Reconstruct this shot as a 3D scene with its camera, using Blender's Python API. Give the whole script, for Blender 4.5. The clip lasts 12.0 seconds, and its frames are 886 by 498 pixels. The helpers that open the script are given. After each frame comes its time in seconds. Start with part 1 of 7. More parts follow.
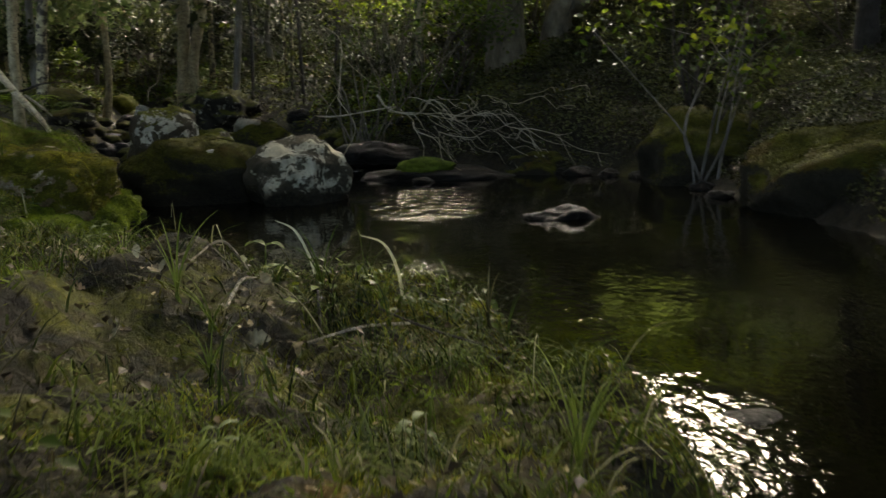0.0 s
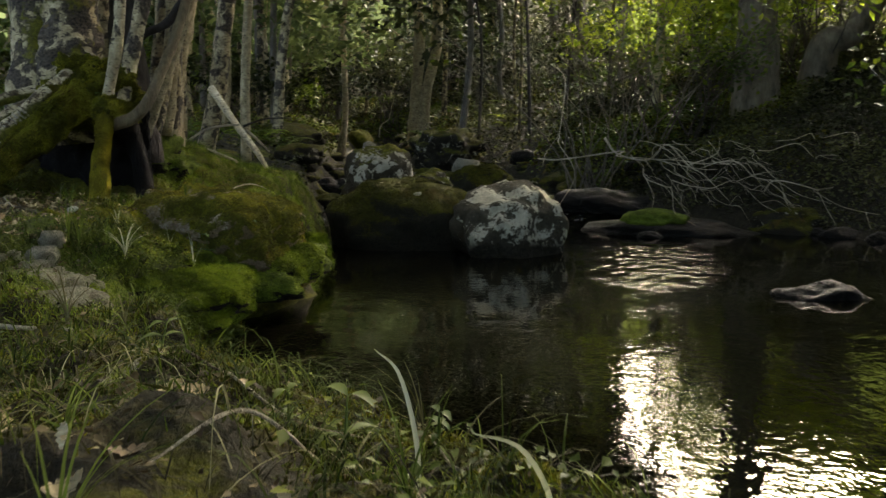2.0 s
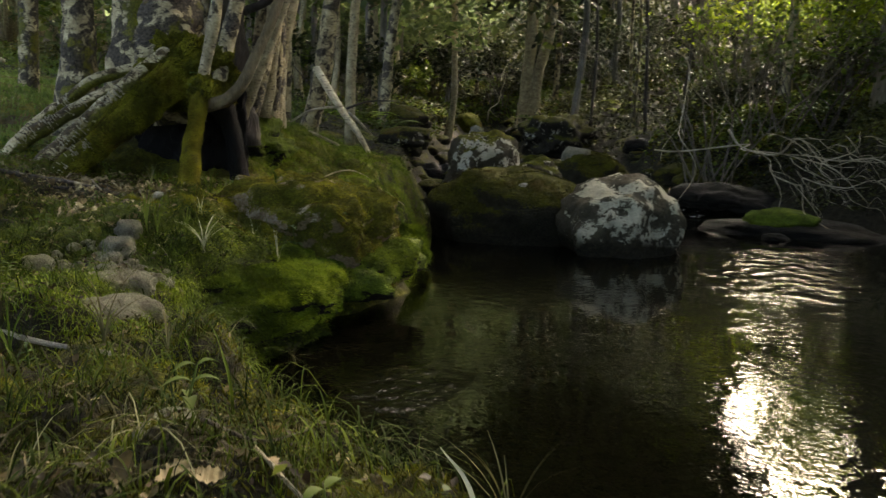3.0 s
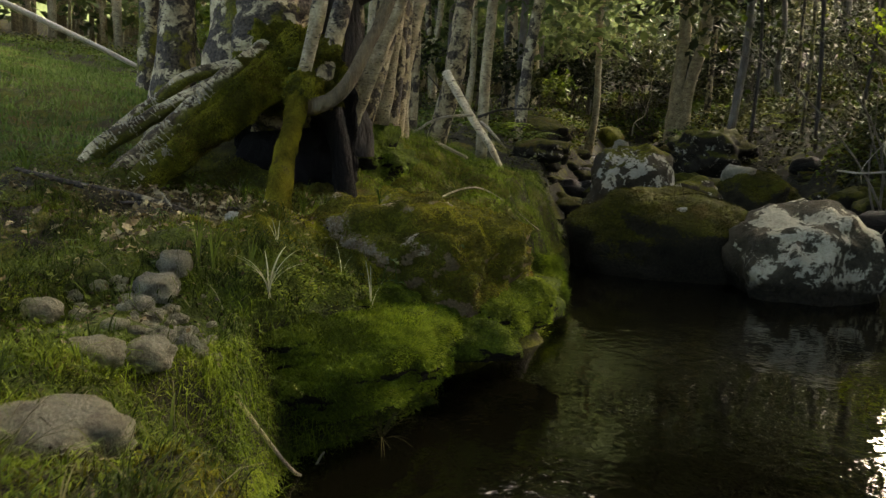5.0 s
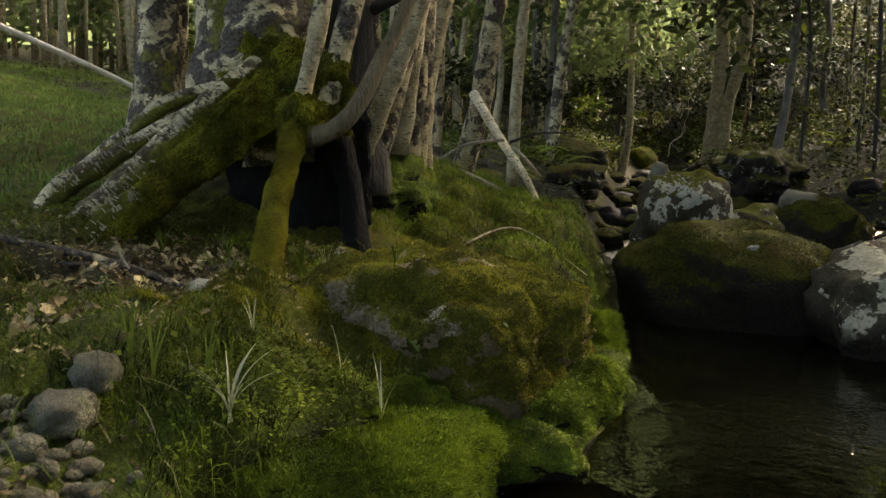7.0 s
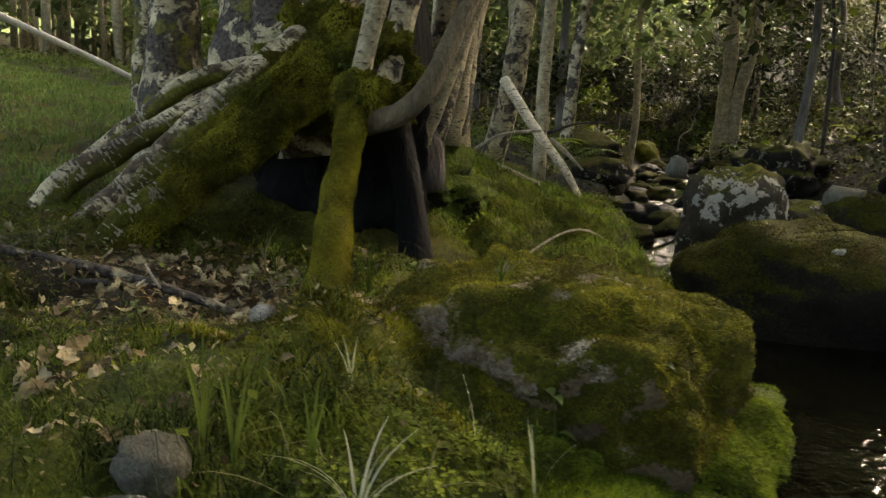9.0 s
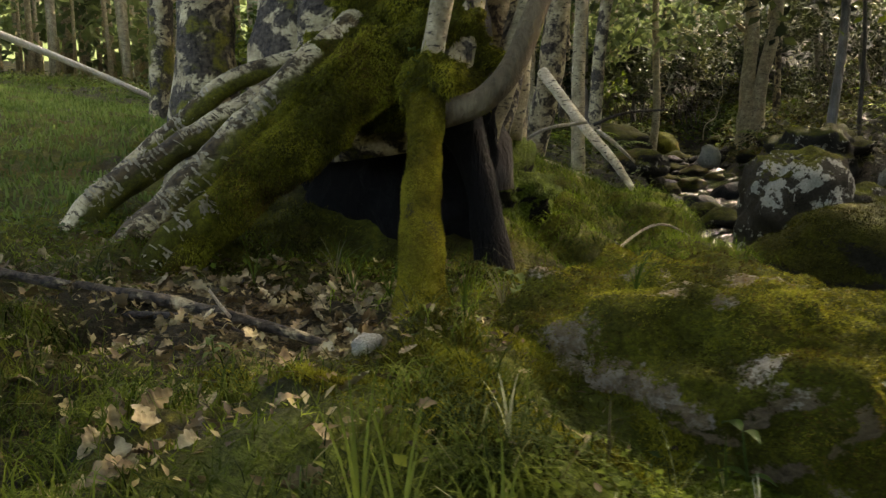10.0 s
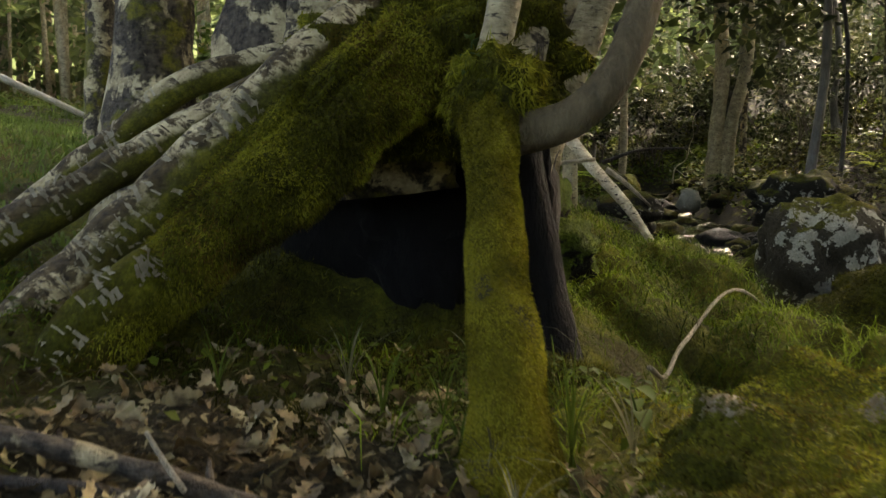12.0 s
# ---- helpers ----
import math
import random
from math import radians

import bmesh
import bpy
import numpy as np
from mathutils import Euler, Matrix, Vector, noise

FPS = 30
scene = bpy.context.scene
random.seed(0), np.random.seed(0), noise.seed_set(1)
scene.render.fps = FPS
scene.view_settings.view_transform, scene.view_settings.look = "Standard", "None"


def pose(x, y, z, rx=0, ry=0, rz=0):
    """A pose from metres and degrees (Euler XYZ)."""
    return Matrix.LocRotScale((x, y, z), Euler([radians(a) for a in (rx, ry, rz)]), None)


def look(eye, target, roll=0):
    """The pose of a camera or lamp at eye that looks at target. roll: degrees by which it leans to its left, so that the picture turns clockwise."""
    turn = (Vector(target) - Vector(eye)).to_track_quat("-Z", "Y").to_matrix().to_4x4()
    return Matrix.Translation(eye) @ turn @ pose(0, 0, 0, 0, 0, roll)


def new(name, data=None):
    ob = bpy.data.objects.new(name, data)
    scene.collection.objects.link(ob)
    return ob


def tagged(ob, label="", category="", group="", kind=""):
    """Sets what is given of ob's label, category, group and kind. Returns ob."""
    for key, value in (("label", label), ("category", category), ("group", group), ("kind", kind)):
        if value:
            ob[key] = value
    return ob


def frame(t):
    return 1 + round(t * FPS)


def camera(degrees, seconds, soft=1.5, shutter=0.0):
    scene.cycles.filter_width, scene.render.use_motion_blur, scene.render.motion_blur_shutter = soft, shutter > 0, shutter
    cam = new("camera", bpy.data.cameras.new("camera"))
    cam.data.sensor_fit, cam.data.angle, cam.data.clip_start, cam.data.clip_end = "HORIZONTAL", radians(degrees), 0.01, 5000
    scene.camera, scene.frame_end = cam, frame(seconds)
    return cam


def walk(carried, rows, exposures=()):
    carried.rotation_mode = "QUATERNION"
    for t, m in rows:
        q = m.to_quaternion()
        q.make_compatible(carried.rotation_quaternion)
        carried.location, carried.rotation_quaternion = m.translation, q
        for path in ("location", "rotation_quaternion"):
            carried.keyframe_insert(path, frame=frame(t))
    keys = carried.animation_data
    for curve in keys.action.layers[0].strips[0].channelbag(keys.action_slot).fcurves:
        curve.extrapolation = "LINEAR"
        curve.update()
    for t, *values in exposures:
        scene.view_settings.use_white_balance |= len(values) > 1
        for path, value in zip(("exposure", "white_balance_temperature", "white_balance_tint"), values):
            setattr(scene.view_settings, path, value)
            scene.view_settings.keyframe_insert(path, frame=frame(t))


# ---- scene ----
cam = camera(54.0, 12.0, soft=1.4, shutter=0.4)
# seconds, x, y, z, yaw, pitch, roll
ROWS = [
    (0.0, -0.000, -0.000, 0.922, 0.00, -10.01, -1.91),
    (0.5, 0.036, 0.239, 0.940, 4.08, -9.36, -0.60),
    (1.0, 0.062, 0.476, 0.948, 8.01, -9.07, -0.35),
    (1.5, 0.052, 0.690, 0.945, 11.86, -7.35, -0.01),
    (2.0, 0.033, 0.874, 0.954, 14.99, -7.20, -0.54),
    (2.5, -0.006, 1.061, 0.973, 18.36, -7.68, 1.10),
    (3.0, -0.068, 1.262, 0.989, 21.95, -8.34, 0.84),
    (3.5, -0.138, 1.471, 1.003, 24.90, -8.24, 1.30),
    (3.7, -0.169, 1.556, 1.007, 25.73, -7.91, 1.81),
    (5.3, -0.559, 2.276, 0.959, 31.44, -7.54, 1.25),
    (5.5, -0.608, 2.353, 0.966, 31.40, -7.25, 0.73),
    (6.0, -0.721, 2.541, 0.976, 31.15, -6.64, -0.20),
    (6.5, -0.825, 2.707, 1.003, 32.26, -6.56, 0.23),
    (6.7, -0.869, 2.772, 1.012, 32.77, -6.31, 0.86),
    (8.3, -1.274, 3.050, 1.002, 30.55, -6.50, 0.08),
    (8.5, -1.349, 3.086, 0.998, 31.00, -6.59, -0.10),
    (9.0, -1.548, 3.171, 0.993, 31.32, -6.72, 1.09),
    (9.5, -1.745, 3.253, 0.976, 31.60, -6.47, -0.02),
    (10.0, -1.933, 3.354, 0.959, 32.03, -6.40, -1.95),
    (10.5, -2.096, 3.488, 0.925, 32.65, -6.71, -1.22),
    (11.0, -2.256, 3.649, 0.928, 31.39, -6.62, 0.62),
    (11.5, -2.417, 3.803, 0.940, 29.56, -5.60, 0.79),
    (12.0, -2.565, 3.943, 0.969, 28.32, -4.14, -0.25),
]
walk(cam, [(t, pose(x, y, z, 90 + pitch, 0, yaw) @ pose(0, 0, 0, 0, 0, roll)) for t, x, y, z, yaw, pitch, roll in ROWS],
     exposures=[(0.0, 3.1, 7700, 3), (1.5, 3.3, 7800, 3), (3.0, 3.55, 8000, 4), (6.0, 3.6, 8400, 5), (9.0, 3.75, 8500, 7), (12.0, 3.8, 8800, 7)])

# ---- world and light ----
world = bpy.data.worlds.new("sky")
scene.world = world
world.use_nodes = True
_nt = world.node_tree
_sky = _nt.nodes.new("ShaderNodeTexSky")
_sky.sky_type = "NISHITA"
_sky.sun_disc = False
_sky.sun_elevation = radians(34)
_sky.sun_rotation = radians(9)
_sky.air_density, _sky.dust_density, _sky.ozone_density = 0.5, 4.0, 0.5
_bg = _nt.nodes["Background"]
_bg.inputs["Strength"].default_value = 0.15
_nt.links.new(_sky.outputs[0], _bg.inputs["Color"])
sun_data = bpy.data.lights.new("sun", "SUN")
sun_data.energy, sun_data.angle, sun_data.color = 0.22, radians(12), (0.88, 0.94, 1.0)
sun = new("sun", sun_data)
_az, _el = radians(9), radians(34)
sun.matrix_world = look((0, 0, 30), (-math.sin(_az) * math.cos(_el), -math.cos(_az) * math.cos(_el), 30 - math.sin(_el)))


# ---- materials ----
def ramp_node(nt, stops):
    r = nt.nodes.new("ShaderNodeValToRGB")
    els = r.color_ramp.elements
    while len(els) < len(stops):
        els.new(0.5)
    for el, (p, c) in zip(els, stops):
        el.position, el.color = p, (*c, 1)
    return r


class Mat:
    """A small wrapper for building node materials."""

    def __init__(self, name, rough=0.8, spec=0.3):
        self.m = bpy.data.materials.new(name)
        self.m.use_nodes = True
        self.nt = self.m.node_tree
        self.b = self.nt.nodes["Principled BSDF"]
        self.b.inputs["Roughness"].default_value = rough
        self.b.inputs["Specular IOR Level"].default_value = spec
        self.tc = self.nt.nodes.new("ShaderNodeTexCoord")
        self.geo = self.nt.nodes.new("ShaderNodeNewGeometry")
        self.pos = self.geo.outputs["Position"]

    def link(self, a, b):
        self.nt.links.new(a, b)

    def mapped(self, scale=(1, 1, 1), src=None):
        n = self.nt.nodes.new("ShaderNodeMapping")
        n.inputs["Scale"].default_value = scale
        self.link(src or self.pos, n.inputs["Vector"])
        return n.outputs[0]

    def noise(self, scale, detail=4, rough=0.55, vec=None, dist=0.0):
        n = self.nt.nodes.new("ShaderNodeTexNoise")
        n.inputs["Scale"].default_value, n.inputs["Detail"].default_value = scale, detail
        n.inputs["Roughness"].default_value, n.inputs["Distortion"].default_value = rough, dist
        self.link(vec or self.pos, n.inputs["Vector"])
        return n.outputs["Fac"]

    def ramp(self, fac, *stops):
        r = ramp_node(self.nt, stops)
        self.link(fac, r.inputs[0])
        return r.outputs[0]

    def grey(self, fac, lo, hi):
        n = self.nt.nodes.new("ShaderNodeMapRange")
        n.interpolation_type = "SMOOTHSTEP"
        n.inputs["From Min"].default_value, n.inputs["From Max"].default_value = lo, hi
        self.link(fac, n.inputs["Value"])
        return n.outputs[0]

    def math(self, op, a, b):
        n = self.nt.nodes.new("ShaderNodeMath")
        n.operation = op
        for i, v in enumerate((a, b)):
            if isinstance(v, (int, float)):
                n.inputs[i].default_value = v
            else:
                self.link(v, n.inputs[i])
        return n.outputs[0]

    def mix(self, fac, a, b, blend="MIX"):
        n = self.nt.nodes.new("ShaderNodeMix")
        n.data_type, n.blend_type = "RGBA", blend
        for sock, v in ((n.inputs[0], fac), (n.inputs[6], a), (n.inputs[7], b)):
            if isinstance(v, (int, float)):
                sock.default_value = v
            elif isinstance(v, tuple):
                sock.default_value = (*v, 1)
            else:
                self.link(v, sock)
        return n.outputs[2]

    def up(self, lo, hi, wobble=None, amount=0.6):
        s = self.nt.nodes.new("ShaderNodeSeparateXYZ")
        self.link(self.geo.outputs["Normal"], s.inputs[0])
        v = s.outputs[2]
        if wobble is not None:
            v = self.math("ADD", v, self.math("MULTIPLY", self.math("SUBTRACT", wobble, 0.5), amount))
        return self.grey(v, lo, hi)

    def random(self):
        return self.nt.nodes.new("ShaderNodeObjectInfo").outputs["Random"]

    def island(self):
        return self.geo.outputs["Random Per Island"]

    def color(self, c):
        if isinstance(c, tuple):
            self.b.inputs["Base Color"].default_value = (*c, 1)
        else:
            self.link(c, self.b.inputs["Base Color"])
        return self

    def rough(self, v):
        self.link(v, self.b.inputs["Roughness"])
        return self

    def bump(self, h, strength=0.5, dist=0.02):
        n = self.nt.nodes.new("ShaderNodeBump")
        n.inputs["Strength"].default_value, n.inputs["Distance"].default_value = strength, dist
        self.link(h, n.inputs["Height"])
        self.link(n.outputs[0], self.b.inputs["Normal"])
        return self

    def leaf(self, through_colour, share=0.4):
        """Lets light through thin leaves."""
        out = self.nt.nodes["Material Output"]
        t = self.nt.nodes.new("ShaderNodeBsdfTranslucent")
        if isinstance(through_colour, tuple):
            t.inputs[0].default_value = (*through_colour, 1)
        else:
            self.link(through_colour, t.inputs[0])
        mx = self.nt.nodes.new("ShaderNodeMixShader")
        mx.inputs[0].default_value = share
        self.link(self.b.outputs[0], mx.inputs[1])
        self.link(t.outputs[0], mx.inputs[2])
        self.link(mx.outputs[0], out.inputs["Surface"])
        return self


MOSS_LO, MOSS_MID, MOSS_HI, MOSS_RUST = (0.010, 0.010, 0.002), (0.062, 0.062, 0.007), (0.17, 0.17, 0.016), (0.13, 0.085, 0.012)


def moss_colour(k, scale=1.0):
    a = k.noise(9 * scale, 5, 0.65)
    b = k.mix(0.5, k.noise(60 * scale, 3, 0.7), k.noise(190, 3, 0.75))
    c = k.ramp(k.mix(0.55, a, b), (0.34, MOSS_LO), (0.5, MOSS_MID), (0.66, MOSS_HI))
    return k.mix(k.grey(k.noise(2.3 * scale, 4), 0.56, 0.7), c, k.ramp(b, (0.3, (0.045, 0.03, 0.008)), (0.7, MOSS_RUST)))


def green_moss(k):
    return k.ramp(k.mix(0.5, k.noise(12, 5, 0.65), k.noise(110, 4, 0.75)), (0.34, (0.012, 0.017, 0.003)), (0.5, (0.05, 0.07, 0.008)), (0.68, (0.13, 0.17, 0.018)))


def mat_moss(name="moss", green=False):
    k = Mat(name, 0.95, 0.1)
    k.color(green_moss(k) if green else moss_colour(k))
    k.bump(k.mix(0.5, k.noise(130, 4, 0.75), k.noise(26, 4, 0.6)), 1.0, 0.03)
    return k.m


def mat_soil():
    """Forest floor: moss, dark soil, old leaves and damp green."""
    k = Mat("forest_floor", 0.92, 0.15)
    moss = moss_colour(k)
    litter = k.ramp(k.noise(55, 5, 0.75), (0.3, (0.008, 0.0065, 0.003)), (0.5, (0.03, 0.024, 0.011)), (0.66, (0.075, 0.06, 0.027)), (0.8, (0.16, 0.135, 0.07)))
    big = k.noise(1.7, 5, 0.6)
    ground = k.mix(k.grey(big, 0.55, 0.7), moss, litter)
    s = k.nt.nodes.new("ShaderNodeSeparateXYZ")
    k.link(k.pos, s.inputs[0])

    def bare(cx, cy, rx, ry):
        dx, dy = k.math("DIVIDE", k.math("SUBTRACT", s.outputs[0], cx), rx), k.math("DIVIDE", k.math("SUBTRACT", s.outputs[1], cy), ry)
        d = k.math("ADD", k.math("MULTIPLY", dx, dx), k.math("MULTIPLY", dy, dy))
        return k.grey(k.math("ADD", d, k.math("MULTIPLY", k.noise(6, 4), 1.2)), 1.7, 0.7)

    ground = k.mix(k.math("MAXIMUM", bare(-3.3, 4.72, 0.62, 0.55), bare(-0.75, 2.0, 0.45, 0.4)), ground, litter)
    here = k.math("MULTIPLY", k.grey(s.outputs[1], 3.1, 2.5), k.grey(k.noise(5, 5, 0.65), 0.48, 0.6))
    ground = k.mix(here, ground, litter)
    humus_and_shade = k.ramp(k.noise(22, 5, 0.7), (0.35, (0.006, 0.005, 0.003)), (0.7, (0.03, 0.026, 0.014)))
    # The far bank's deep shade is put in as this near-black soil.
    far = k.math("MAXIMUM", k.grey(s.outputs[0], 1.9, 2.5), k.math("MULTIPLY", k.grey(s.outputs[0], -1.2, -0.4), k.grey(s.outputs[1], 9.0, 9.6)))
    ground = k.mix(far, ground, humus_and_shade)
    ground = k.mix(k.math("MULTIPLY", k.grey(s.outputs[1], 9.8, 10.8), k.grey(k.noise(3, 4), 0.34, 0.48)), ground, humus_and_shade)
    # Dark soil of the near bank, spread wider to carry its shade in colour.
    ground = k.mix(k.math("MULTIPLY", k.grey(s.outputs[1], 4.9, 4.3), k.grey(k.noise(7, 4, 0.6), 0.43, 0.54)), ground, humus_and_shade)
    ground = k.mix(bare(-2.25, 4.15, 0.62, 0.95), ground, green_moss(k))
    # Steep faces go near-black: damp soil plus the undercut's shade put into colour.
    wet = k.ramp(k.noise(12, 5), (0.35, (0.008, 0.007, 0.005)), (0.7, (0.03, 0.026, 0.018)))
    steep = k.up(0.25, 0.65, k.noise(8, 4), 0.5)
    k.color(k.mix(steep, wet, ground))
    k.bump(k.mix(0.5, k.noise(75, 5, 0.75), k.noise(14, 5, 0.6)), 1.0, 0.05)
    return k.m


def mat_rock(name, base=(0.16, 0.15, 0.13), lichen=0.5, moss_from=0.45, scale=1.0, wet=False, patch=(0.40, 0.40, 0.31), spots=(), tone=1.0, green=False, shore=False):
    """Stone with pale lichen patches and moss on what faces up, wet and dark along the water if it stands on the shore. lichen: share, moss_from: how far up a face must look."""
    k = Mat(name, 0.5 if wet else 0.9, 0.06 if wet else 0.1)
    grain = k.noise(60 * scale, 5, 0.7)
    c = k.ramp(k.mix(0.5, k.noise(6 * scale, 6, 0.65), grain), (0.3, tuple(v * 0.25 for v in base)), (0.55, base), (0.75, tuple(min(1, v * 1.5) for v in base)))
    if lichen > 0:
        f = k.grey(k.mix(0.35, k.noise(3.4 * scale, 8, 0.68, dist=0.5), k.noise(15 * scale, 6, 0.7)), 0.71 - 0.35 * lichen, 0.735 - 0.35 * lichen)
        pale = k.ramp(grain, (0.3, tuple(v * 0.65 for v in patch)), (0.65, patch))
        c = k.mix(f, c, pale)
    if moss_from < 1:
        f = k.up(moss_from, moss_from + 0.14, k.mix(0.45, k.noise(3.5 * scale, 6, 0.7), k.noise(28 * scale, 5, 0.75)), 2.2)
        bared = c
        c = k.mix(f, c, k.mix(1.0, green_moss(k) if green else moss_colour(k, scale), (tone, tone, tone), "MULTIPLY"))
        ragged = k.math("MULTIPLY", k.noise(26, 6, 0.8), 4.0) if spots else None
        for px, py, pz, size in spots:
            v = k.nt.nodes.new("ShaderNodeVectorMath")
            v.operation = "DISTANCE"
            k.link(k.pos, v.inputs[0])
            v.inputs[1].default_value = (px, py, pz)
            d = k.math("ADD", k.math("DIVIDE", v.outputs["Value"], size), ragged)
            c = k.mix(k.grey(d, 2.85, 2.6), c, k.mix(k.grey(k.noise(45, 5, 0.7), 0.45, 0.65), bared, tuple(v * 0.6 for v in patch)))
    if shore:
        s = k.nt.nodes.new("ShaderNodeSeparateXYZ")
        k.link(k.pos, s.inputs[0])
        c = k.mix(k.grey(k.math("ADD", s.outputs[2], k.math("MULTIPLY", k.noise(5, 5, 0.6), 0.16)), 0.25, 0.14), c, k.ramp(grain, (0.3, (0.006, 0.005, 0.004)), (0.7, (0.03, 0.026, 0.016))))
    k.color(c)
    k.bump(k.mix(0.5, grain, k.noise(12 * scale, 6, 0.65)), 1.0, 0.05)
    return k.m


def mat_birch(name="birch_bark", moss=0.5, dark=0.4, lying=False, bright=1.0, tint=(1.0, 0.94, 0.79)):
    k = Mat(name, 0.8, 0.25)
    flat = k.mapped((1, 1, 3.5))
    plates = k.noise(9, 5, 0.65, dist=0.4)
    lines = k.noise(22, 3, 0.6, vec=flat)
    c = k.ramp(k.mix(0.35, k.noise(14, 4), k.noise(80, 3)), (0.3, (0.10 * bright, 0.083 * bright, 0.05 * bright)), (0.5, (0.26 * bright, 0.225 * bright, 0.15 * bright)), (0.7, (0.46 * bright, 0.41 * bright, 0.29 * bright)))
    c = k.mix(k.grey(lines, 0.58, 0.66), c, (0.035, 0.028, 0.022))
    c = k.mix(k.grey(plates, 0.72 - 0.35 * dark, 0.80 - 0.35 * dark), c, k.ramp(k.noise(60, 4), (0.35, (0.012, 0.010, 0.008)), (0.7, (0.09, 0.075, 0.06))))
    if lying:
        dot = k.nt.nodes.new("ShaderNodeVectorMath")
        dot.operation = "DOT_PRODUCT"
        k.link(k.pos, dot.inputs[0])
        dot.inputs[1].default_value = (-0.46, -0.46, -0.75)
        comb = k.nt.nodes.new("ShaderNodeCombineXYZ")
        k.link(k.math("MULTIPLY", dot.outputs["Value"], 60.0), comb.inputs[0])
        k.link(k.math("MULTIPLY", k.noise(9, 3), 6.0), comb.inputs[1])
        band = k.noise(1.0, 4, 0.7, vec=comb.outputs[0])
        c = k.mix(k.grey(band, 0.52, 0.62), c, (0.05, 0.038, 0.024))
        c = k.mix(k.grey(k.noise(7, 6, 0.7), 0.49, 0.56), c, k.ramp(k.noise(50, 4), (0.35, (0.02, 0.014, 0.006)), (0.7, (0.09, 0.065, 0.03))))
        c = k.mix(k.up(0.3, -0.05, k.noise(11, 5, 0.7), 1.1), c, moss_colour(k))
    elif moss:
        c = k.mix(k.grey(k.noise(4.5, 5, 0.6), 0.78 - 0.4 * moss, 0.86 - 0.4 * moss), c, moss_colour(k))
    k.color(k.mix(1.0, c, tint, "MULTIPLY"))
    k.bump(k.mix(0.5, lines, k.noise(45, 5, 0.7)), 0.9, 0.02)
    return k.m


def mat_bark(name, a, b, scale=1.0):
    k = Mat(name, 0.9, 0.2)
    k.color(k.ramp(k.mix(0.5, k.noise(30 * scale, 5, 0.7, vec=k.mapped((1, 1, 0.25))), k.noise(5, 4)), (0.3, a), (0.7, b)))
    k.bump(k.noise(30 * scale, 5, 0.7, vec=k.mapped((1, 1, 0.25))), 1.0, 0.03)
    return k.m


def mat_leaf(name, a, b, c, rough=0.5, share=0.4, scale=1.2):
    k = Mat(name, rough, 0.12)
    col = k.ramp(k.mix(0.6, k.island(), k.grey(k.noise(scale, 4), 0.34, 0.66)), (0.2, a), (0.5, b), (0.85, c))
    k.color(col)
    k.leaf(col, share)
    return k.m


M_SOIL = mat_soil()
M_MOSS = mat_moss()
M_MOSS_GREEN = mat_moss("green_moss", True)


def mat_felt():
    """Thin yellowish moss on an old root, with a little bark showing."""
    k = Mat("felted_moss", 0.95, 0.1)
    c = k.ramp(k.mix(0.5, k.noise(14, 5, 0.65), k.noise(120, 4, 0.75)), (0.34, (0.04, 0.034, 0.005)), (0.5, (0.11, 0.095, 0.010)), (0.68, (0.21, 0.185, 0.02)))
    c = k.mix(k.grey(k.noise(7, 6, 0.7), 0.6, 0.68), c, (0.05, 0.042, 0.028))
    k.color(c)
    k.bump(k.mix(0.5, k.noise(130, 4, 0.75), k.noise(30, 4, 0.6, vec=k.mapped((1, 1, 0.3)))), 1.0, 0.02)
    return k.m


M_MOSS_FELT = mat_felt()
M_ROCK_LICHEN = mat_rock("lichen_rock", base=(0.05, 0.044, 0.028), lichen=0.62, moss_from=1.0, scale=0.6, patch=(0.34, 0.32, 0.23), tone=0.8, shore=True)
M_ROCK_SPOT = mat_rock("spotted_lichen_rock", base=(0.06, 0.052, 0.034), lichen=0.56, moss_from=0.62, scale=1.2, patch=(0.46, 0.44, 0.34))
M_ROCK_OLD = mat_rock("old_mossy_rock", base=(0.022, 0.019, 0.013), lichen=0.40, moss_from=0.4, scale=1.2, patch=(0.30, 0.28, 0.21), tone=0.55)
M_ROCK_MOSS = mat_rock("mossy_rock", base=(0.025, 0.022, 0.014), lichen=0.14, moss_from=0.25, tone=0.58, patch=(0.25, 0.25, 0.19), shore=True)
M_BANK_MOSS = mat_rock("mossy_bank", base=(0.012, 0.010, 0.007), lichen=0.0, moss_from=-0.35, green=True)
M_MOSS_STONE = mat_rock("mossy_stream_stone", base=(0.016, 0.014, 0.009), lichen=0.16, moss_from=0.3, tone=0.5, patch=(0.2, 0.2, 0.15))
# Earth colour taken near black, so it carries the shade of the root hollow.
M_HOLLOW_SHADE = mat_bark("hollow_shade", (0.002, 0.0018, 0.0015), (0.010, 0.008, 0.006), 3)
M_ROCK_DARK = mat_rock("dark_wet_rock", base=(0.009, 0.0085, 0.007), lichen=0.05, moss_from=1.0, wet=True)
BARE_SPOTS = [(-2.78, 5.08, 0.72, 0.06), (-2.86, 4.95, 0.60, 0.06), (-2.84, 4.90, 0.50, 0.065), (-2.62, 4.86, 0.58, 0.09), (-2.5, 4.85, 0.5, 0.08), (-2.40, 5.1, 0.68, 0.07), (-2.28, 5.22, 0.66, 0.05), (-2.25, 4.9, 0.56, 0.055), (-2.6, 5.2, 0.71, 0.05)]
_r = np.random.default_rng(8)
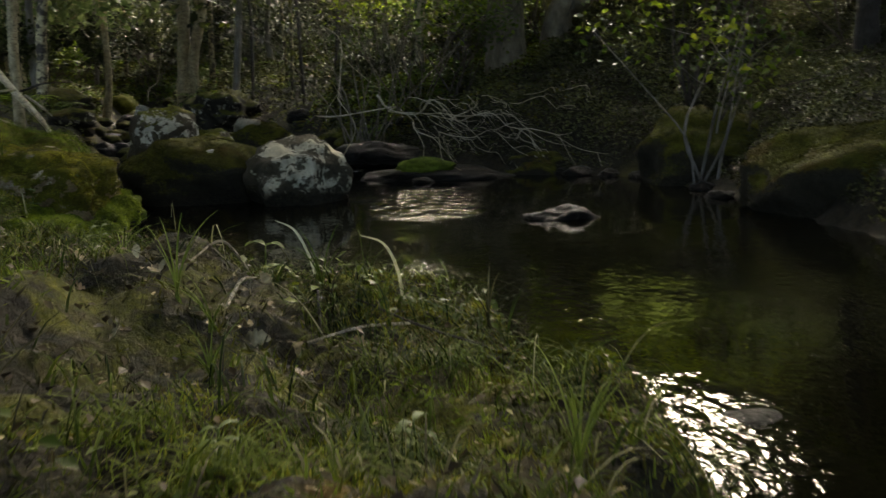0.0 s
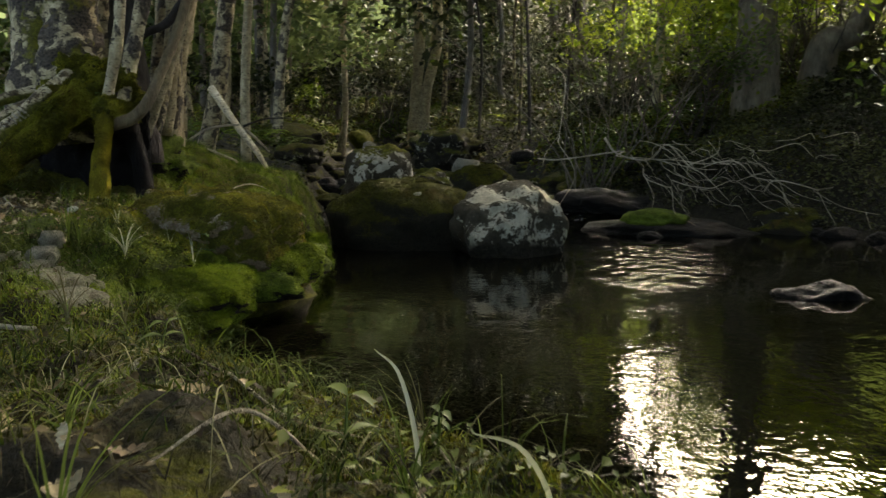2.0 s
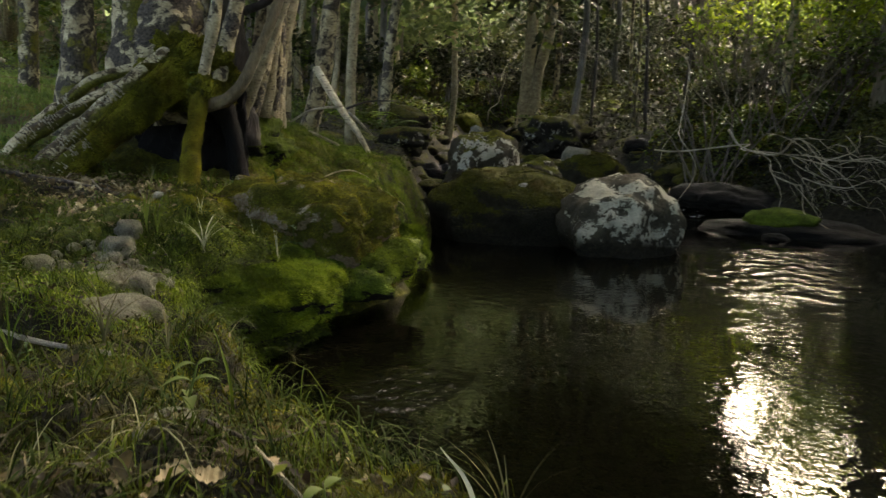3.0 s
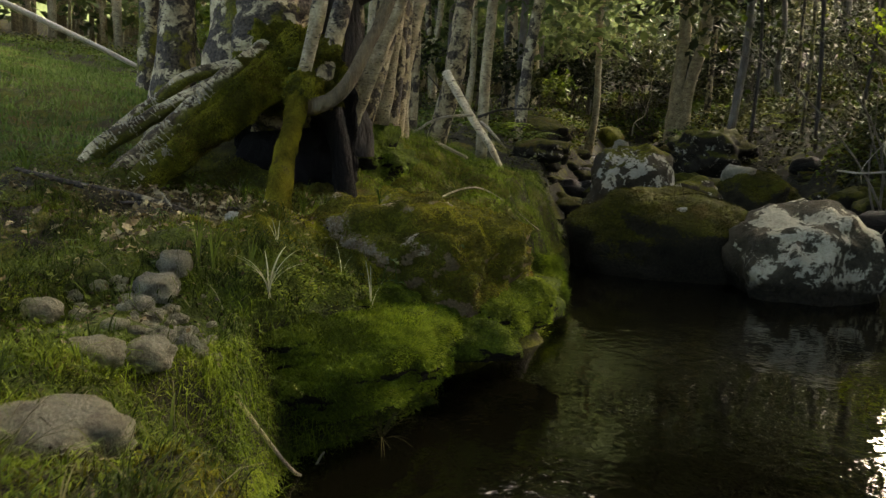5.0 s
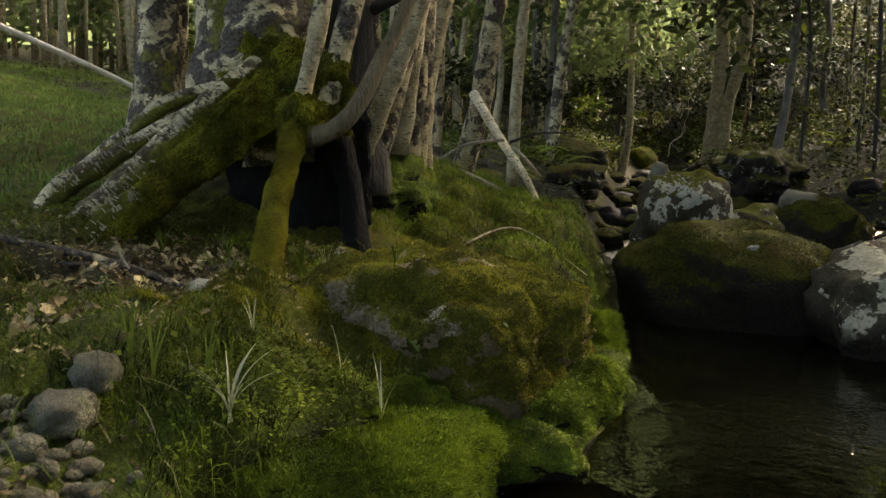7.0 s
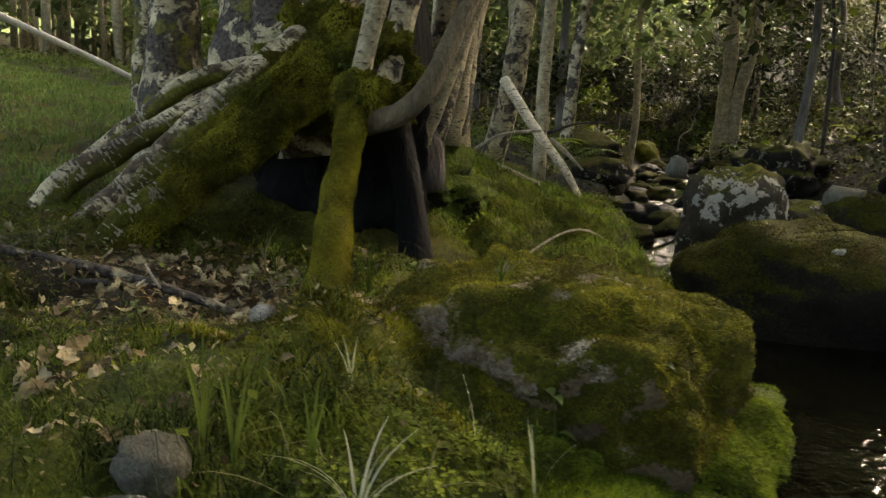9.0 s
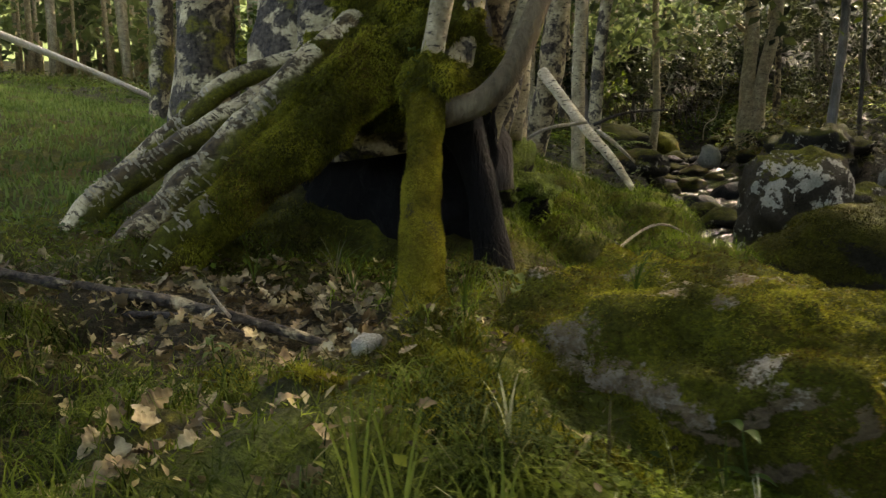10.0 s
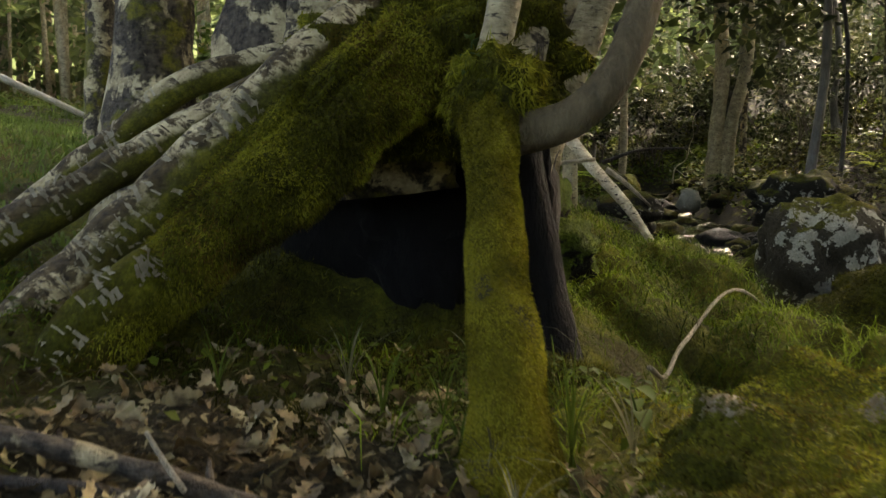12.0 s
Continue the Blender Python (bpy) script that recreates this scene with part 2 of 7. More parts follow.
for _ in range(12):
    _x, _y = _r.uniform(-2.8, -2.05), _r.uniform(4.88, 5.4)
    BARE_SPOTS.append((_x, _y, 0.69 - 0.14 * (_x + 2.5), _r.uniform(0.025, 0.05)))
for _ in range(9):
    BARE_SPOTS.append((_r.uniform(-2.75, -2.1), 4.83, _r.uniform(0.36, 0.62), _r.uniform(0.03, 0.06)))
M_ROCK_BANK = mat_rock("bank_rock", base=(0.20, 0.15, 0.088), lichen=0.34, moss_from=-0.35, scale=1.3, patch=(0.42, 0.36, 0.27),
                       spots=BARE_SPOTS)
M_WHITE_STONE = mat_rock("pale_stone", base=(0.40, 0.385, 0.32), lichen=0.0, moss_from=1.0, scale=3)
M_PEBBLE = mat_rock("grey_pebble", base=(0.19, 0.18, 0.13), lichen=0.25, moss_from=1.05, scale=3, patch=(0.36, 0.34, 0.25))
M_BIRCH = mat_birch("birch_bark", 0.3, 0.72, bright=1.15)
M_BIRCH_ROOT = mat_birch("birch_root_bark", 0.75, 0.3, True, bright=1.5)
M_BIRCH_SMOOTH = mat_birch("smooth_birch_bark", 0.0, 0.35)
M_STEM_GREY = mat_bark("smooth_grey_bark", (0.04, 0.03, 0.016), (0.21, 0.163, 0.088), 1.8)
M_BIRCH_PALE = mat_birch("pale_birch_bark", 0.0, 0.15)
M_WHITE_BARK = mat_birch("white_birch_bark", 0.0, 0.02, bright=1.7, tint=(1.0, 0.98, 0.95))
M_BLEACHED = mat_bark("bleached_wood", (0.26, 0.23, 0.17), (0.58, 0.53, 0.42), 1.5)
M_BIRCH_DARK = mat_birch("old_birch_bark", 0.6, 0.85, bright=1.3)
M_ROTTEN = mat_birch("rotten_bark", 0.25, 0.95)
M_BARK_DARK = mat_bark("dark_bark", (0.012, 0.010, 0.008), (0.07, 0.06, 0.05))
M_BARK_OLD = mat_bark("furrowed_bark", (0.014, 0.011, 0.007), (0.22, 0.185, 0.125), 0.6)
M_BARK_GREY = mat_bark("grey_bark", (0.05, 0.045, 0.035), (0.2, 0.18, 0.15))
M_TWIG = mat_bark("dead_twig", (0.12, 0.098, 0.066), (0.48, 0.42, 0.31), 2)
M_TWIG_BROWN = mat_bark("brown_twig", (0.04, 0.033, 0.024), (0.17, 0.145, 0.11), 2)
M_TWIG_DARK = mat_bark("dark_twig", (0.02, 0.017, 0.013), (0.09, 0.075, 0.06), 2)
M_GRASS = mat_leaf("grass", (0.02, 0.032, 0.006), (0.045, 0.07, 0.010), (0.10, 0.13, 0.022), share=0.35, rough=0.9)
M_GRASS_DRY = mat_leaf("dry_grass", (0.035, 0.033, 0.014), (0.085, 0.08, 0.034), (0.2, 0.19, 0.1), share=0.25, rough=0.9)
M_MEADOW = mat_leaf("meadow_grass", (0.05, 0.08, 0.016), (0.085, 0.13, 0.025), (0.14, 0.19, 0.044), share=0.4, rough=0.9)
M_LEAF_GREEN = mat_leaf("green_leaves", (0.03, 0.05, 0.007), (0.06, 0.085, 0.010), (0.12, 0.14, 0.015))
M_LEAF_AIRY = mat_leaf("airy_leaves", (0.045, 0.066, 0.022), (0.085, 0.112, 0.036), (0.15, 0.18, 0.064), share=0.6)
M_LEAF_BRIGHT = mat_leaf("bright_leaves", (0.12, 0.17, 0.014), (0.2, 0.265, 0.022), (0.3, 0.345, 0.034), share=0.65)
M_BANK_GRASS = mat_leaf("bank_grass", (0.022, 0.036, 0.005), (0.08, 0.118, 0.010), (0.18, 0.23, 0.022), share=0.3, scale=4, rough=0.9)
# Two darker copies of the green leaves, with shade put into their colour.
M_LEAF_SHADED = mat_leaf("shaded_leaves", (0.006, 0.009, 0.003), (0.016, 0.021, 0.007), (0.042, 0.052, 0.014))
M_LEAF_HALF_SHADE = mat_leaf("half_shaded_leaves", (0.014, 0.016, 0.006), (0.036, 0.04, 0.014), (0.09, 0.095, 0.032))
M_LITTER = mat_leaf("fallen_leaves", (0.05, 0.034, 0.014), (0.14, 0.105, 0.045), (0.30, 0.25, 0.13), rough=0.7, share=0.15, scale=9)
M_MOSS_TIP = mat_leaf("moss_shoots", (0.03, 0.029, 0.004), (0.10, 0.095, 0.010), (0.24, 0.225, 0.024), rough=0.9, share=0.25, scale=6)
M_GREEN_TIP = mat_leaf("green_moss_shoots", (0.034, 0.048, 0.006), (0.085, 0.115, 0.012), (0.175, 0.215, 0.026), rough=0.85, share=0.3, scale=6)
M_MOSS_DARK = mat_leaf("dark_moss_shoots", (0.018, 0.018, 0.003), (0.045, 0.043, 0.006), (0.10, 0.092, 0.012), rough=0.9, share=0.2, scale=6)
M_FELT_TIP = mat_leaf("felted_moss_shoots", (0.055, 0.048, 0.006), (0.14, 0.122, 0.012), (0.26, 0.23, 0.026), rough=0.9, share=0.25, scale=8)
# Darker copy of the bank grass; near-bank shade is put into its colour.
M_SHADED_GRASS = mat_leaf("shaded_grass", (0.012, 0.02, 0.003), (0.034, 0.05, 0.006), (0.09, 0.112, 0.014), share=0.3, scale=4, rough=0.9)
M_THATCH = mat_leaf("old_grass", (0.009, 0.008, 0.003), (0.028, 0.025, 0.009), (0.08, 0.073, 0.03), rough=0.85, share=0.15, scale=5)
M_HERB = mat_leaf("herb_leaves", (0.026, 0.045, 0.009), (0.05, 0.08, 0.014), (0.095, 0.125, 0.03))


def mat_water():
    k = Mat("stream_water", 0.01, 0.5)
    k.b.inputs["IOR"].default_value = 1.33
    k.color((0.002, 0.002, 0.001))
    s = k.nt.nodes.new("ShaderNodeSeparateXYZ")
    k.link(k.pos, s.inputs[0])
    rip = k.noise(10, 2, 0.5, vec=k.mapped((1.1, 0.9, 1)), dist=0.3)
    fine = k.noise(27, 1, 0.5, vec=k.mapped((1.0, 1.0, 1)), dist=0.3)
    patch = k.grey(k.noise(0.8, 3), 0.45, 0.62)
    chop = k.noise(13, 2, 0.5, vec=k.mapped((1.1, 0.9, 1)), dist=0.5)
    ragged = k.math("MULTIPLY", k.math("SUBTRACT", k.noise(3.5, 4, 0.6), 0.5), 1.8)

    def near_to(cx, cy, rx, ry):
        """1 about a place of the stream, falling to 0 at the radii, with a ragged rim."""
        dx, dy = k.math("DIVIDE", k.math("SUBTRACT", s.outputs[0], cx), rx), k.math("DIVIDE", k.math("SUBTRACT", s.outputs[1], cy), ry)
        return k.grey(k.math("ADD", k.math("ADD", k.math("MULTIPLY", dx, dx), k.math("MULTIPLY", dy, dy)), ragged), 1.0, 0.1)

    riffle = k.math("ADD", k.math("ADD", k.math("MULTIPLY", near_to(-0.1, 7.0, 0.5, 1.4), 0.12), k.math("MULTIPLY", near_to(0.6, 4.4, 1.0, 1.6), 0.06)), k.math("ADD", k.math("MULTIPLY", near_to(0.72, 2.2, 0.3, 0.6), 0.5), k.math("ADD", k.math("MULTIPLY", near_to(-1.4, 4.2, 0.25, 0.4), 0.6), k.math("MULTIPLY", near_to(-1.6, 6.2, 0.45, 0.9), 0.15))))
    h = k.math("MULTIPLY", k.mix(0.35, rip, fine), k.math("ADD", 0.12, k.math("MULTIPLY", patch, 0.45)))
    h = k.math("ADD", h, k.math("MULTIPLY", k.math("MULTIPLY", chop, riffle), 5.0))
    streak = k.noise(7, 1, 0.5, vec=k.mapped((1.6, 0.9, 1)))
    h = k.math("ADD", h, k.math("MULTIPLY", k.math("MULTIPLY", streak, near_to(-0.1, 7.6, 0.55, 1.3)), 4.0))
    run = k.math("MULTIPLY", k.grey(s.outputs[1], 9.6, 10.6), 4.0)
    k.bump(k.math("MULTIPLY", h, k.math("ADD", 1.0, run)), 0.2, 0.04)
    foam = k.math("MULTIPLY", k.grey(k.noise(9, 6, 0.75), 0.60, 0.72), k.grey(s.outputs[1], 10.2, 11.0))
    k.color(k.mix(foam, (0.002, 0.002, 0.001), (0.45, 0.46, 0.45)))
    k.rough(k.math("ADD", 0.008, k.math("MULTIPLY", foam, 0.5)))
    return k.m


M_WATER = mat_water()


# ---- mesh helpers ----
rng = np.random.default_rng(7)


def mesh_from(name, verts, faces, mats, smooth=True, index=None):
    """verts (n, 3) and faces (m, k), all of one size, into a mesh."""
    verts, faces = np.asarray(verts, np.float32), np.asarray(faces, np.int32)
    me = bpy.data.meshes.new(name)
    me.vertices.add(len(verts))
    me.vertices.foreach_set("co", verts.ravel())
    k = faces.shape[1]
    me.loops.add(faces.size)
    me.loops.foreach_set("vertex_index", faces.ravel())
    me.polygons.add(len(faces))
    me.polygons.foreach_set("loop_start", np.arange(0, faces.size, k, dtype=np.int32))
    me.polygons.foreach_set("loop_total", np.full(len(faces), k, np.int32))
    for m in mats if isinstance(mats, (list, tuple)) else [mats]:
        me.materials.append(m)
    if index is not None:
        me.polygons.foreach_set("material_index", np.asarray(index, np.int32))
    me.update()
    me.validate()
    if smooth:
        me.shade_smooth()
    return me


def thing(name, label, category, group="", kind="", at=(0, 0, 0)):
    ob = new(name)
    ob.location = at
    return tagged(ob, label, category, group, kind)


def part(name, me, parent, label="", kind=""):
    ob = new(name, me)
    if parent is not None:
        ob.parent = parent
        ob.matrix_parent_inverse = Matrix.Translation(-Vector(parent.location))
    return tagged(ob, label, kind=kind)


def single(name, me, label, category, group="", kind=""):
    return tagged(new(name, me), label, category, group, kind)


def spline(pts, n):
    """n points along a smooth curve through pts (Catmull-Rom), any number of columns."""
    p = np.asarray(pts, float)
    q = np.vstack([2 * p[0] - p[1], p, 2 * p[-1] - p[-2]])
    out = []
    for u in np.linspace(0, len(p) - 1, n):
        i = min(int(u), len(p) - 2)
        f = u - i
        a, b, c, d = q[i], q[i + 1], q[i + 2], q[i + 3]
        out.append(0.5 * (2 * b + (c - a) * f + (2 * a - 5 * b + 4 * c - d) * f * f + (3 * b - a - 3 * c + d) * f ** 3))
    return np.array(out)


def tube_arrays(pts, n=12, sides=10, bumps=0.0, freq=6.0, seed=0.0):
    """A closed tube along rows of x, y, z, radius; bumps: share by which its radius varies."""
    s = spline(pts, n)
    c, r = s[:, :3], np.maximum(s[:, 3], 0.0008)
    t = np.gradient(c, axis=0)
    t /= np.linalg.norm(t, axis=1)[:, None] + 1e-9
    ref = np.array([0.0, 0, 1]) if abs(t[0][2]) < 0.9 else np.array([0.0, 1, 0])
    u = np.cross(t, ref)
    u /= np.linalg.norm(u, axis=1)[:, None] + 1e-9
    v = np.cross(t, u)
    a = np.linspace(0, 2 * np.pi, sides, endpoint=False)
    ring = c[:, None] + r[:, None, None] * (np.cos(a)[None, :, None] * u[:, None] + np.sin(a)[None, :, None] * v[:, None])
    vs = ring.reshape(-1, 3)
    if bumps:
        w = np.array([noise.noise(Vector(p * freq) + Vector((seed, 0, 0))) + 0.5 * noise.noise(Vector(p * freq * 2.7) + Vector((seed, 5, 0))) for p in vs])
        vs = np.repeat(c, sides, 0) + (vs - np.repeat(c, sides, 0)) * (1 + bumps * w)[:, None]
    f = []
    for i in range(len(c) - 1):
        for j in range(sides):
            k = (j + 1) % sides
            f.append((i * sides + j, i * sides + k, (i + 1) * sides + k, (i + 1) * sides + j))
    m = len(vs)
    vs = np.vstack([vs, c[:1], c[-1:]])
    e = (len(c) - 1) * sides
    for j in range(sides):
        k = (j + 1) % sides
        f.append((m, k, j, j))
        f.append((m + 1, e + j, e + k, e + k))
    return vs, np.array(f)


def mesh_mixed(name, vs, f, mat):
    """Like mesh_from, for quads of which some repeat their last corner."""
    me = bpy.data.meshes.new(name)
    me.from_pydata([tuple(v) for v in vs], [], [tuple(q) if q[2] != q[3] else tuple(q[:3]) for q in f])
    me.materials.append(mat)
    me.shade_smooth()
    return me


def tube(name, pts, mat, n=12, sides=10, bumps=0.0, freq=6.0, seed=0.0):
    return mesh_mixed(name, *tube_arrays(pts, n, sides, bumps, freq, seed), mat)


def joined(arrays):
    vs, fs, off = [], [], 0
    for v, f in arrays:
        vs.append(v)
        fs.append(f + off)
        off += len(v)
    return np.vstack(vs), np.vstack(fs)


def rock_mesh(name, size, mat, seed, detail=4, rough=0.22, flat=0.0, sharp=0.0, freq=1.6, boxy=2.0):
    """A stone of that half size about its centre, uneven at two scales. flat: how far its underside is cut off."""
    bm = bmesh.new()
    bmesh.ops.create_icosphere(bm, subdivisions=detail, radius=1)
    o = Vector((seed * 3.7, seed * 1.3, seed * 2.1))
    for v in bm.verts:
        p = v.co.copy()
        if boxy != 2.0:
            p = p / (abs(p.x) ** boxy + abs(p.y) ** boxy + abs(p.z) ** boxy) ** (1 / boxy)
        d = noise.noise(p * freq + o) * rough * 1.6 + noise.noise(p * freq * 2.6 + o) * rough * 0.6 + noise.noise(p * freq * 7 + o) * rough * 0.18
        if detail >= 5:
            d += noise.noise(p * freq * 15 + o) * rough * 0.16
        if sharp:
            d -= sharp * abs(noise.noise(p * freq * 1.3 - o))
        p = p * (1 + d)
        if p.z < -flat:
            p.z = -flat + (p.z + flat) * 0.3
        v.co = Vector((p.x * size[0], p.y * size[1], p.z * size[2]))
    me = bpy.data.meshes.new(name)
    bm.to_mesh(me)
    bm.free()
    me.materials.append(mat)
    me.shade_smooth()
    return me


def blades_arrays(base, length, width, lean, segs=3, spread=None, tilt=None):
    """Curved, tapered blades of grass. base (n, 3); length, width, lean by blade."""
    n = len(base)
    ang = rng.uniform(0, 2 * np.pi, n)
    if spread is not None:
        ang = spread + rng.normal(0, 0.7, n)
    d = np.stack([np.cos(ang), np.sin(ang), 0 * ang], 1)
    side = np.stack([-np.sin(ang + rng.uniform(-0.8, 0.8, n)), np.cos(ang), 0 * ang], 1)
    rows = []
    for i in range(segs + 1):
        u = i / segs
        bend = lean * u ** 1.8 + (0 if tilt is None else tilt)
        c = base + length[:, None] * (d * np.sin(bend)[:, None] * u + np.array([0, 0, 1]) * (np.cos(bend) * u)[:, None])
        w = width * (1 - u ** 1.5) * 0.5 + 0.0003
        rows.append(c - side * w[:, None])
        rows.append(c + side * w[:, None])
    k = 2 * (segs + 1)
    vs = np.stack(rows, 1).reshape(-1, 3)
    i0 = np.arange(n)[:, None] * k
    f = np.concatenate([i0 + np.array([2 * i, 2 * i + 1, 2 * i + 3, 2 * i + 2]) for i in range(segs)], 0)
    return vs, f


def leaves_arrays(c, size, tilt=1.0, long=1.7):
    """Small folded leaves about the points c. tilt: 0 lies flat, 1 any way."""
    n = len(c)
    a = rng.uniform(0, 2 * np.pi, n)
    z = rng.normal(0, 0.7, n) * tilt
    d = np.stack([np.cos(a), np.sin(a), z], 1)
    d /= np.linalg.norm(d, axis=1)[:, None]
    up = np.stack([rng.normal(0, 0.6, n) * tilt, rng.normal(0, 0.6, n) * tilt, np.ones(n)], 1)
    s = np.cross(d, up)
    s /= np.linalg.norm(s, axis=1)[:, None] + 1e-9
    nn = np.cross(s, d)
    size = np.broadcast_to(size, (n,))[:, None] * rng.uniform(0.6, 1.3, (n, 1))
    l, w = size * long / 2, size * 0.5
    vs = np.stack([c - d * l, c - s * w + nn * w * 0.35 + d * l * 0.1, c + d * l, c + s * w + nn * w * 0.35 + d * l * 0.1], 1).reshape(-1, 3)
    i0 = np.arange(n)[:, None] * 4
    f = np.stack([i0 + np.array([0, 2, 1]), i0 + np.array([0, 3, 2])], 1).reshape(-1, 3)
    return vs, f


def clump_points(n, centre, radius, hollow=0.4):
    v = rng.normal(0, 1, (n, 3))
    v /= np.linalg.norm(v, axis=1)[:, None]
    r = (hollow + (1 - hollow) * rng.random(n)) ** 0.7
    return np.asarray(centre) + v * r[:, None] * np.asarray(radius)


# ---- the lie of the land ----
NEAR_EDGE = [(0.75, -7), (0.7, -1), (0.62, 0.8), (0.52, 1.5), (0.3, 2.05), (-0.05, 2.4), (-0.6, 2.75), (-1.2, 3.12), (-1.6, 3.42), (-1.93, 3.72),
             (-2.04, 3.98), (-2.02, 4.4), (-2.06, 4.72), (-2.18, 5.0), (-2.2, 5.5), (-2.22, 6.0), (-2.4, 6.6), (-2.75, 7.3), (-3.1, 8.1), (-3.45, 9.0), (-4.0, 10.3), (-4.8, 12.3), (-5.8, 15), (-7.0, 18.5), (-8.4, 23), (-9.5, 27)]
FAR_EDGE = [(-8.2, 27), (-7.2, 23), (-5.6, 18.4), (-4.3, 16), (-2.6, 14.4), (-1.1, 12.6), (-0.5, 11.2), (0.1, 10.4), (0.9, 10.2), (1.7, 9.6), (2.3, 9.0), (2.45, 7.8),
            (2.5, 6.6), (2.6, 5), (2.9, 3), (3.0, 0), (3.0, -7)]
_poly = np.array(NEAR_EDGE + FAR_EDGE)


def edge_distance(x, y):
    """Metres to the water's edge, negative over the stream, and whether the near bank is the nearer one."""
    best, side = np.full(x.shape, 1e9), np.zeros(x.shape, bool)
    inside = np.zeros(x.shape, bool)
    n = len(_poly)
    for i in range(n):
        a, b = _poly[i], _poly[(i + 1) % n]
        d = b - a
        u = np.clip(((x - a[0]) * d[0] + (y - a[1]) * d[1]) / (d @ d), 0, 1)
        q = np.hypot(x - a[0] - u * d[0], y - a[1] - u * d[1])
        closer = q < best
        best = np.where(closer, q, best)
        side = np.where(closer, i < len(NEAR_EDGE) - 1, side)
        cross = ((a[1] > y) != (b[1] > y)) & (x < (b[0] - a[0]) * (y - a[1]) / (b[1] - a[1] + 1e-12) + a[0])
        inside ^= cross
    return np.where(inside, -best, best), side


def step(v, lo, hi):
    u = np.clip((v - lo) / (hi - lo), 0, 1)
    return u * u * (3 - 2 * u)


def water_level(x, y):
    return 0.16 * step(y, 10.2, 11.3) + 0.035 * np.maximum(y - 11, 0)


def waves(x, y, f, seed):
    """Smooth unevenness of the ground, about -1 to 1."""
    r = np.random.default_rng(seed)
    out = 0
    for i in range(7):
        a, p, k = r.uniform(0, 6.28), r.uniform(0, 6.28), f * r.uniform(0.6, 1.7)
        out = out + np.sin((x * np.cos(a) + y * np.sin(a)) * k + p + 1.3 * np.sin((y * np.cos(a) - x * np.sin(a)) * k * 0.6 + 2 * p))
    return out / 4.0


_r = np.random.default_rng(15)
# centre, radius and height of the moss tussocks: the grassy bank upstream, the near bank, the bench by the rock
TUSSOCKS = np.concatenate([np.stack([_r.uniform(x0, x1, n), _r.uniform(y0, y1, n), _r.uniform(r0, r1, n), _r.uniform(h0, h1, n)], 1) for x0, x1, y0, y1, r0, r1, h0, h1, n in
                           ((-3.9, -2.2, 5.6, 8.6, 0.08, 0.20, 0.07, 0.16, 75), (-1.9, 0.6, 0.3, 3.2, 0.06, 0.17, 0.02, 0.065, 130), (-3.9, -2.2, 3.2, 4.75, 0.05, 0.14, 0.015, 0.045, 80))])


TUSSOCKS = TUSSOCKS[~((TUSSOCKS[:, 0] < -2.9) & (TUSSOCKS[:, 1] > 4.6) & (TUSSOCKS[:, 1] < 6.35))]


def tussocks(x, y):
    """Height of the rounded moss lumps, with creases where they meet."""
    out = np.zeros(x.shape)
    for cx, cy, r, h in TUSSOCKS:
        out = np.maximum(out, h * np.sqrt(np.maximum(0, 1 - ((x - cx) ** 2 + (y - cy) ** 2) / (r * r))))
    return out


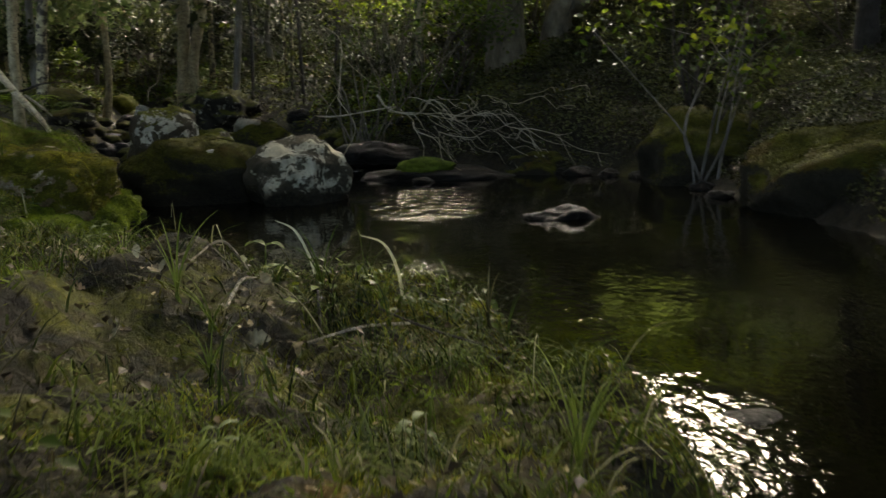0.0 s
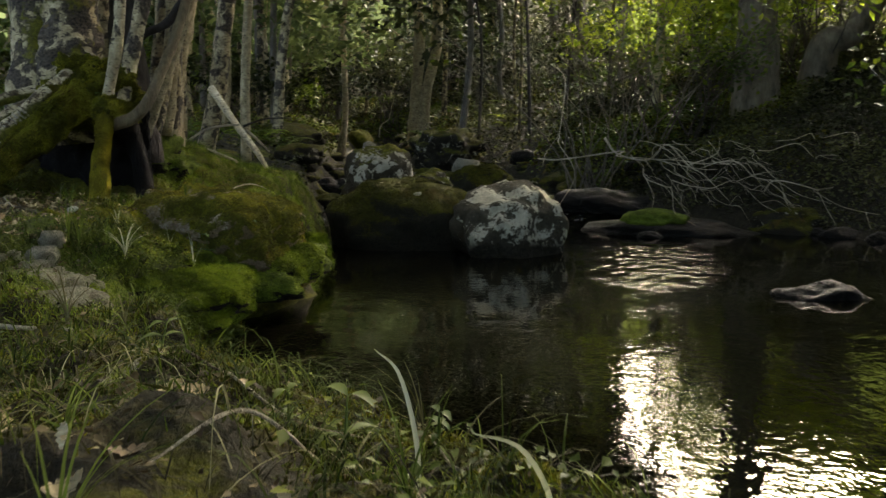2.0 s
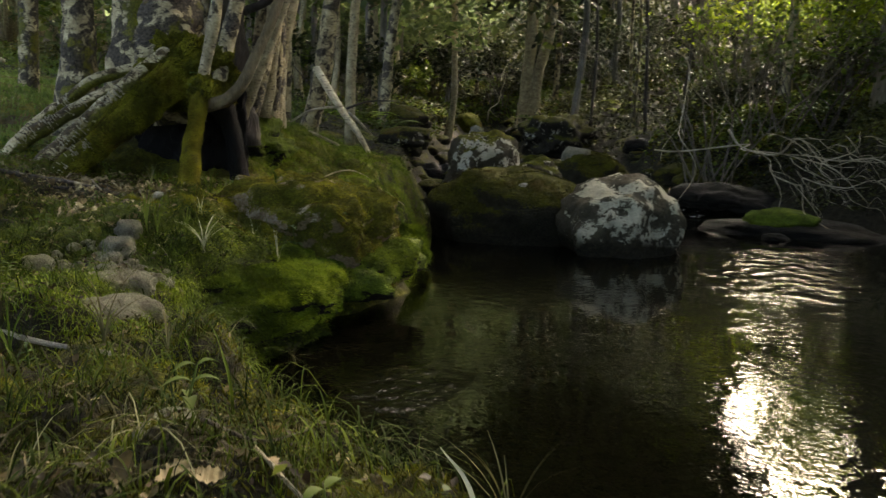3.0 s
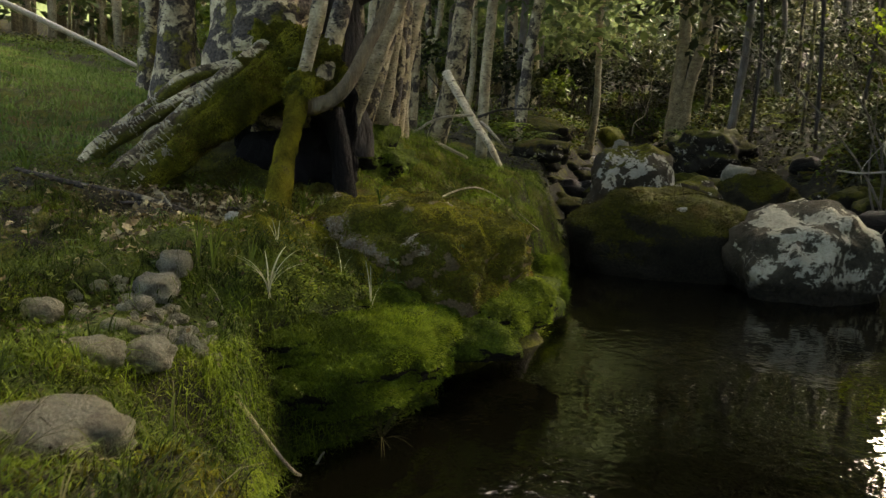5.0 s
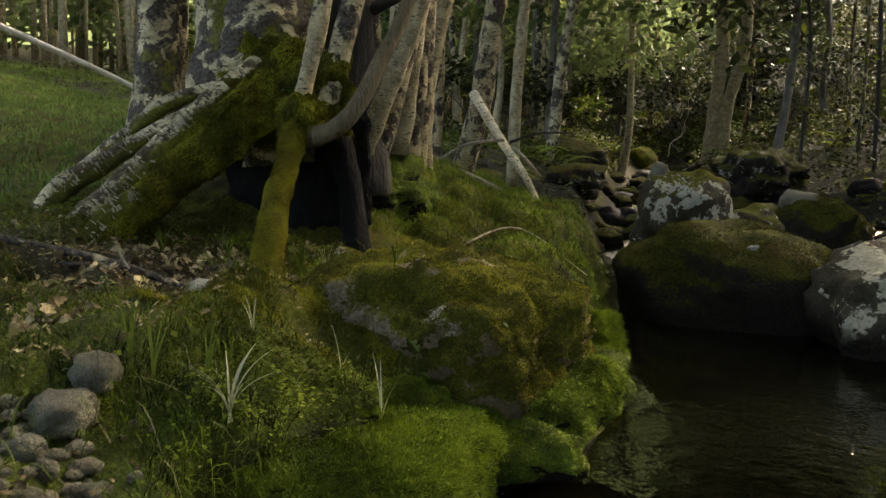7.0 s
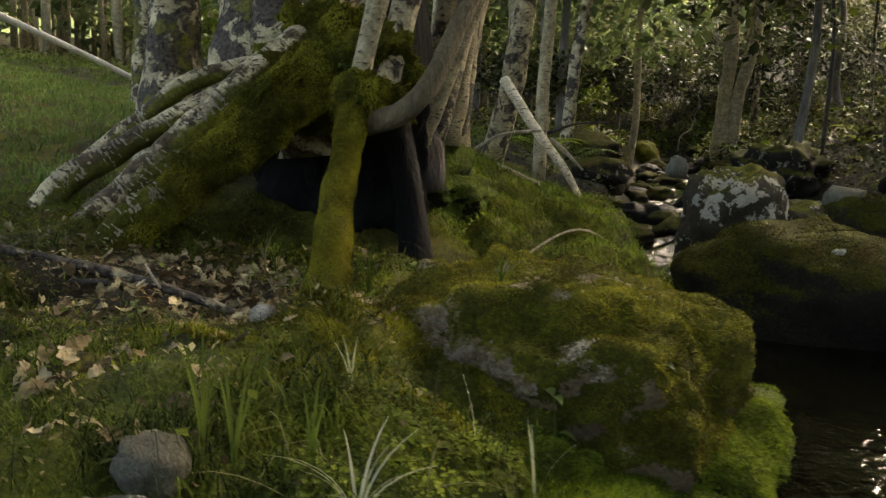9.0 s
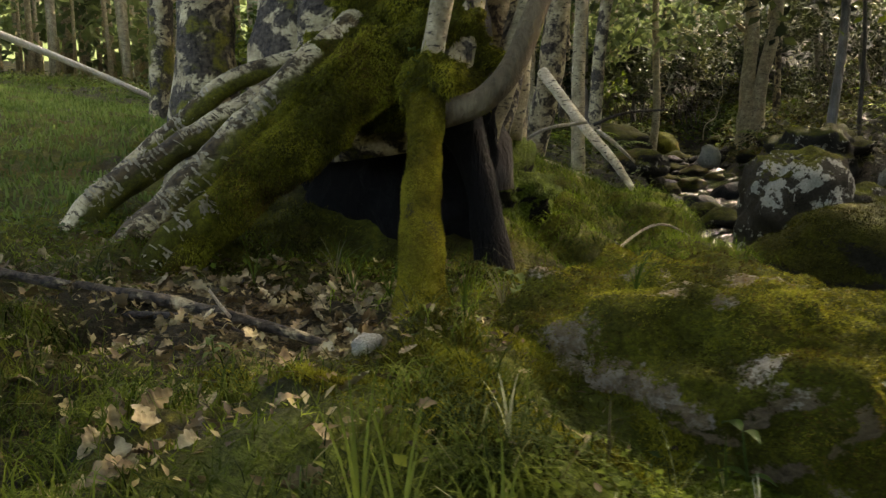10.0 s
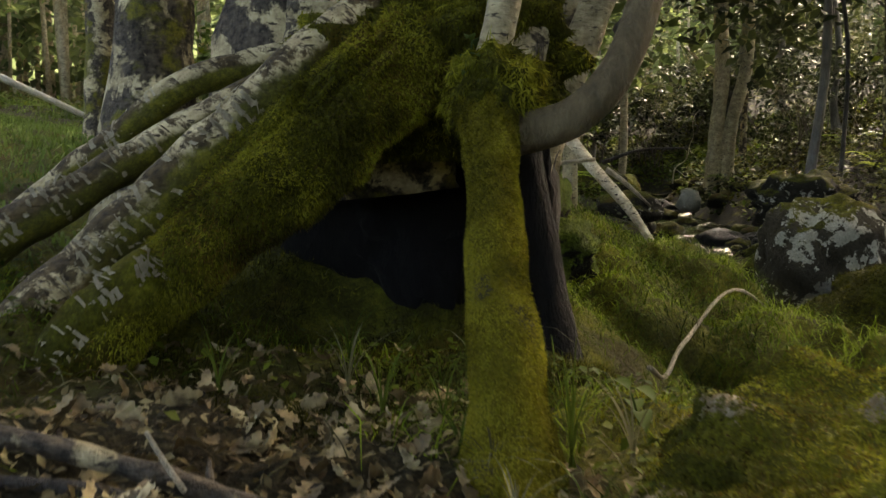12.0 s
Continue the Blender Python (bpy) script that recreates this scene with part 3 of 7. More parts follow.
def ground(x, y):
    x, y = np.asarray(x, float), np.asarray(y, float)
    sd, near = edge_distance(x, y)
    sd = sd + 0.07 * waves(x, y, 5, 3) + 0.03 * waves(x, y, 13, 4)
    o = np.maximum(sd, 0)
    steep = step(y, 3.3, 3.8) * step(y, 6.2, 5.6)
    near_z = 0.38 * step(sd / (1 - 0.5 * steep), -0.06, 0.32) + 0.16 * np.minimum(o, 9) + 0.12 * np.clip(o - 9, 0, 40)
    near_z = near_z + steep * (0.06 * step(sd, 0.02, 0.3) * step(sd, 0.85, 0.55) - 0.09 * step(o, 0.7, 1.3))
    near_z = near_z + 0.13 * step(o, 0.35, 1.3) * step(y, 3.6, 5.0) + 0.1 * step(sd, 0.0, 0.3) * step(y, 5.8, 6.6)
    far_z = 0.32 * step(sd, -0.05, 0.6) + 0.36 * np.minimum(o, 4) + 0.26 * np.clip(o - 4, 0, 5) + (0.07 + 0.15 * step(x + 0.1 * (y - 12), 0.0, -2.0)) * np.clip(o - 9, 0, 30)
    z = np.where(near, near_z, far_z)
    rough_near = 0.04 * waves(x, y, 4.2, 5) + 0.026 * waves(x, y, 11, 6) + 0.012 * waves(x, y, 31, 8)
    z = z + step(sd, 0.0, 0.5) * (rough_near + np.where(near, 0.0, 0.10) * waves(x, y, 2.1, 9) + 0.25 * step(o, 4, 14) * waves(x, y, 0.5, 10))
    z = z + np.where(near, 1.0, 0.0) * step(sd, -0.02, 0.15) * tussocks(x, y)
    lumps = 0.036 * waves(x, y, 8, 51) + 0.022 * waves(x, y, 19, 52) + 0.012 * waves(x, y, 42, 53)
    z = z + np.where(near, 1.0, 0.0) * step(sd, 0.05, 0.4) * (0.55 + 0.45 * step(y, 3.3, 2.7)) * step(y, 5.0, 4.4) * lumps
    z = z + 0.09 * np.exp(-((x + 0.8) ** 2 + (y - 2.1) ** 2) / 0.07) - 0.05 * np.exp(-((x + 2.3) / 0.3) ** 2 - ((y - 3.75) / 0.36) ** 2)
    z = z + 0.26 * np.exp(-((x + 4.6) / 0.5) ** 2 - ((y - 7.5) / 1.0) ** 2)
    z = z - 0.13 * np.exp(-((x + 3.4) / 0.45) ** 2 - ((y - 6.75) / 0.5) ** 2) + 0.06 * np.exp(-((x + 2.78) / 0.2) ** 2 - ((y - 4.4) / 0.4) ** 2)
    z = z - 0.10 * np.exp(-((x + 2.98) / 0.28) ** 2 - ((y - 6.2) / 0.45) ** 2)
    z = z - 0.07 * np.exp(-((x + 2.36) / 0.2) ** 2 - ((y - 4.66) / 0.13) ** 2)
    z = z - 0.12 * np.exp(-((x + 3.74) / 0.28) ** 2 - ((y - 5.75) / 0.22) ** 2)
    z = z - 0.13 * np.exp(-((x + 2.46) / 0.16) ** 2 - ((y - 4.74) / 0.09) ** 2)
    z = z - 0.16 * np.exp(-((x + 2.72) / 0.34) ** 2 - ((y - 6.0) / 0.26) ** 2)
    z = z - 0.4 * step(-sd, 0.0, 0.6)
    return z + water_level(x, y)


def gz(x, y):
    return float(ground(np.array([x]), np.array([y]))[0])


def axis(lo, a, b, hi, fine, n):
    """Coordinates close together from a to b and further apart outside."""
    t = np.linspace(0, 1, n) ** 3
    return np.concatenate([a - (a - lo) * t[:0:-1], np.arange(a, b, fine), b + (hi - b) * t])


gx, gy = axis(-120, -6.0, 3.6, 110, 0.032, 46), axis(-60, 0.2, 9.0, 160, 0.032, 60)
GX, GY = np.meshgrid(gx, gy, indexing="ij")
GZ = ground(GX, GY)
_n, _m = GX.shape
_i = (np.arange(_n - 1)[:, None] * _m + np.arange(_m - 1)[None]).ravel()
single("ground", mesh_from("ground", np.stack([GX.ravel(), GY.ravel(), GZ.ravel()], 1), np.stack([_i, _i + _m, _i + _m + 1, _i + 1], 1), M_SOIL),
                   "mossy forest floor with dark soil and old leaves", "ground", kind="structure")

wx, wy = np.linspace(-11, 3.6, 190), np.concatenate([np.linspace(-8, 9.5, 120), np.linspace(9.6, 27, 240)])
WX, WY = np.meshgrid(wx, wy, indexing="ij")
_run = step(WY, 9.8, 10.8)
WZ = water_level(WX, WY) + _run * (0.03 * waves(WX, WY, 9, 21) + 0.02 * waves(WX, WY, 22, 22)) + 0.0015 * waves(WX, WY, 14, 23)
_n, _m = WX.shape
_i = (np.arange(_n - 1)[:, None] * _m + np.arange(_m - 1)[None]).ravel()
single("water", mesh_from("water", np.stack([WX.ravel(), WY.ravel(), WZ.ravel()], 1), np.stack([_i, _i + _m, _i + _m + 1, _i + 1], 1), M_WATER),
       "dark still forest stream reflecting trees and bright sky", "water", kind="structure")


# ---- boulders and stones ----
def boulder(name, at, size, mat, seed, label, turn=0.0, detail=4, rough=0.2, flat=0.55, sharp=0.0, group="", freq=1.6, tilt=(0, 0), boxy=2.0):
    ob = single(name, rock_mesh(name, size, mat, seed, detail, rough, flat, sharp, freq, boxy), label, {"boulder": "boulder", "moss_cushion": "moss"}.get(name, "stone"), group)
    ob.location, ob.rotation_euler = at, (radians(tilt[0]), radians(tilt[1]), radians(turn))
    return ob


boulder("boulder", (-1.32, 8.1, 0.12), (0.42, 0.42, 0.43), M_ROCK_LICHEN, 1.0, "grey boulder blotched with pale lichen standing in dark water", 38, 5, 0.12, 0.5, 0.16, boxy=3.4, tilt=(4, -9))
boulder("boulder", (-2.34, 8.5, 0.12), (0.70, 0.55, 0.47), M_ROCK_MOSS, 2.6, "large dark boulder grown over with moss at the stream edge", -8, 5, 0.09, 0.6, boxy=2.6, tilt=(0, 4))
boulder("stone", (-2.12, 8.12, 0.47), (0.045, 0.03, 0.035), M_WHITE_STONE, 2.9, "small white stone on the mossy boulder", 30, 3)
boulder("boulder", (-3.04, 9.72, 0.38), (0.40, 0.38, 0.54), M_ROCK_SPOT, 3.4, "dark boulder with white lichen spots and moss cap", 10, 5, 0.16, 0.75, 0.16)
boulder("stone", (-2.75, 10.7, 0.42), (0.26, 0.26, 0.17), M_ROCK_SPOT, 4.0, "rounded stone with pale lichen and moss", 0, 4)
boulder("boulder", (-2.35, 11.75, 0.30), (0.44, 0.42, 0.36), M_ROCK_MOSS, 5.0, "moss-covered boulder with a bare pale tip", 30, 4, 0.16, 0.6)
boulder("stone", (-2.52, 11.6, 0.58), (0.20, 0.17, 0.13), M_PEBBLE, 6.0, "pale bare stone lying on a mossy boulder", 10, 3, 0.2, 0.5, 0.2)
boulder("boulder", (-3.75, 15.4, 0.72), (0.62, 0.55, 0.42), M_ROCK_OLD, 7.0, "mossy boulder with white lichen patches upstream", 40, 5, 0.28, 0.6, 0.12)
boulder("stone", (-5.0, 14.9, 0.76), (0.14, 0.13, 0.18), M_PEBBLE, 8.0, "small pointed pinkish stone in the stream bed", 0, 3, 0.2, 0.6, 0.2)
boulder("boulder", (-6.2, 14.3, 0.95), (0.6, 0.5, 0.28), M_ROCK_OLD, 9.0, "low flat boulder with white lichen on the bank", 15, 4)
boulder("boulder", (-0.05, 10.0, -0.02), (0.85, 0.5, 0.16), M_ROCK_DARK, 10.0, "low wet slab of dark stone in the stream", -8, 4, 0.16, 0.7)
boulder("boulder", (-0.15, 9.85, 0.11), (0.34, 0.24, 0.14), M_MOSS_GREEN, 11.0, "bright green cushion of moss on a wet slab", 0, 4, 0.15, 0.4)
boulder("boulder", (1.15, 10.15, 0.0), (0.40, 0.3, 0.24), M_ROCK_OLD, 12.0, "wet stone at the foot of the far bank", 0, 4)
boulder("boulder", (-0.75, 11.2, 0.12), (0.62, 0.45, 0.22), M_ROCK_DARK, 13.0, "dark wet rock in the small rapids", 20, 4, 0.25, 0.6)
boulder("boulder", (0.9, 6.4, -0.04), (0.27, 0.18, 0.13), M_ROCK_DARK, 14.0, "dark wet stone breaking the water surface", 6, 4, 0.2, 0.6, 0.1)
boulder("stone", (0.88, 2.34, -0.04), (0.16, 0.12, 0.048), M_ROCK_DARK, 15.0, "flat dark stone just awash in the stream", 0, 3)
boulder("boulder", (2.75, 8.8, 0.1), (0.72, 0.7, 0.6), M_ROCK_MOSS, 16.0, "mossy boulder on the far bank above the water", 15, 4, 0.16, 0.7)
boulder("boulder", (3.42, 6.4, 0.08), (1.18, 0.9, 0.6), M_ROCK_MOSS, 17.3, "big rounded boulder under yellow-green moss beside the water", -12, 5, 0.14, 0.7)
boulder("boulder", (4.5, 9.0, 0.7), (0.8, 0.7, 0.4), M_ROCK_MOSS, 18.0, "mossy boulder higher on the dark far bank", 0, 4)
boulder("boulder", (-8.6, 24.0, gz(-8.6, 24.0) + 0.15), (0.45, 0.4, 0.5), M_MOSS, 19.0, "yellow-mossed stone at the foot of far trees", 0, 4)
for bx, by, bs, sd in [(1.55, 9.75, 0.16, 1), (1.85, 9.5, 0.12, 2), (2.15, 9.15, 0.14, 3), (1.4, 10.0, 0.12, 4), (-0.2, 9.4, 0.1, 5), (0.5, 9.9, 0.1, 6), (2.4, 7.9, 0.12, 7), (2.35, 7.3, 0.1, 8)]:
    boulder("stone", (bx, by, 0.0), (bs * 1.2, bs, bs * 0.6), M_ROCK_DARK, 30 + sd, "small wet stone at the water's edge", sd * 40, 3, group="stones along the far edge")

mossy_boulders = [ob for ob in scene.objects if ob.type == "MESH" and ob.data.materials and ob.data.materials[0] == M_ROCK_MOSS and ob.location.y < 12]

# stones of the stream bed upstream
_r = np.random.default_rng(11)
_count = 0
while _count < 120:
    y = _r.uniform(9.2, 24)
    x = _r.uniform(-8.5, 0)
    sd, near = edge_distance(np.array([x]), np.array([y]))
    if not -1.6 < sd[0] < 0.5 or (y < 11.5 and x > -3.4):
        continue
    s = _r.uniform(0.07, 0.26)
    lvl = float(water_level(x, y))
    boulder("stone", (x, y, max(lvl, gz(x, y)) + s * 0.12), (s * _r.uniform(0.9, 1.4), s, s * _r.uniform(0.5, 0.8)), [M_MOSS_STONE, M_ROCK_DARK, M_MOSS_STONE, M_ROCK_OLD][_count % 4], 50 + _count,
            "rounded mossy stone in the stream bed", _r.uniform(0, 360), 3, group="stream bed stones")
    _count += 1

# the rock under the bank, with its mossy ledges
bank_rock = boulder("boulder", (-2.43, 5.24, 0.33), (0.45, 0.42, 0.35), M_ROCK_BANK, 21.0, "mossy bank rock with bare grey-violet patches beside the stream", -5, 6, 0.12, 0.4, 0.12, freq=2.1, tilt=(0, 8), boxy=3.6)
ledge = boulder("boulder", (-2.14, 5.36, 0.25), (0.24, 0.40, 0.13), M_BANK_MOSS, 22.0, "bright moss ledge overhanging the dark water", 8, 5, 0.09, 0.5, freq=2.3, boxy=3.0)
cushion = boulder("boulder", (-2.2, 4.48, 0.20), (0.27, 0.46, 0.16), M_BANK_MOSS, 23.0, "green moss cushion on the undercut bank", 4, 5, 0.09, 0.5, freq=2.3, boxy=2.8)
for _x, _y, _z, _sx, _sy, _sz, _sd in ((-2.30, 4.17, 0.30, 0.20, 0.20, 0.10, 25), (-2.26, 4.74, 0.30, 0.15, 0.13, 0.10, 26), (-2.08, 4.95, 0.19, 0.13, 0.26, 0.10, 27), (-2.34, 4.45, 0.36, 0.15, 0.17, 0.08, 28)):
    boulder("moss_cushion", (_x, _y, _z), (_sx, _sy, _sz), M_BANK_MOSS, _sd, "small green cushion of moss on the bank", _sd * 30, 4, 0.14, 0.5, freq=2.3, group="moss cushions")
hummock = boulder("boulder", (-2.62, 6.5, 0.10), (0.30, 0.34, 0.24), M_MOSS_GREEN, 24.0, "grassy moss hummock at the stream edge", 0, 5, 0.14, 0.4, freq=2.4)


def pebble(x, y, s, seed, label="rounded grey stone lying on the mossy bank", group="bank stones", mat=None, high=0.7, sink=0.22):
    return boulder("stone", (x, y, gz(x, y) + s * sink), (s * 1.15, s * 0.95, s * high), mat or M_PEBBLE, seed, label, seed * 77, 4 if s > 0.05 else 3, 0.16, 0.6, 0.1, group)


for x, y, s, high in [(-2.50, 3.96, 0.052, 0.95), (-2.46, 3.86, 0.066, 0.75), (-2.36, 3.72, 0.034, 0.85), (-2.31, 3.72, 0.024, 0.9), (-2.37, 3.83, 0.026, 0.6), (-2.31, 3.80, 0.027, 0.6), (-2.27, 3.75, 0.020, 0.8),
                      (-2.23, 3.77, 0.023, 0.8), (-2.10, 3.58, 0.026, 0.9), (-2.05, 3.59, 0.031, 0.9), (-2.0, 3.58, 0.024, 0.85), (-2.19, 3.50, 0.034, 0.45), (-2.17, 3.54, 0.022, 0.5), (-2.55, 3.80, 0.024, 0.7),
                      (-2.57, 3.75, 0.024, 0.8), (-2.47, 3.76, 0.020, 0.9), (-2.59, 3.68, 0.024, 0.8), (-2.55, 3.67, 0.020, 0.6), (-2.47, 3.61, 0.026, 0.7), (-1.98, 3.42, 0.062, 0.7), (-1.98, 3.28, 0.056, 0.75), (-2.04, 3.68, 0.018, 0.8), (-2.52, 3.53, 0.06, 0.6)]:
    pebble(x, y, s, x * 9 + y * 5, high=high)
pebble(-1.62, 2.93, 0.11, 12, "low grey stone half sunk in grass", "", None, 0.42, 0.1)
pebble(-0.90, 2.25, 0.05, 13, "pale stone sunk in moss", "", None, 0.6, 0.1)
pebble(-2.86, 4.58, 0.032, 71, "small pale stone half sunk in moss", "", M_WHITE_STONE, 0.75, 0.0)
_r = np.random.default_rng(5)
for i in range(60):
    u = _r.uniform(0, 1)
    pebble(-2.48 + 0.42 * u + _r.normal(0, 0.06), 3.82 - 0.24 * u + _r.normal(0, 0.06), _r.uniform(0.007, 0.019), 200 + i, "small rounded pebble among moss", "bank pebbles", None, 0.65, 0.5)


# ---- trees ----
def rise(base, to, r0, r1, bend=0.05, seed=0, n=5):
    """Rows for a slightly crooked stem from base to its top."""
    r = np.random.default_rng(seed)
    out = []
    for i in range(n):
        u = i / (n - 1)
        w = r.normal(0, bend, 2) * (0 < i)
        out.append((base[0] + (to[0] - base[0]) * u + w[0], base[1] + (to[1] - base[1]) * u + w[1], base[2] + (to[2] - base[2]) * u, r0 + (r1 - r0) * u ** 0.8))
    return out


def crown(name, parent, centres, radius, count, size, mat, label=""):
    pts = np.vstack([clump_points(count, c, (radius, radius, radius * 0.6), 0.2) for c in centres])
    return part(name, mesh_from(name, *leaves_arrays(pts, size), mat, smooth=False), parent, label)


# the old many-stemmed birch on its raised roots
birch = thing("birch_tree", "old many-stemmed birch standing on mossy raised roots", "tree", at=(-3.6, 5.6, 0.6))
stilt = part("root", tube("root", [(-3.02, 4.97, 0.50, 0.09), (-3.05, 5.04, 0.64, 0.056), (-3.14, 5.19, 0.85, 0.046), (-3.22, 5.34, 1.0, 0.045), (-3.28, 5.44, 1.12, 0.06)], M_MOSS_FELT, 36, 22, 0.2, 11, 1), birch, "upright root wrapped in green moss")
part("root", tube("root", [(-3.3, 5.86, 0.5, 0.075), (-3.34, 5.88, 0.75, 0.055), (-3.4, 5.86, 1.0, 0.07), (-3.42, 5.75, 1.15, 0.08)], M_HOLLOW_SHADE, 16, 14, 0.3, 8, 2), birch, "upright root with shade put into its near-black colour")
part("root", tube("root", [(-3.60, 5.76, 1.46, 0.05), (-3.66, 5.48, 1.29, 0.05), (-3.82, 5.31, 1.06, 0.056), (-3.99, 5.15, 0.83, 0.065), (-4.04, 5.02, 0.7, 0.075), (-4.03, 4.9, 0.58, 0.08)], M_BIRCH_ROOT, 40, 18, 0.22, 8, 3), birch, "slanting root with peeling white bark")
part("root", tube("root", [(-3.86, 5.5, 1.19, 0.04), (-3.99, 5.4, 1.10, 0.042), (-4.13, 5.23, 0.97, 0.046), (-4.27, 5.08, 0.84, 0.05), (-4.36, 4.98, 0.66, 0.05)], M_BIRCH_ROOT, 30, 16, 0.25, 8, 4), birch, "slanting root with peeling white bark")
part("root", tube("root", [(-3.92, 5.68, 1.28, 0.045), (-4.08, 5.5, 1.22, 0.036), (-4.25, 5.42, 1.08, 0.036), (-4.42, 5.33, 0.93, 0.042), (-4.52, 5.22, 0.76, 0.045)], M_BIRCH_ROOT, 30, 14, 0.25, 8, 5), birch, "slanting root with peeling white bark")
moss_root = part("root", tube("root", [(-3.48, 5.52, 1.24, 0.09), (-3.54, 5.34, 1.07, 0.085), (-3.66, 5.18, 0.9, 0.075), (-3.78, 5.04, 0.76, 0.07), (-3.86, 4.93, 0.6, 0.07)], M_MOSS, 30, 18, 0.35, 8, 6), birch, "root buried under hanging moss")
foot = part("root", tube("root", [(-3.62, 5.36, 1.02, 0.05), (-3.72, 5.14, 0.86, 0.06), (-3.82, 4.99, 0.73, 0.065), (-3.93, 4.9, 0.5, 0.06)], M_MOSS, 26, 14, 0.3, 9, 8), birch, "low mossy root with peeling bark at the foot")
moss_top = part("moss_mass", rock_mesh("moss_mass", (0.30, 0.2, 0.24), M_MOSS, 61, 6, 0.26, 0.8, 0.0, 2.8), birch, "shaggy moss over the root plate")
moss_top.location = (-3.55, 5.68, 1.24)
moss_side = part("moss_mass", rock_mesh("moss_mass", (0.38, 0.17, 0.09), M_MOSS, 62, 6, 0.2, 0.8, 0.0, 3.0), birch, "moss hanging along the slanting root")
moss_side.matrix_basis = pose(-3.70, 5.34, 1.01, 0, -46, 42)
moss_collar = part("moss_mass", rock_mesh("moss_mass", (0.085, 0.08, 0.08), M_MOSS, 63, 5, 0.28, 0.8, 0.0, 3.2), birch, "moss cushion on the root collar")
moss_collar.location = (-3.27, 5.46, 1.14)
part("bole", tube("bole", [(-3.72, 5.8, 0.95, 0.16), (-3.74, 5.78, 1.25, 0.2), (-3.78, 5.82, 1.6, 0.19), (-3.84, 5.92, 2.3, 0.16), (-3.9, 6.0, 4.6, 0.1)], M_BIRCH_DARK, 60, 26, 0.3, 9, 12), birch, "thick old bole with dark flaking bark and moss")
# Added wall closing the hollow; its black colour stands in for shade.
part("root_wall", rock_mesh("root_wall", (0.42, 0.16, 0.46), M_HOLLOW_SHADE, 64, 5, 0.25, 0.9, 0.0, 3.0), birch, "near-black wall standing in for shade inside the hollow").location = (-3.86, 6.05, 0.92)

mound = part("root_mound", rock_mesh("root_mound", (0.24, 0.46, 0.26), M_BANK_MOSS, 65, 5, 0.25, 0.9, 0.0, 3.0), birch, "mossy dark mound of roots under the stems")
mound.location = (-3.74, 6.55, 0.72)
STEMS = [((-3.46, 6.1, 1.0), (-2.75, 6.7, 3.6), 0.05, 0.04, M_BIRCH_SMOOTH), ((-3.55, 6.35, 1.0), (-3.0, 6.95, 4.0), 0.055, 0.045, M_BIRCH), ((-3.65, 6.65, 1.0), (-3.35, 7.05, 4.2), 0.06, 0.045, M_BIRCH_SMOOTH), ((-3.78, 6.95, 0.9), (-3.6, 7.2, 4.2), 0.055, 0.045, M_BIRCH),
         ((-3.30, 5.46, 1.10), (-3.10, 5.98, 3.6), 0.036, 0.03, M_BIRCH_SMOOTH), ((-3.32, 5.62, 1.1), (-2.98, 6.4, 4.2), 0.05, 0.04, M_BIRCH),
         ((-4.52, 5.75, 0.85), (-4.62, 5.95, 4.6), 0.11, 0.085, M_BIRCH_DARK), ((-4.08, 5.84, 1.0), (-4.24, 6.0, 4.8), 0.16, 0.11, M_BIRCH_DARK),
         ((-3.62, 6.25, 0.8), (-3.75, 6.4, 4.8), 0.13, 0.09, M_BARK_DARK), ((-3.95, 6.6, 0.8), (-4.05, 6.9, 4.8), 0.10, 0.08, M_BIRCH_DARK),
         ((-3.85, 6.85, 0.7), (-3.6, 7.2, 4.8), 0.07, 0.06, M_BIRCH), ((-4.3, 6.0, 1.0), (-4.25, 6.2, 4.5), 0.05, 0.04, M_BIRCH_SMOOTH)]
for i, (a, b, r0, r1, m) in enumerate(STEMS):
    rows = rise(a, b, r0, r1, 0.03, 70 + i, 6)
    rows[0] = (*rows[0][:3], r0 * (1.35 if i > 5 else 1.0))
    part("stem", tube("stem", rows, m, 44, 18, 0.18, 7, i), birch, {"birch_bark": "pale peeling birch stem", "smooth_birch_bark": "smooth pale stem"}.get(m.name, "thick old stem with dark cracked bark"))
part("stem", tube("stem", [(-3.28, 5.47, 1.07, 0.05), (-3.20, 5.46, 1.07, 0.042), (-3.11, 5.48, 1.10, 0.036), (-3.05, 5.54, 1.19, 0.034), (-3.02, 5.64, 1.36, 0.032), (-2.98, 5.80, 1.65, 0.03), (-2.85, 6.15, 2.6, 0.026), (-2.7, 6.4, 3.6, 0.022)], M_STEM_GREY, 50, 16, 0.08, 6, 9), birch, "smooth stem curling up from the root")
part("stub", tube("stub", [(-3.1, 5.68, 1.28, 0.012), (-3.06, 5.66, 1.3, 0.016), (-3.04, 5.65, 1.31, 0.006)], M_BARK_DARK, 5, 8), birch)
part("branch", tube("branch", [(-3.55, 6.3, 1.7, 0.03), (-3.3, 6.2, 1.75, 0.028), (-3.1, 6.15, 1.92, 0.024), (-2.7, 6.2, 2.1, 0.018)], M_BARK_DARK, 14, 8, 0.2), birch)
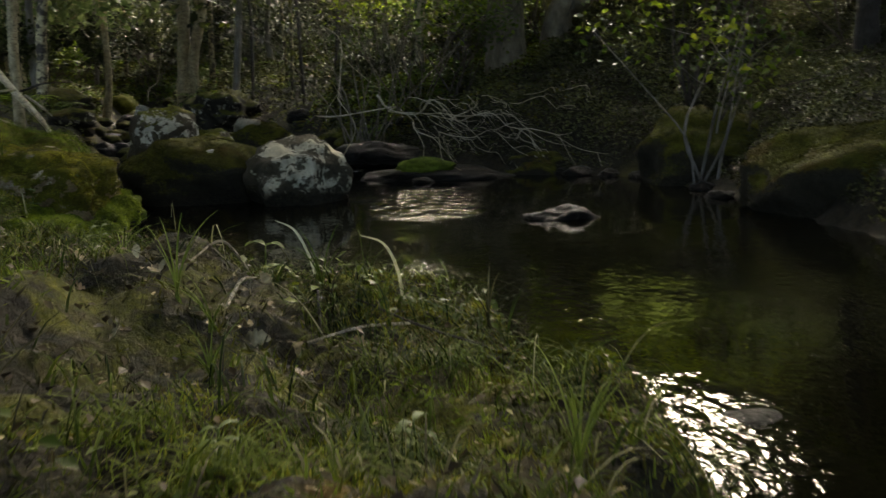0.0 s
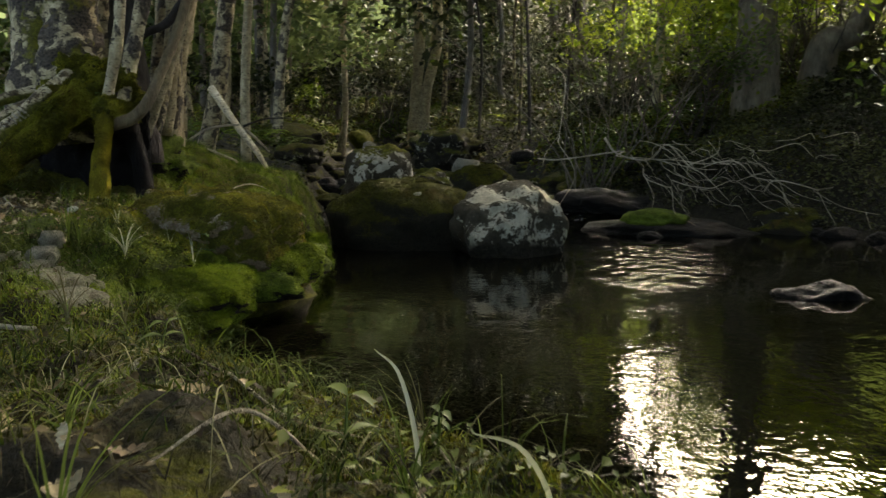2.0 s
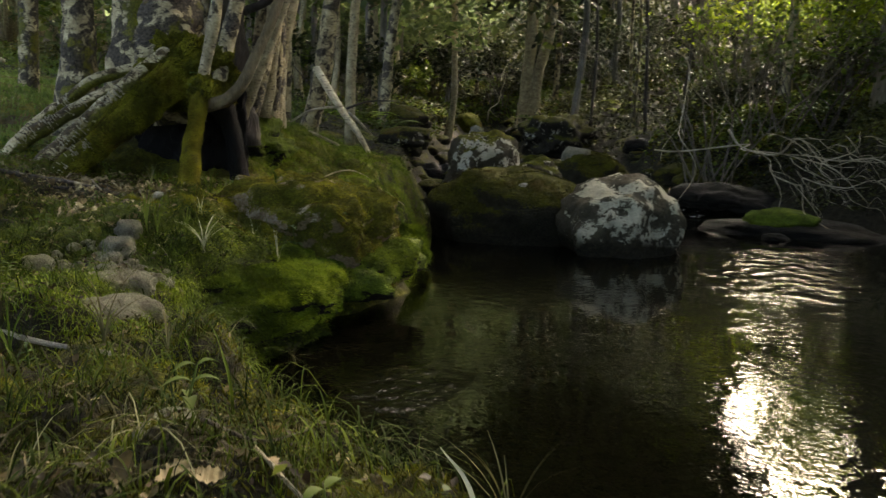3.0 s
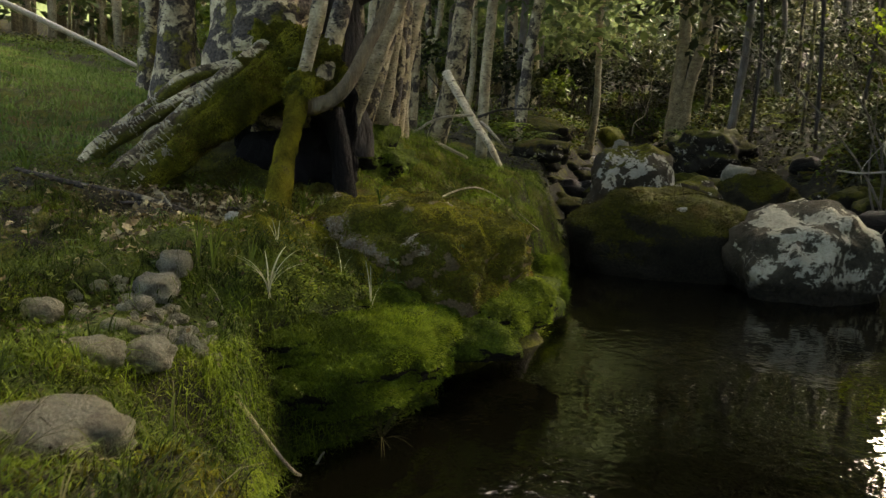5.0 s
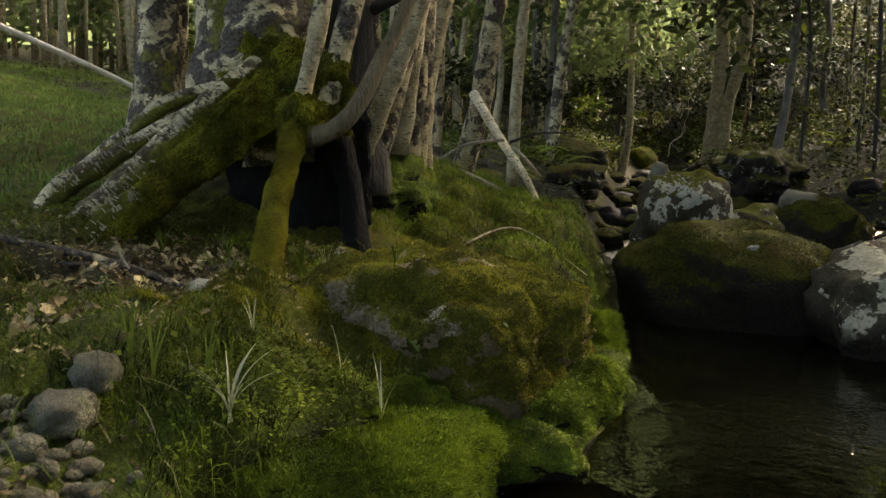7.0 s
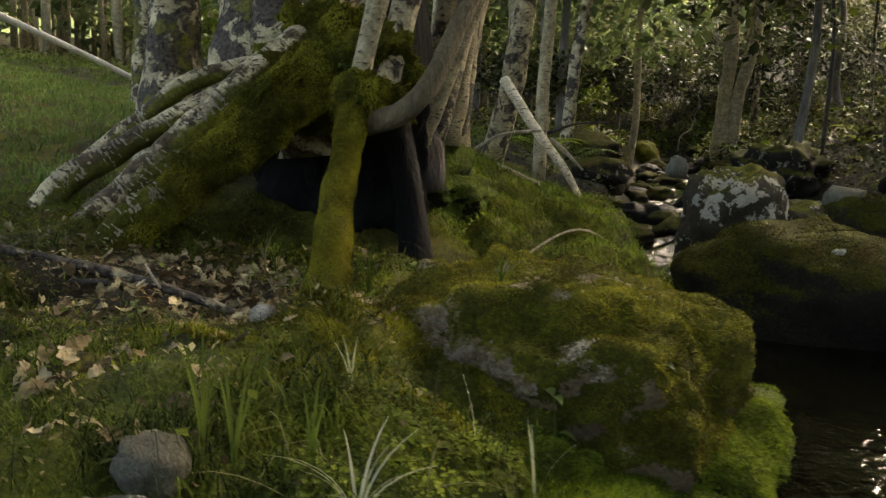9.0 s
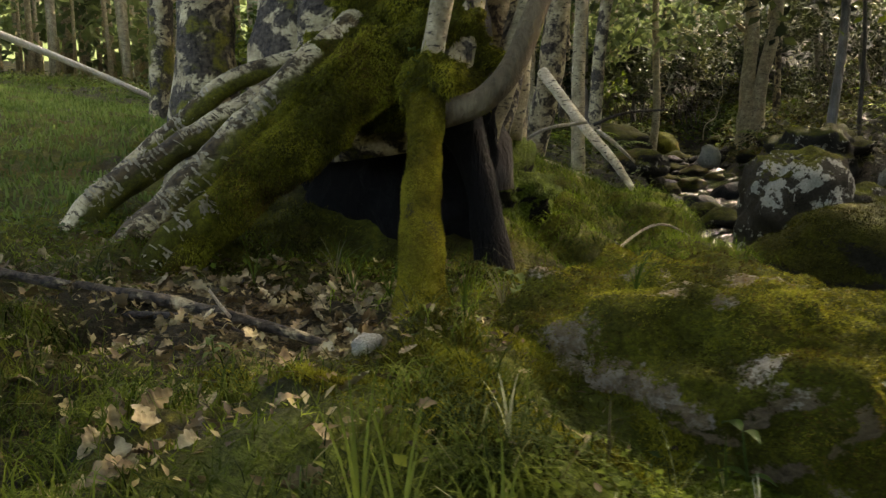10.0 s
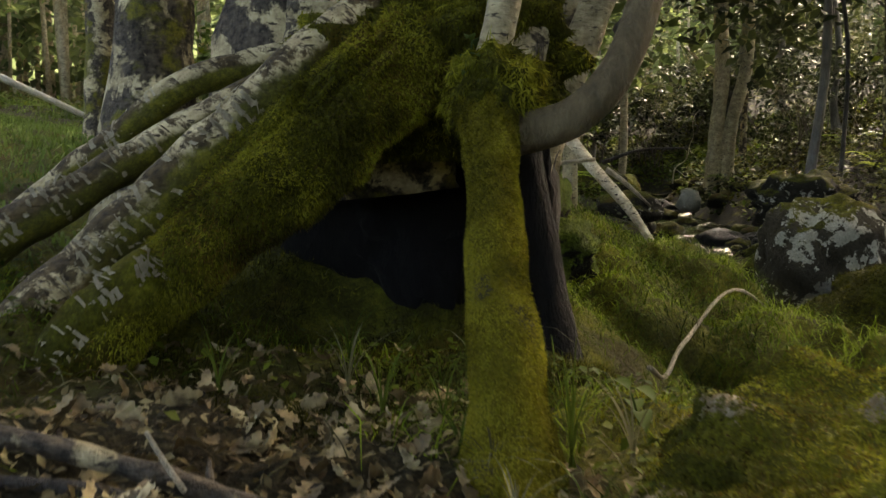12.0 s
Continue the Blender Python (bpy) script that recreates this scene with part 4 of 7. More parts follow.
crown("crown", birch, [(-4.5, 6, 5.6), (-3.6, 6.3, 6.0), (-3.0, 6.4, 5.2), (-4.2, 7.0, 6.6), (-5.2, 5.4, 5.6), (-2.6, 6.8, 6.6), (-3.4, 5.2, 5.4), (-2.2, 5.4, 6.4), (-2.0, 4.2, 6.8), (-3.4, 3.6, 6.4), (-4.6, 4.2, 6.6), (-1.4, 6.6, 7.2), (-2.4, 8.0, 7.0), (-5.4, 7.2, 6.4)], 1.3, 520, 0.11, M_LEAF_GREEN)


def peeling(rows, count, seed, lo=0.1, hi=0.95):
    """Small curled flakes of white bark over the upper side of a slanting root."""
    r = np.random.default_rng(seed)
    s = spline(rows, 60)
    spots = r.uniform(lo, hi, 11)
    vs, fs = [], []
    for i in range(count):
        k = int(min(0.98, max(lo, r.choice(spots) + r.normal(0, 0.03))) * 58)
        c, rad = s[k, :3], s[k, 3]
        ax = s[k + 1, :3] - s[k, :3]
        ax /= np.linalg.norm(ax)
        out = np.array([0.35, -0.8, 0.15]) + r.normal(0, 0.4, 3)
        out -= ax * (out @ ax)
        out /= np.linalg.norm(out)
        side = np.cross(ax, out)
        w, l = r.uniform(0.005, 0.022) * r.uniform(0.4, 1), r.uniform(0.0015, 0.006)
        turn = r.normal(0, 0.3)
        o = len(vs)
        for u in (-1, 0, 1):
            lift = 1.02 + (0.06 * r.random() if u else 0)
            p = c + (out * math.cos(u * w / rad) + side * math.sin(u * w / rad)) * rad * lift * 1.02
            p = p + ax * u * w * math.sin(turn)
            vs += [p - ax * l * r.uniform(0.4, 1.3), p + ax * l * r.uniform(0.3, 1.4) + out * 0.005 * r.random()]
        fs += [(o, o + 1, o + 3, o + 2), (o + 2, o + 3, o + 5, o + 4)]
    return mesh_from("peeling_bark", np.array(vs), np.array(fs), M_FLAKE)


M_FLAKE = mat_bark("white_bark_flake", (0.15, 0.125, 0.08), (0.46, 0.40, 0.28), 3)
ROOT_LINES = ([(-3.60, 5.76, 1.46, 0.05), (-3.66, 5.48, 1.29, 0.05), (-3.82, 5.31, 1.06, 0.056), (-3.99, 5.15, 0.83, 0.065), (-4.04, 5.02, 0.7, 0.075), (-4.03, 4.9, 0.58, 0.08)],
              [(-3.86, 5.5, 1.19, 0.04), (-3.99, 5.4, 1.10, 0.042), (-4.13, 5.23, 0.97, 0.046), (-4.27, 5.08, 0.84, 0.05), (-4.36, 4.98, 0.66, 0.05)],
              [(-3.92, 5.68, 1.28, 0.045), (-4.08, 5.5, 1.22, 0.036), (-4.25, 5.42, 1.08, 0.036), (-4.42, 5.33, 0.93, 0.042), (-4.52, 5.22, 0.76, 0.045)])
part("peeling_bark", peeling([(-3.62, 5.36, 1.02, 0.05), (-3.72, 5.14, 0.86, 0.06), (-3.82, 4.99, 0.73, 0.065), (-3.93, 4.9, 0.5, 0.06)], 150, 9), birch, "loose curled flakes of white bark", "stuff")
for i, rows in enumerate(ROOT_LINES):
    part("peeling_bark", peeling(rows, (170, 90, 60)[i], 5 + i, 0.35), birch, "loose curled flakes of white bark", "stuff")

# other stems behind it
_behind = [((-4.15, 7.5, 0.7), (-3.9, 7.7, 5.0), 0.055, 0.045, M_BIRCH), ((-4.35, 7.9, 0.75), (-4.3, 7.95, 5.0), 0.07, 0.05, M_BIRCH_DARK), ((-4.22, 7.75, 0.7), (-3.95, 8.1, 5.0), 0.055, 0.045, M_BIRCH_SMOOTH),
           ((-4.9, 9.2, 0.75), (-4.0, 9.3, 4.6), 0.085, 0.07, M_BIRCH), ((-4.85, 10.2, 0.9), (-4.7, 10.4, 5.5), 0.05, 0.04, M_BIRCH_PALE), ((-4.45, 7.4, 0.8), (-4.7, 7.6, 5.0), 0.06, 0.05, M_BIRCH_DARK), ((-5.0, 7.3, 0.9), (-5.1, 7.5, 5.0), 0.05, 0.04, M_BIRCH),
           ((-5.5, 7.9, 1.0), (-5.6, 8.1, 5.5), 0.06, 0.05, M_BIRCH_SMOOTH), ((-7.2, 7.85, 1.3), (-7.25, 7.95, 5.5), 0.085, 0.07, M_BIRCH_DARK), ((-4.9, 8.9, 0.9), (-5.0, 9.2, 6.0), 0.05, 0.04, M_BIRCH),
           ((-4.2, 6.7, 0.8), (-4.3, 6.9, 5.0), 0.06, 0.05, M_BIRCH), ((-4.75, 6.5, 0.9), (-4.9, 6.6, 5.0), 0.06, 0.05, M_BIRCH_SMOOTH),            ((-4.6, 8.1, 0.8), (-4.55, 8.3, 5.0), 0.055, 0.045, M_BIRCH_PALE), ((-5.3, 6.6, 1.0), (-5.35, 6.7, 5.0), 0.07, 0.055, M_BIRCH)]
for i, (a, b, r0, r1, m) in enumerate(_behind):
    t = thing("birch_tree", "slender birch with pale patched bark behind the old birch", "tree", "slender birches", at=a)
    rows = rise((a[0], a[1], a[2] - 0.2), b, r0 * 1.2, r1, 0.04, 90 + i, 6)
    part("trunk", tube("trunk", rows, m, 30, 12, 0.15, 7, i), t)
    for j in range(3):
        z = 1.6 + 0.8 * j
        p = (a[0] + (b[0] - a[0]) * z / 5, a[1] + (b[1] - a[1]) * z / 5, a[2] + z)
        q = rng.normal(0, 0.35, 2)
        part("branch", tube("branch", [(*p, 0.014), (p[0] + q[0], p[1] + q[1], p[2] + 0.3, 0.01), (p[0] + 2 * q[0], p[1] + 2 * q[1], p[2] + 0.75, 0.005)], m, 8, 6), t)
    crown("crown", t, [(b[0] + rng.normal(0, 0.6), b[1] + rng.normal(0, 0.6), b[2] + rng.uniform(0, 1.5)) for _ in range(4)], 0.9, 350, 0.07, M_LEAF_GREEN)


def tree(at, top, r0, r1, mat, label, crowns=5, spread=1.6, leaves=500, leaf=0.09, leaf_mat=None, bend=0.08, branches=5, low=1.5, group="", seed=0):
    a = (at[0], at[1], gz(at[0], at[1]))
    t = thing("tree", label, "tree", group, at=a)
    rows = rise((a[0], a[1], a[2] - 0.3), top, r0 * 1.15, r1, bend, seed, 7)
    rows[0] = (*rows[0][:3], r0 * 1.6)
    part("trunk", tube("trunk", rows, mat, 36, 14, 0.16, 4, seed), t)
    r = np.random.default_rng(seed + 500)
    h = top[2] - a[2]
    for j in range(branches):
        u = low / h + (1 - low / h) * (j + 0.5) / branches
        p = np.array([a[0] + (top[0] - a[0]) * u, a[1] + (top[1] - a[1]) * u, a[2] + h * u])
        q = r.normal(0, 0.5, 3)
        q[2] = abs(q[2]) + 0.35
        part("branch", tube("branch", [(*p, r1 * 0.5), (*(p + q * 0.5), r1 * 0.32), (*(p + q * 1.2), r1 * 0.1)], mat, 8, 6), t)
    if crowns:
        crown("crown", t, [(top[0] + r.normal(0, spread), top[1] + r.normal(0, spread), top[2] + r.uniform(-0.8, 1.6)) for _ in range(crowns)], spread * 0.7, leaves, leaf, leaf_mat or M_LEAF_GREEN)
    return t


# the double birch and others up the stream
tree((-5.68, 19.8), (-5.5, 20.1, 7.6), 0.13, 0.10, M_BIRCH_PALE, "tall pale double birch beyond the stream", 6, 1.6, 500, 0.11, bend=0.05, seed=1)
tree((-5.5, 19.9), (-4.8, 20.1, 7.8), 0.11, 0.09, M_BIRCH_PALE, "tall pale double birch beyond the stream", 5, 1.6, 500, 0.11, bend=0.05, seed=2)
tree((1.0, 12.8), (0.95, 13.1, 11.0), 0.22, 0.19, M_BARK_OLD, "thick dark birch trunk on the far bank", 4, 1.5, 500, 0.1, bend=0.02, branches=2, low=4, seed=3)
_z = gz(1.75, 13.2)
bent = thing("tree", "dark bent trunk leaning away over the far bank", "tree", at=(1.75, 13.2, _z))
part("trunk", tube("trunk", [(1.7, 13.2, _z - 0.3, 0.26), (1.85, 13.2, _z + 0.5, 0.19), (2.2, 13.3, 2.3, 0.16), (2.75, 13.5, 3.2, 0.14), (3.6, 13.8, 5.2, 0.12), (5.2, 14.6, 9.5, 0.07)], M_BARK_OLD, 34, 14, 0.16, 4), bent)
crown("crown", bent, [(5.2 + rng.normal(0, 1.2), 14.6 + rng.normal(0, 1.2), 9.5 + rng.uniform(-0.8, 1.4)) for _ in range(5)], 1.2, 500, 0.1, M_LEAF_GREEN)
tree((4.6, 9.5), (5.0, 9.8, 7.0), 0.10, 0.08, M_BARK_DARK, "dark slim tree in the thicket", 5, 1.4, 700, 0.09, M_LEAF_SHADED, seed=5)
tree((6.0, 7.0), (6.2, 7.2, 7.0), 0.14, 0.1, M_BARK_DARK, "dark slim tree in the thicket", 6, 1.6, 700, 0.09, M_LEAF_SHADED, seed=6)
_slim = [(-7.4, 19.5, 0.07), (-7.9, 17.0, 0.06), (-3.6, 20.0, 0.06), (-2.0, 21.0, 0.1), (-9.5, 20.0, 0.09), (-9.0, 16.0, 0.06), (-7.3, 14.0, 0.05),
         (-0.3, 15.0, 0.06), (-1.0, 17.5, 0.05), (-6.9, 11.6, 0.06), (-8.3, 13.2, 0.08), (-3.0, 23.5, 0.1), (0.2, 18.5, 0.07), (2.4, 18.8, 0.09), (-10.5, 23.0, 0.1), (-12, 20, 0.1)]
for i, (x, y, r) in enumerate(_slim):
    z = gz(x, y)
    # Crowns from x -8 to -2 get the leaf copy that has shade in its colour.
    tree((x, y), (x + rng.normal(0, 0.25), y + rng.normal(0, 0.25), z + (9.5 if -2.2 < x < 3 else rng.uniform(5, 6.5))), r, r * 0.65, M_BARK_GREY if -4 < x < -0.5 else [M_BIRCH_PALE, M_BIRCH_SMOOTH, M_BIRCH_PALE][i % 3], "slim grey tree on the wooded slope" if -4 < x < -0.5 else "slim pale tree on the wooded slope", 4, 1.2, 320, 0.11, M_LEAF_SHADED if -8 < x < -2 else None, 0.06, 4, 1.5, "slope trees", 20 + i)

# the wood beyond the meadow and over the slope
_tr, _lv, _dim = [], [], []
_r = np.random.default_rng(31)
_k = 0
while _k < 300:
    a, d = _r.uniform(-0.75, 1.75), _r.uniform(15, 48)
    x, y = -2 - d * math.sin(a), 6 + d * math.cos(a)
    if -0.45 < math.atan2(-x, y) < 0.36 and d < 34 or -0.42 < a < 0.05 or edge_distance(np.array([x]), np.array([y]))[0][0] < 3:
        _k += 1
        continue
    z = gz(x, y)
    r0, h = _r.uniform(0.05, 0.14), _r.uniform(6, 10)
    _tr.append(tube_arrays([(x, y, z - 0.2, r0 * 1.3), (x + _r.normal(0, 0.1), y, z + h * 0.5, r0), (x + _r.normal(0, 0.3), y, z + h, r0 * 0.5)], 6, 7))
    for _ in range(6):
        # The shaded stretch of wood gets its own dimmer leaf colour.
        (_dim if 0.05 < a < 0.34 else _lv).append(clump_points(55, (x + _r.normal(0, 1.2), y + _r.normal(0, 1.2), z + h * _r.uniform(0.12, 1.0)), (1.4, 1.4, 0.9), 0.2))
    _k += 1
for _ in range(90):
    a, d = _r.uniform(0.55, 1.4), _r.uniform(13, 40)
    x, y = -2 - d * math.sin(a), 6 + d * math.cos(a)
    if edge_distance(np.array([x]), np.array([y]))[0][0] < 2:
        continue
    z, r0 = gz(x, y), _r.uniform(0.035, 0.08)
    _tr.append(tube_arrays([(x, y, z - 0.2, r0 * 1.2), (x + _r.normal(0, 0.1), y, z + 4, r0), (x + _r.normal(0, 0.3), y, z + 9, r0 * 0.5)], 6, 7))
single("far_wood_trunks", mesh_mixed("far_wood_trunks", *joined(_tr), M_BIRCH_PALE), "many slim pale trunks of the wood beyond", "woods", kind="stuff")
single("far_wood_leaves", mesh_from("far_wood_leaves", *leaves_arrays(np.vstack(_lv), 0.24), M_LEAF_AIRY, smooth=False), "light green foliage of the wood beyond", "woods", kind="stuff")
single("far_wood_leaves", mesh_from("far_wood_leaves", *leaves_arrays(np.vstack(_dim), 0.2), M_LEAF_HALF_SHADE, smooth=False), "foliage of the wood up the valley, shade put into its dim green", "woods", kind="stuff")


# light green sheets far behind everything; emission stands in for daylight on the wood
def mat_distant_glow(name, strength, tint=(1.0, 1.0, 1.0)):
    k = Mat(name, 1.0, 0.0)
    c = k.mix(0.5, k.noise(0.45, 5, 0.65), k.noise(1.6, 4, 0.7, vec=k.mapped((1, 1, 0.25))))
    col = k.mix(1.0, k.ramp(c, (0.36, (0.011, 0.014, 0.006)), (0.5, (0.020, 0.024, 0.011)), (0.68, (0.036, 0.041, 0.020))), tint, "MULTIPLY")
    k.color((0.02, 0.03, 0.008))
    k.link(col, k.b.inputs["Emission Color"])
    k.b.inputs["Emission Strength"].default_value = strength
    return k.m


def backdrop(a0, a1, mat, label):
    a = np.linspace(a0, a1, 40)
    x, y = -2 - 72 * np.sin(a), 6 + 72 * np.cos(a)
    # Raised stretches hide sky from the pool's reflection.
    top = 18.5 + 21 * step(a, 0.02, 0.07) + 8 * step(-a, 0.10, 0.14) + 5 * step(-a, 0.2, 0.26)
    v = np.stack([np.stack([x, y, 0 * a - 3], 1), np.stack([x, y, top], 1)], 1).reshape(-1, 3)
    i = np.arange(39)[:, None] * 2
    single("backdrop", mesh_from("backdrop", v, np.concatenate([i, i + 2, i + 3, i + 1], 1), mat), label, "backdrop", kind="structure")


backdrop(-0.8, -0.40, mat_distant_glow("glow_dim_wood", 0.5), "dimly glowing green sheet for shaded woodland")
backdrop(-0.40, 0.03, mat_distant_glow("glow_hillside", 2.3, (1.0, 1.0, 0.45)), "brightly glowing green sheet for a sunlit hillside beyond the far bank")
backdrop(0.03, 0.32, mat_distant_glow("glow_dim_valley", 0.22), "dimly glowing green sheet for shaded woodland")
backdrop(0.32, 0.62, mat_distant_glow("glow_wood", 1.7), "softly glowing green sheet for distant woodland")
backdrop(0.62, 1.9, mat_distant_glow("glow_glade", 2.8), "glowing sheet for hazy light beyond the meadow trees")


# unseen trees added round the place; their crowns roof it over to cut skylight
_r = np.random.default_rng(33)
for i, (x, y) in enumerate([(2.2, -4.5), (-1.5, -6.0), (-4.5, -5.0), (5.5, -2.0), (4.6, 1.2), (5.6, 4.2), (0.3, -2.8), (-2.6, -2.4), (5.2, 7.6), (6.8, 10.0), (-3.2, 0.0), (7.5, 6.0), (3.6, -1.0), (-1.3, -1.3), (1.6, -1.6), (-4.6, -2.0)]):
    z = gz(x, y)
    tree((x, y), (x + _r.normal(0, 0.3), y + _r.normal(0, 0.3), z + _r.uniform(7, 8.5)), 0.14, 0.09, [M_BIRCH, M_BARK_DARK][i % 2], "unseen tall leafy tree added to shade the stream bend", 19 if y < 0.5 and x > -3.5 else 11, 2.0, 300, 0.26, M_LEAF_GREEN, 0.08, 5, 3.0, "surrounding trees", 700 + i)


# Unseen birch added behind the start, to darken the near bank.
_z = gz(-2.9, 0.2)
shade_birch = thing("birch_tree", "unseen leafy birch added to shade the near bank", "tree", "surrounding trees", at=(-2.9, 0.2, _z))
part("trunk", tube("trunk", [(-2.9, 0.2, _z - 0.2, 0.11), (-2.8, 0.25, 2.2, 0.09), (-2.3, 0.5, 4.0, 0.06), (-1.4, 0.9, 5.0, 0.03)], M_BIRCH, 24, 10, 0.12, 5), shade_birch)
crown("crown", shade_birch, [(_r.uniform(-2.6, 0.8), _r.uniform(-0.9, 2.5), _r.uniform(4.2, 5.6)) for _ in range(15)], 0.9, 260, 0.14, M_LEAF_GREEN)

# Added trees, crowns out of view: they shade the bank and block mirrored sky.
for i, (x, y, z0) in enumerate([(6.2, 10.6, 3.2), (6.8, 13.4, 4.0), (5.0, 8.6, 3.2), (6.6, 8.2, 3.2), (7.6, 12.0, 4.0), (6.2, 5.4, 3.0), (4.3, 6.9, 3.4), (5.0, 5.2, 3.2), (4.6, 3.6, 3.0), (-2.3, 15.2, 4.2), (-2.9, 17.2, 4.8), (-2.0, 18.6, 5.0), (-3.4, 16.2, 4.8), (-2.6, 15.8, 5.2), (-1.9, 16.4, 5.0), (-1.2, 17.4, 5.6)]):
    z = gz(x, y)
    h = _r.uniform(7, 9)
    t = thing("tree", "added leafy tree, its unseen crown shading far bank and pool", "tree", "far bank trees", at=(x, y, z))
    part("trunk", tube("trunk", rise((x, y, z - 0.2), (x + _r.normal(0, 0.3), y, z + h), 0.09 if x > 0 else 0.03, 0.02, 0.06, 950 + i, 5), [M_BARK_DARK, M_BIRCH_DARK, M_BARK_GREY][i % 3] if x > 0 else [M_BARK_DARK, M_BIRCH_DARK, M_BARK_DARK][i % 3], 16, 8, 0.12, 5), t)
    crown("crown", t, [(x + _r.normal(0, 0.8), y + _r.normal(0, 0.8), max(z0, z + 1.0) + (z + h - z0) * u) for u in np.linspace(0.0, 1.0, 12)], 1.2, 330, 0.13, M_LEAF_HALF_SHADE if i % 2 else M_LEAF_GREEN)

for i, (x, y, z0) in enumerate([(0.7, 15.6, 3.1), (1.6, 15.2, 3.0), (2.5, 15.6, 3.2), (3.4, 15.0, 3.2), (4.2, 15.4, 3.4)]):
    z = gz(x, y)
    t = thing("tree", "young bright leaved tree above the far bank", "tree", "young bank trees", at=(x, y, z))
    part("trunk", tube("trunk", rise((x, y, z - 0.2), (x + _r.normal(0, 0.2), y, z0 + 1.6), 0.03, 0.012, 0.04, 970 + i, 5), M_BARK_GREY, 14, 7, 0.12, 5), t)
    crown("crown", t, [(x + _r.normal(0, 0.4), y + _r.normal(0, 0.5), z0 + 1.6 * u) for u in np.linspace(0.0, 1.0, 6)], 0.8, 210, 0.09, M_LEAF_BRIGHT)

# an added birch leaning out; its out-of-view crown hides sky from the upper pool
_z = gz(-6.2, 13.8)
leaning = thing("birch_tree", "added leafy birch leaning over the stream, its unseen crown blocking sky", "tree", at=(-6.2, 13.8, _z))
part("trunk", tube("trunk", [(-6.2, 13.8, _z - 0.2, 0.09), (-5.95, 13.8, 2.8, 0.075), (-5.2, 13.7, 5.0, 0.06), (-4.2, 13.6, 6.6, 0.03)], M_BIRCH, 24, 10, 0.12, 5), leaning)
for i in range(6):
    p = np.array([-5.6 + 0.25 * i, 13.75, 3.9 + 0.45 * i])
    q = np.array([_r.uniform(0.6, 1.6), _r.normal(0, 0.5), _r.uniform(-0.6, 0.5)])
    part("branch", tube("branch", [(*p, 0.02), (*(p + q * 0.5), 0.014), (*(p + q), 0.006)], M_BIRCH_DARK, 10, 6, 0.1), leaning)
crown("crown", leaning, [(_r.uniform(-5.6, -2.9), _r.uniform(13.2, 14.6), z) for z in np.linspace(4.4, 8.4, 26)], 0.85, 300, 0.12, M_LEAF_GREEN)

# leafy trees up the valley
_r = np.random.default_rng(34)
_k = 0
while _k < 24:
    a, d = _r.uniform(0.16, 0.72), _r.uniform(10, 26)
    x, y = -2 - d * math.sin(a), 6 + d * math.cos(a)
    if edge_distance(np.array([x]), np.array([y]))[0][0] < 0.6:
        continue
    z = gz(x, y)
    h = _r.uniform(6, 9)
    t = thing("tree", "leafy young birch filling the upper valley", "tree", "valley birches", at=(x, y, z))
    part("trunk", tube("trunk", rise((x, y, z - 0.2), (x + _r.normal(0, 0.3), y, z + h), 0.075, 0.03, 0.06, 900 + _k, 5), [M_BARK_GREY, M_BIRCH, M_BARK_GREY][_k % 3], 16, 8, 0.12, 5), t)
    # Leaves darken towards the right: valley shade is put in as colour.
    crown("crown", t, [(x + _r.normal(0, 0.9), y + _r.normal(0, 0.9), z + h * u) for u in np.linspace(0.28, 1.0, 10)], 1.2, 120, 0.13, M_LEAF_AIRY if a > 0.38 else M_LEAF_HALF_SHADE if a > 0.3 else M_LEAF_SHADED)
    _k += 1


# ---- shrubs and thickets ----
def shrub(at, height, spread, stems, leaves, leaf, leaf_mat, label, stem_mat=None, radius=0.008, seed=0, lean=(0, 0), category="shrub", group="", base=None):
    a = (at[0], at[1], gz(at[0], at[1]) if base is None else base)
    t = thing("shrub", label, category, group, at=a)
    r = np.random.default_rng(seed)
    arrays, pts = [], []
    for i in range(stems):
        q = r.normal(0, 1, 2) * spread * 0.5 + np.array(lean)
        h = height * r.uniform(0.6, 1.1)
        w = r.normal(0, 0.06 * height, 2)
        p0 = np.array([a[0], a[1]]) + r.normal(0, 0.07 * spread, 2)
        p = [np.array([p0[0] + q[0] * u ** 1.3 + w[0] * math.sin(5 * u), p0[1] + q[1] * u ** 1.3 + w[1] * math.sin(4 * u), a[2] - 0.05 + h * u]) for u in (0, 0.3, 0.6, 1)]
        arrays.append(tube_arrays([(*v, radius * (1.3 - u) * r.uniform(0.7, 1.3)) for v, u in zip(p, (0, 0.3, 0.6, 1))], 10, 5))
        for _ in range(3):
            u = r.uniform(0.35, 0.95)
            s = p[1] * (1 - u) + p[3] * u
            e = s + np.array([*r.normal(0, 0.16 * height, 2), 0.12 * height])
            arrays.append(tube_arrays([(*s, radius * 0.5), (*((s + e) / 2 + r.normal(0, 0.02 * height, 3)), radius * 0.35), (*e, radius * 0.15)], 5, 4))
            if leaves:
                pts.append(e + r.normal(0, 0.07 * height, (leaves // (3 * stems) + 1, 3)))
    part("stem", mesh_mixed("stem", *joined(arrays), stem_mat or M_TWIG_DARK), t)
    if leaves:
        part("foliage", mesh_from("foliage", *leaves_arrays(np.vstack(pts), leaf), leaf_mat, smooth=False), t)
    return t


shrub((-1.0, 11.9), 2.8, 2.0, 13, 200, 0.05, M_LEAF_GREEN, "bare many-stemmed shrub leaning over the stream", M_TWIG_BROWN, 0.011, 1)
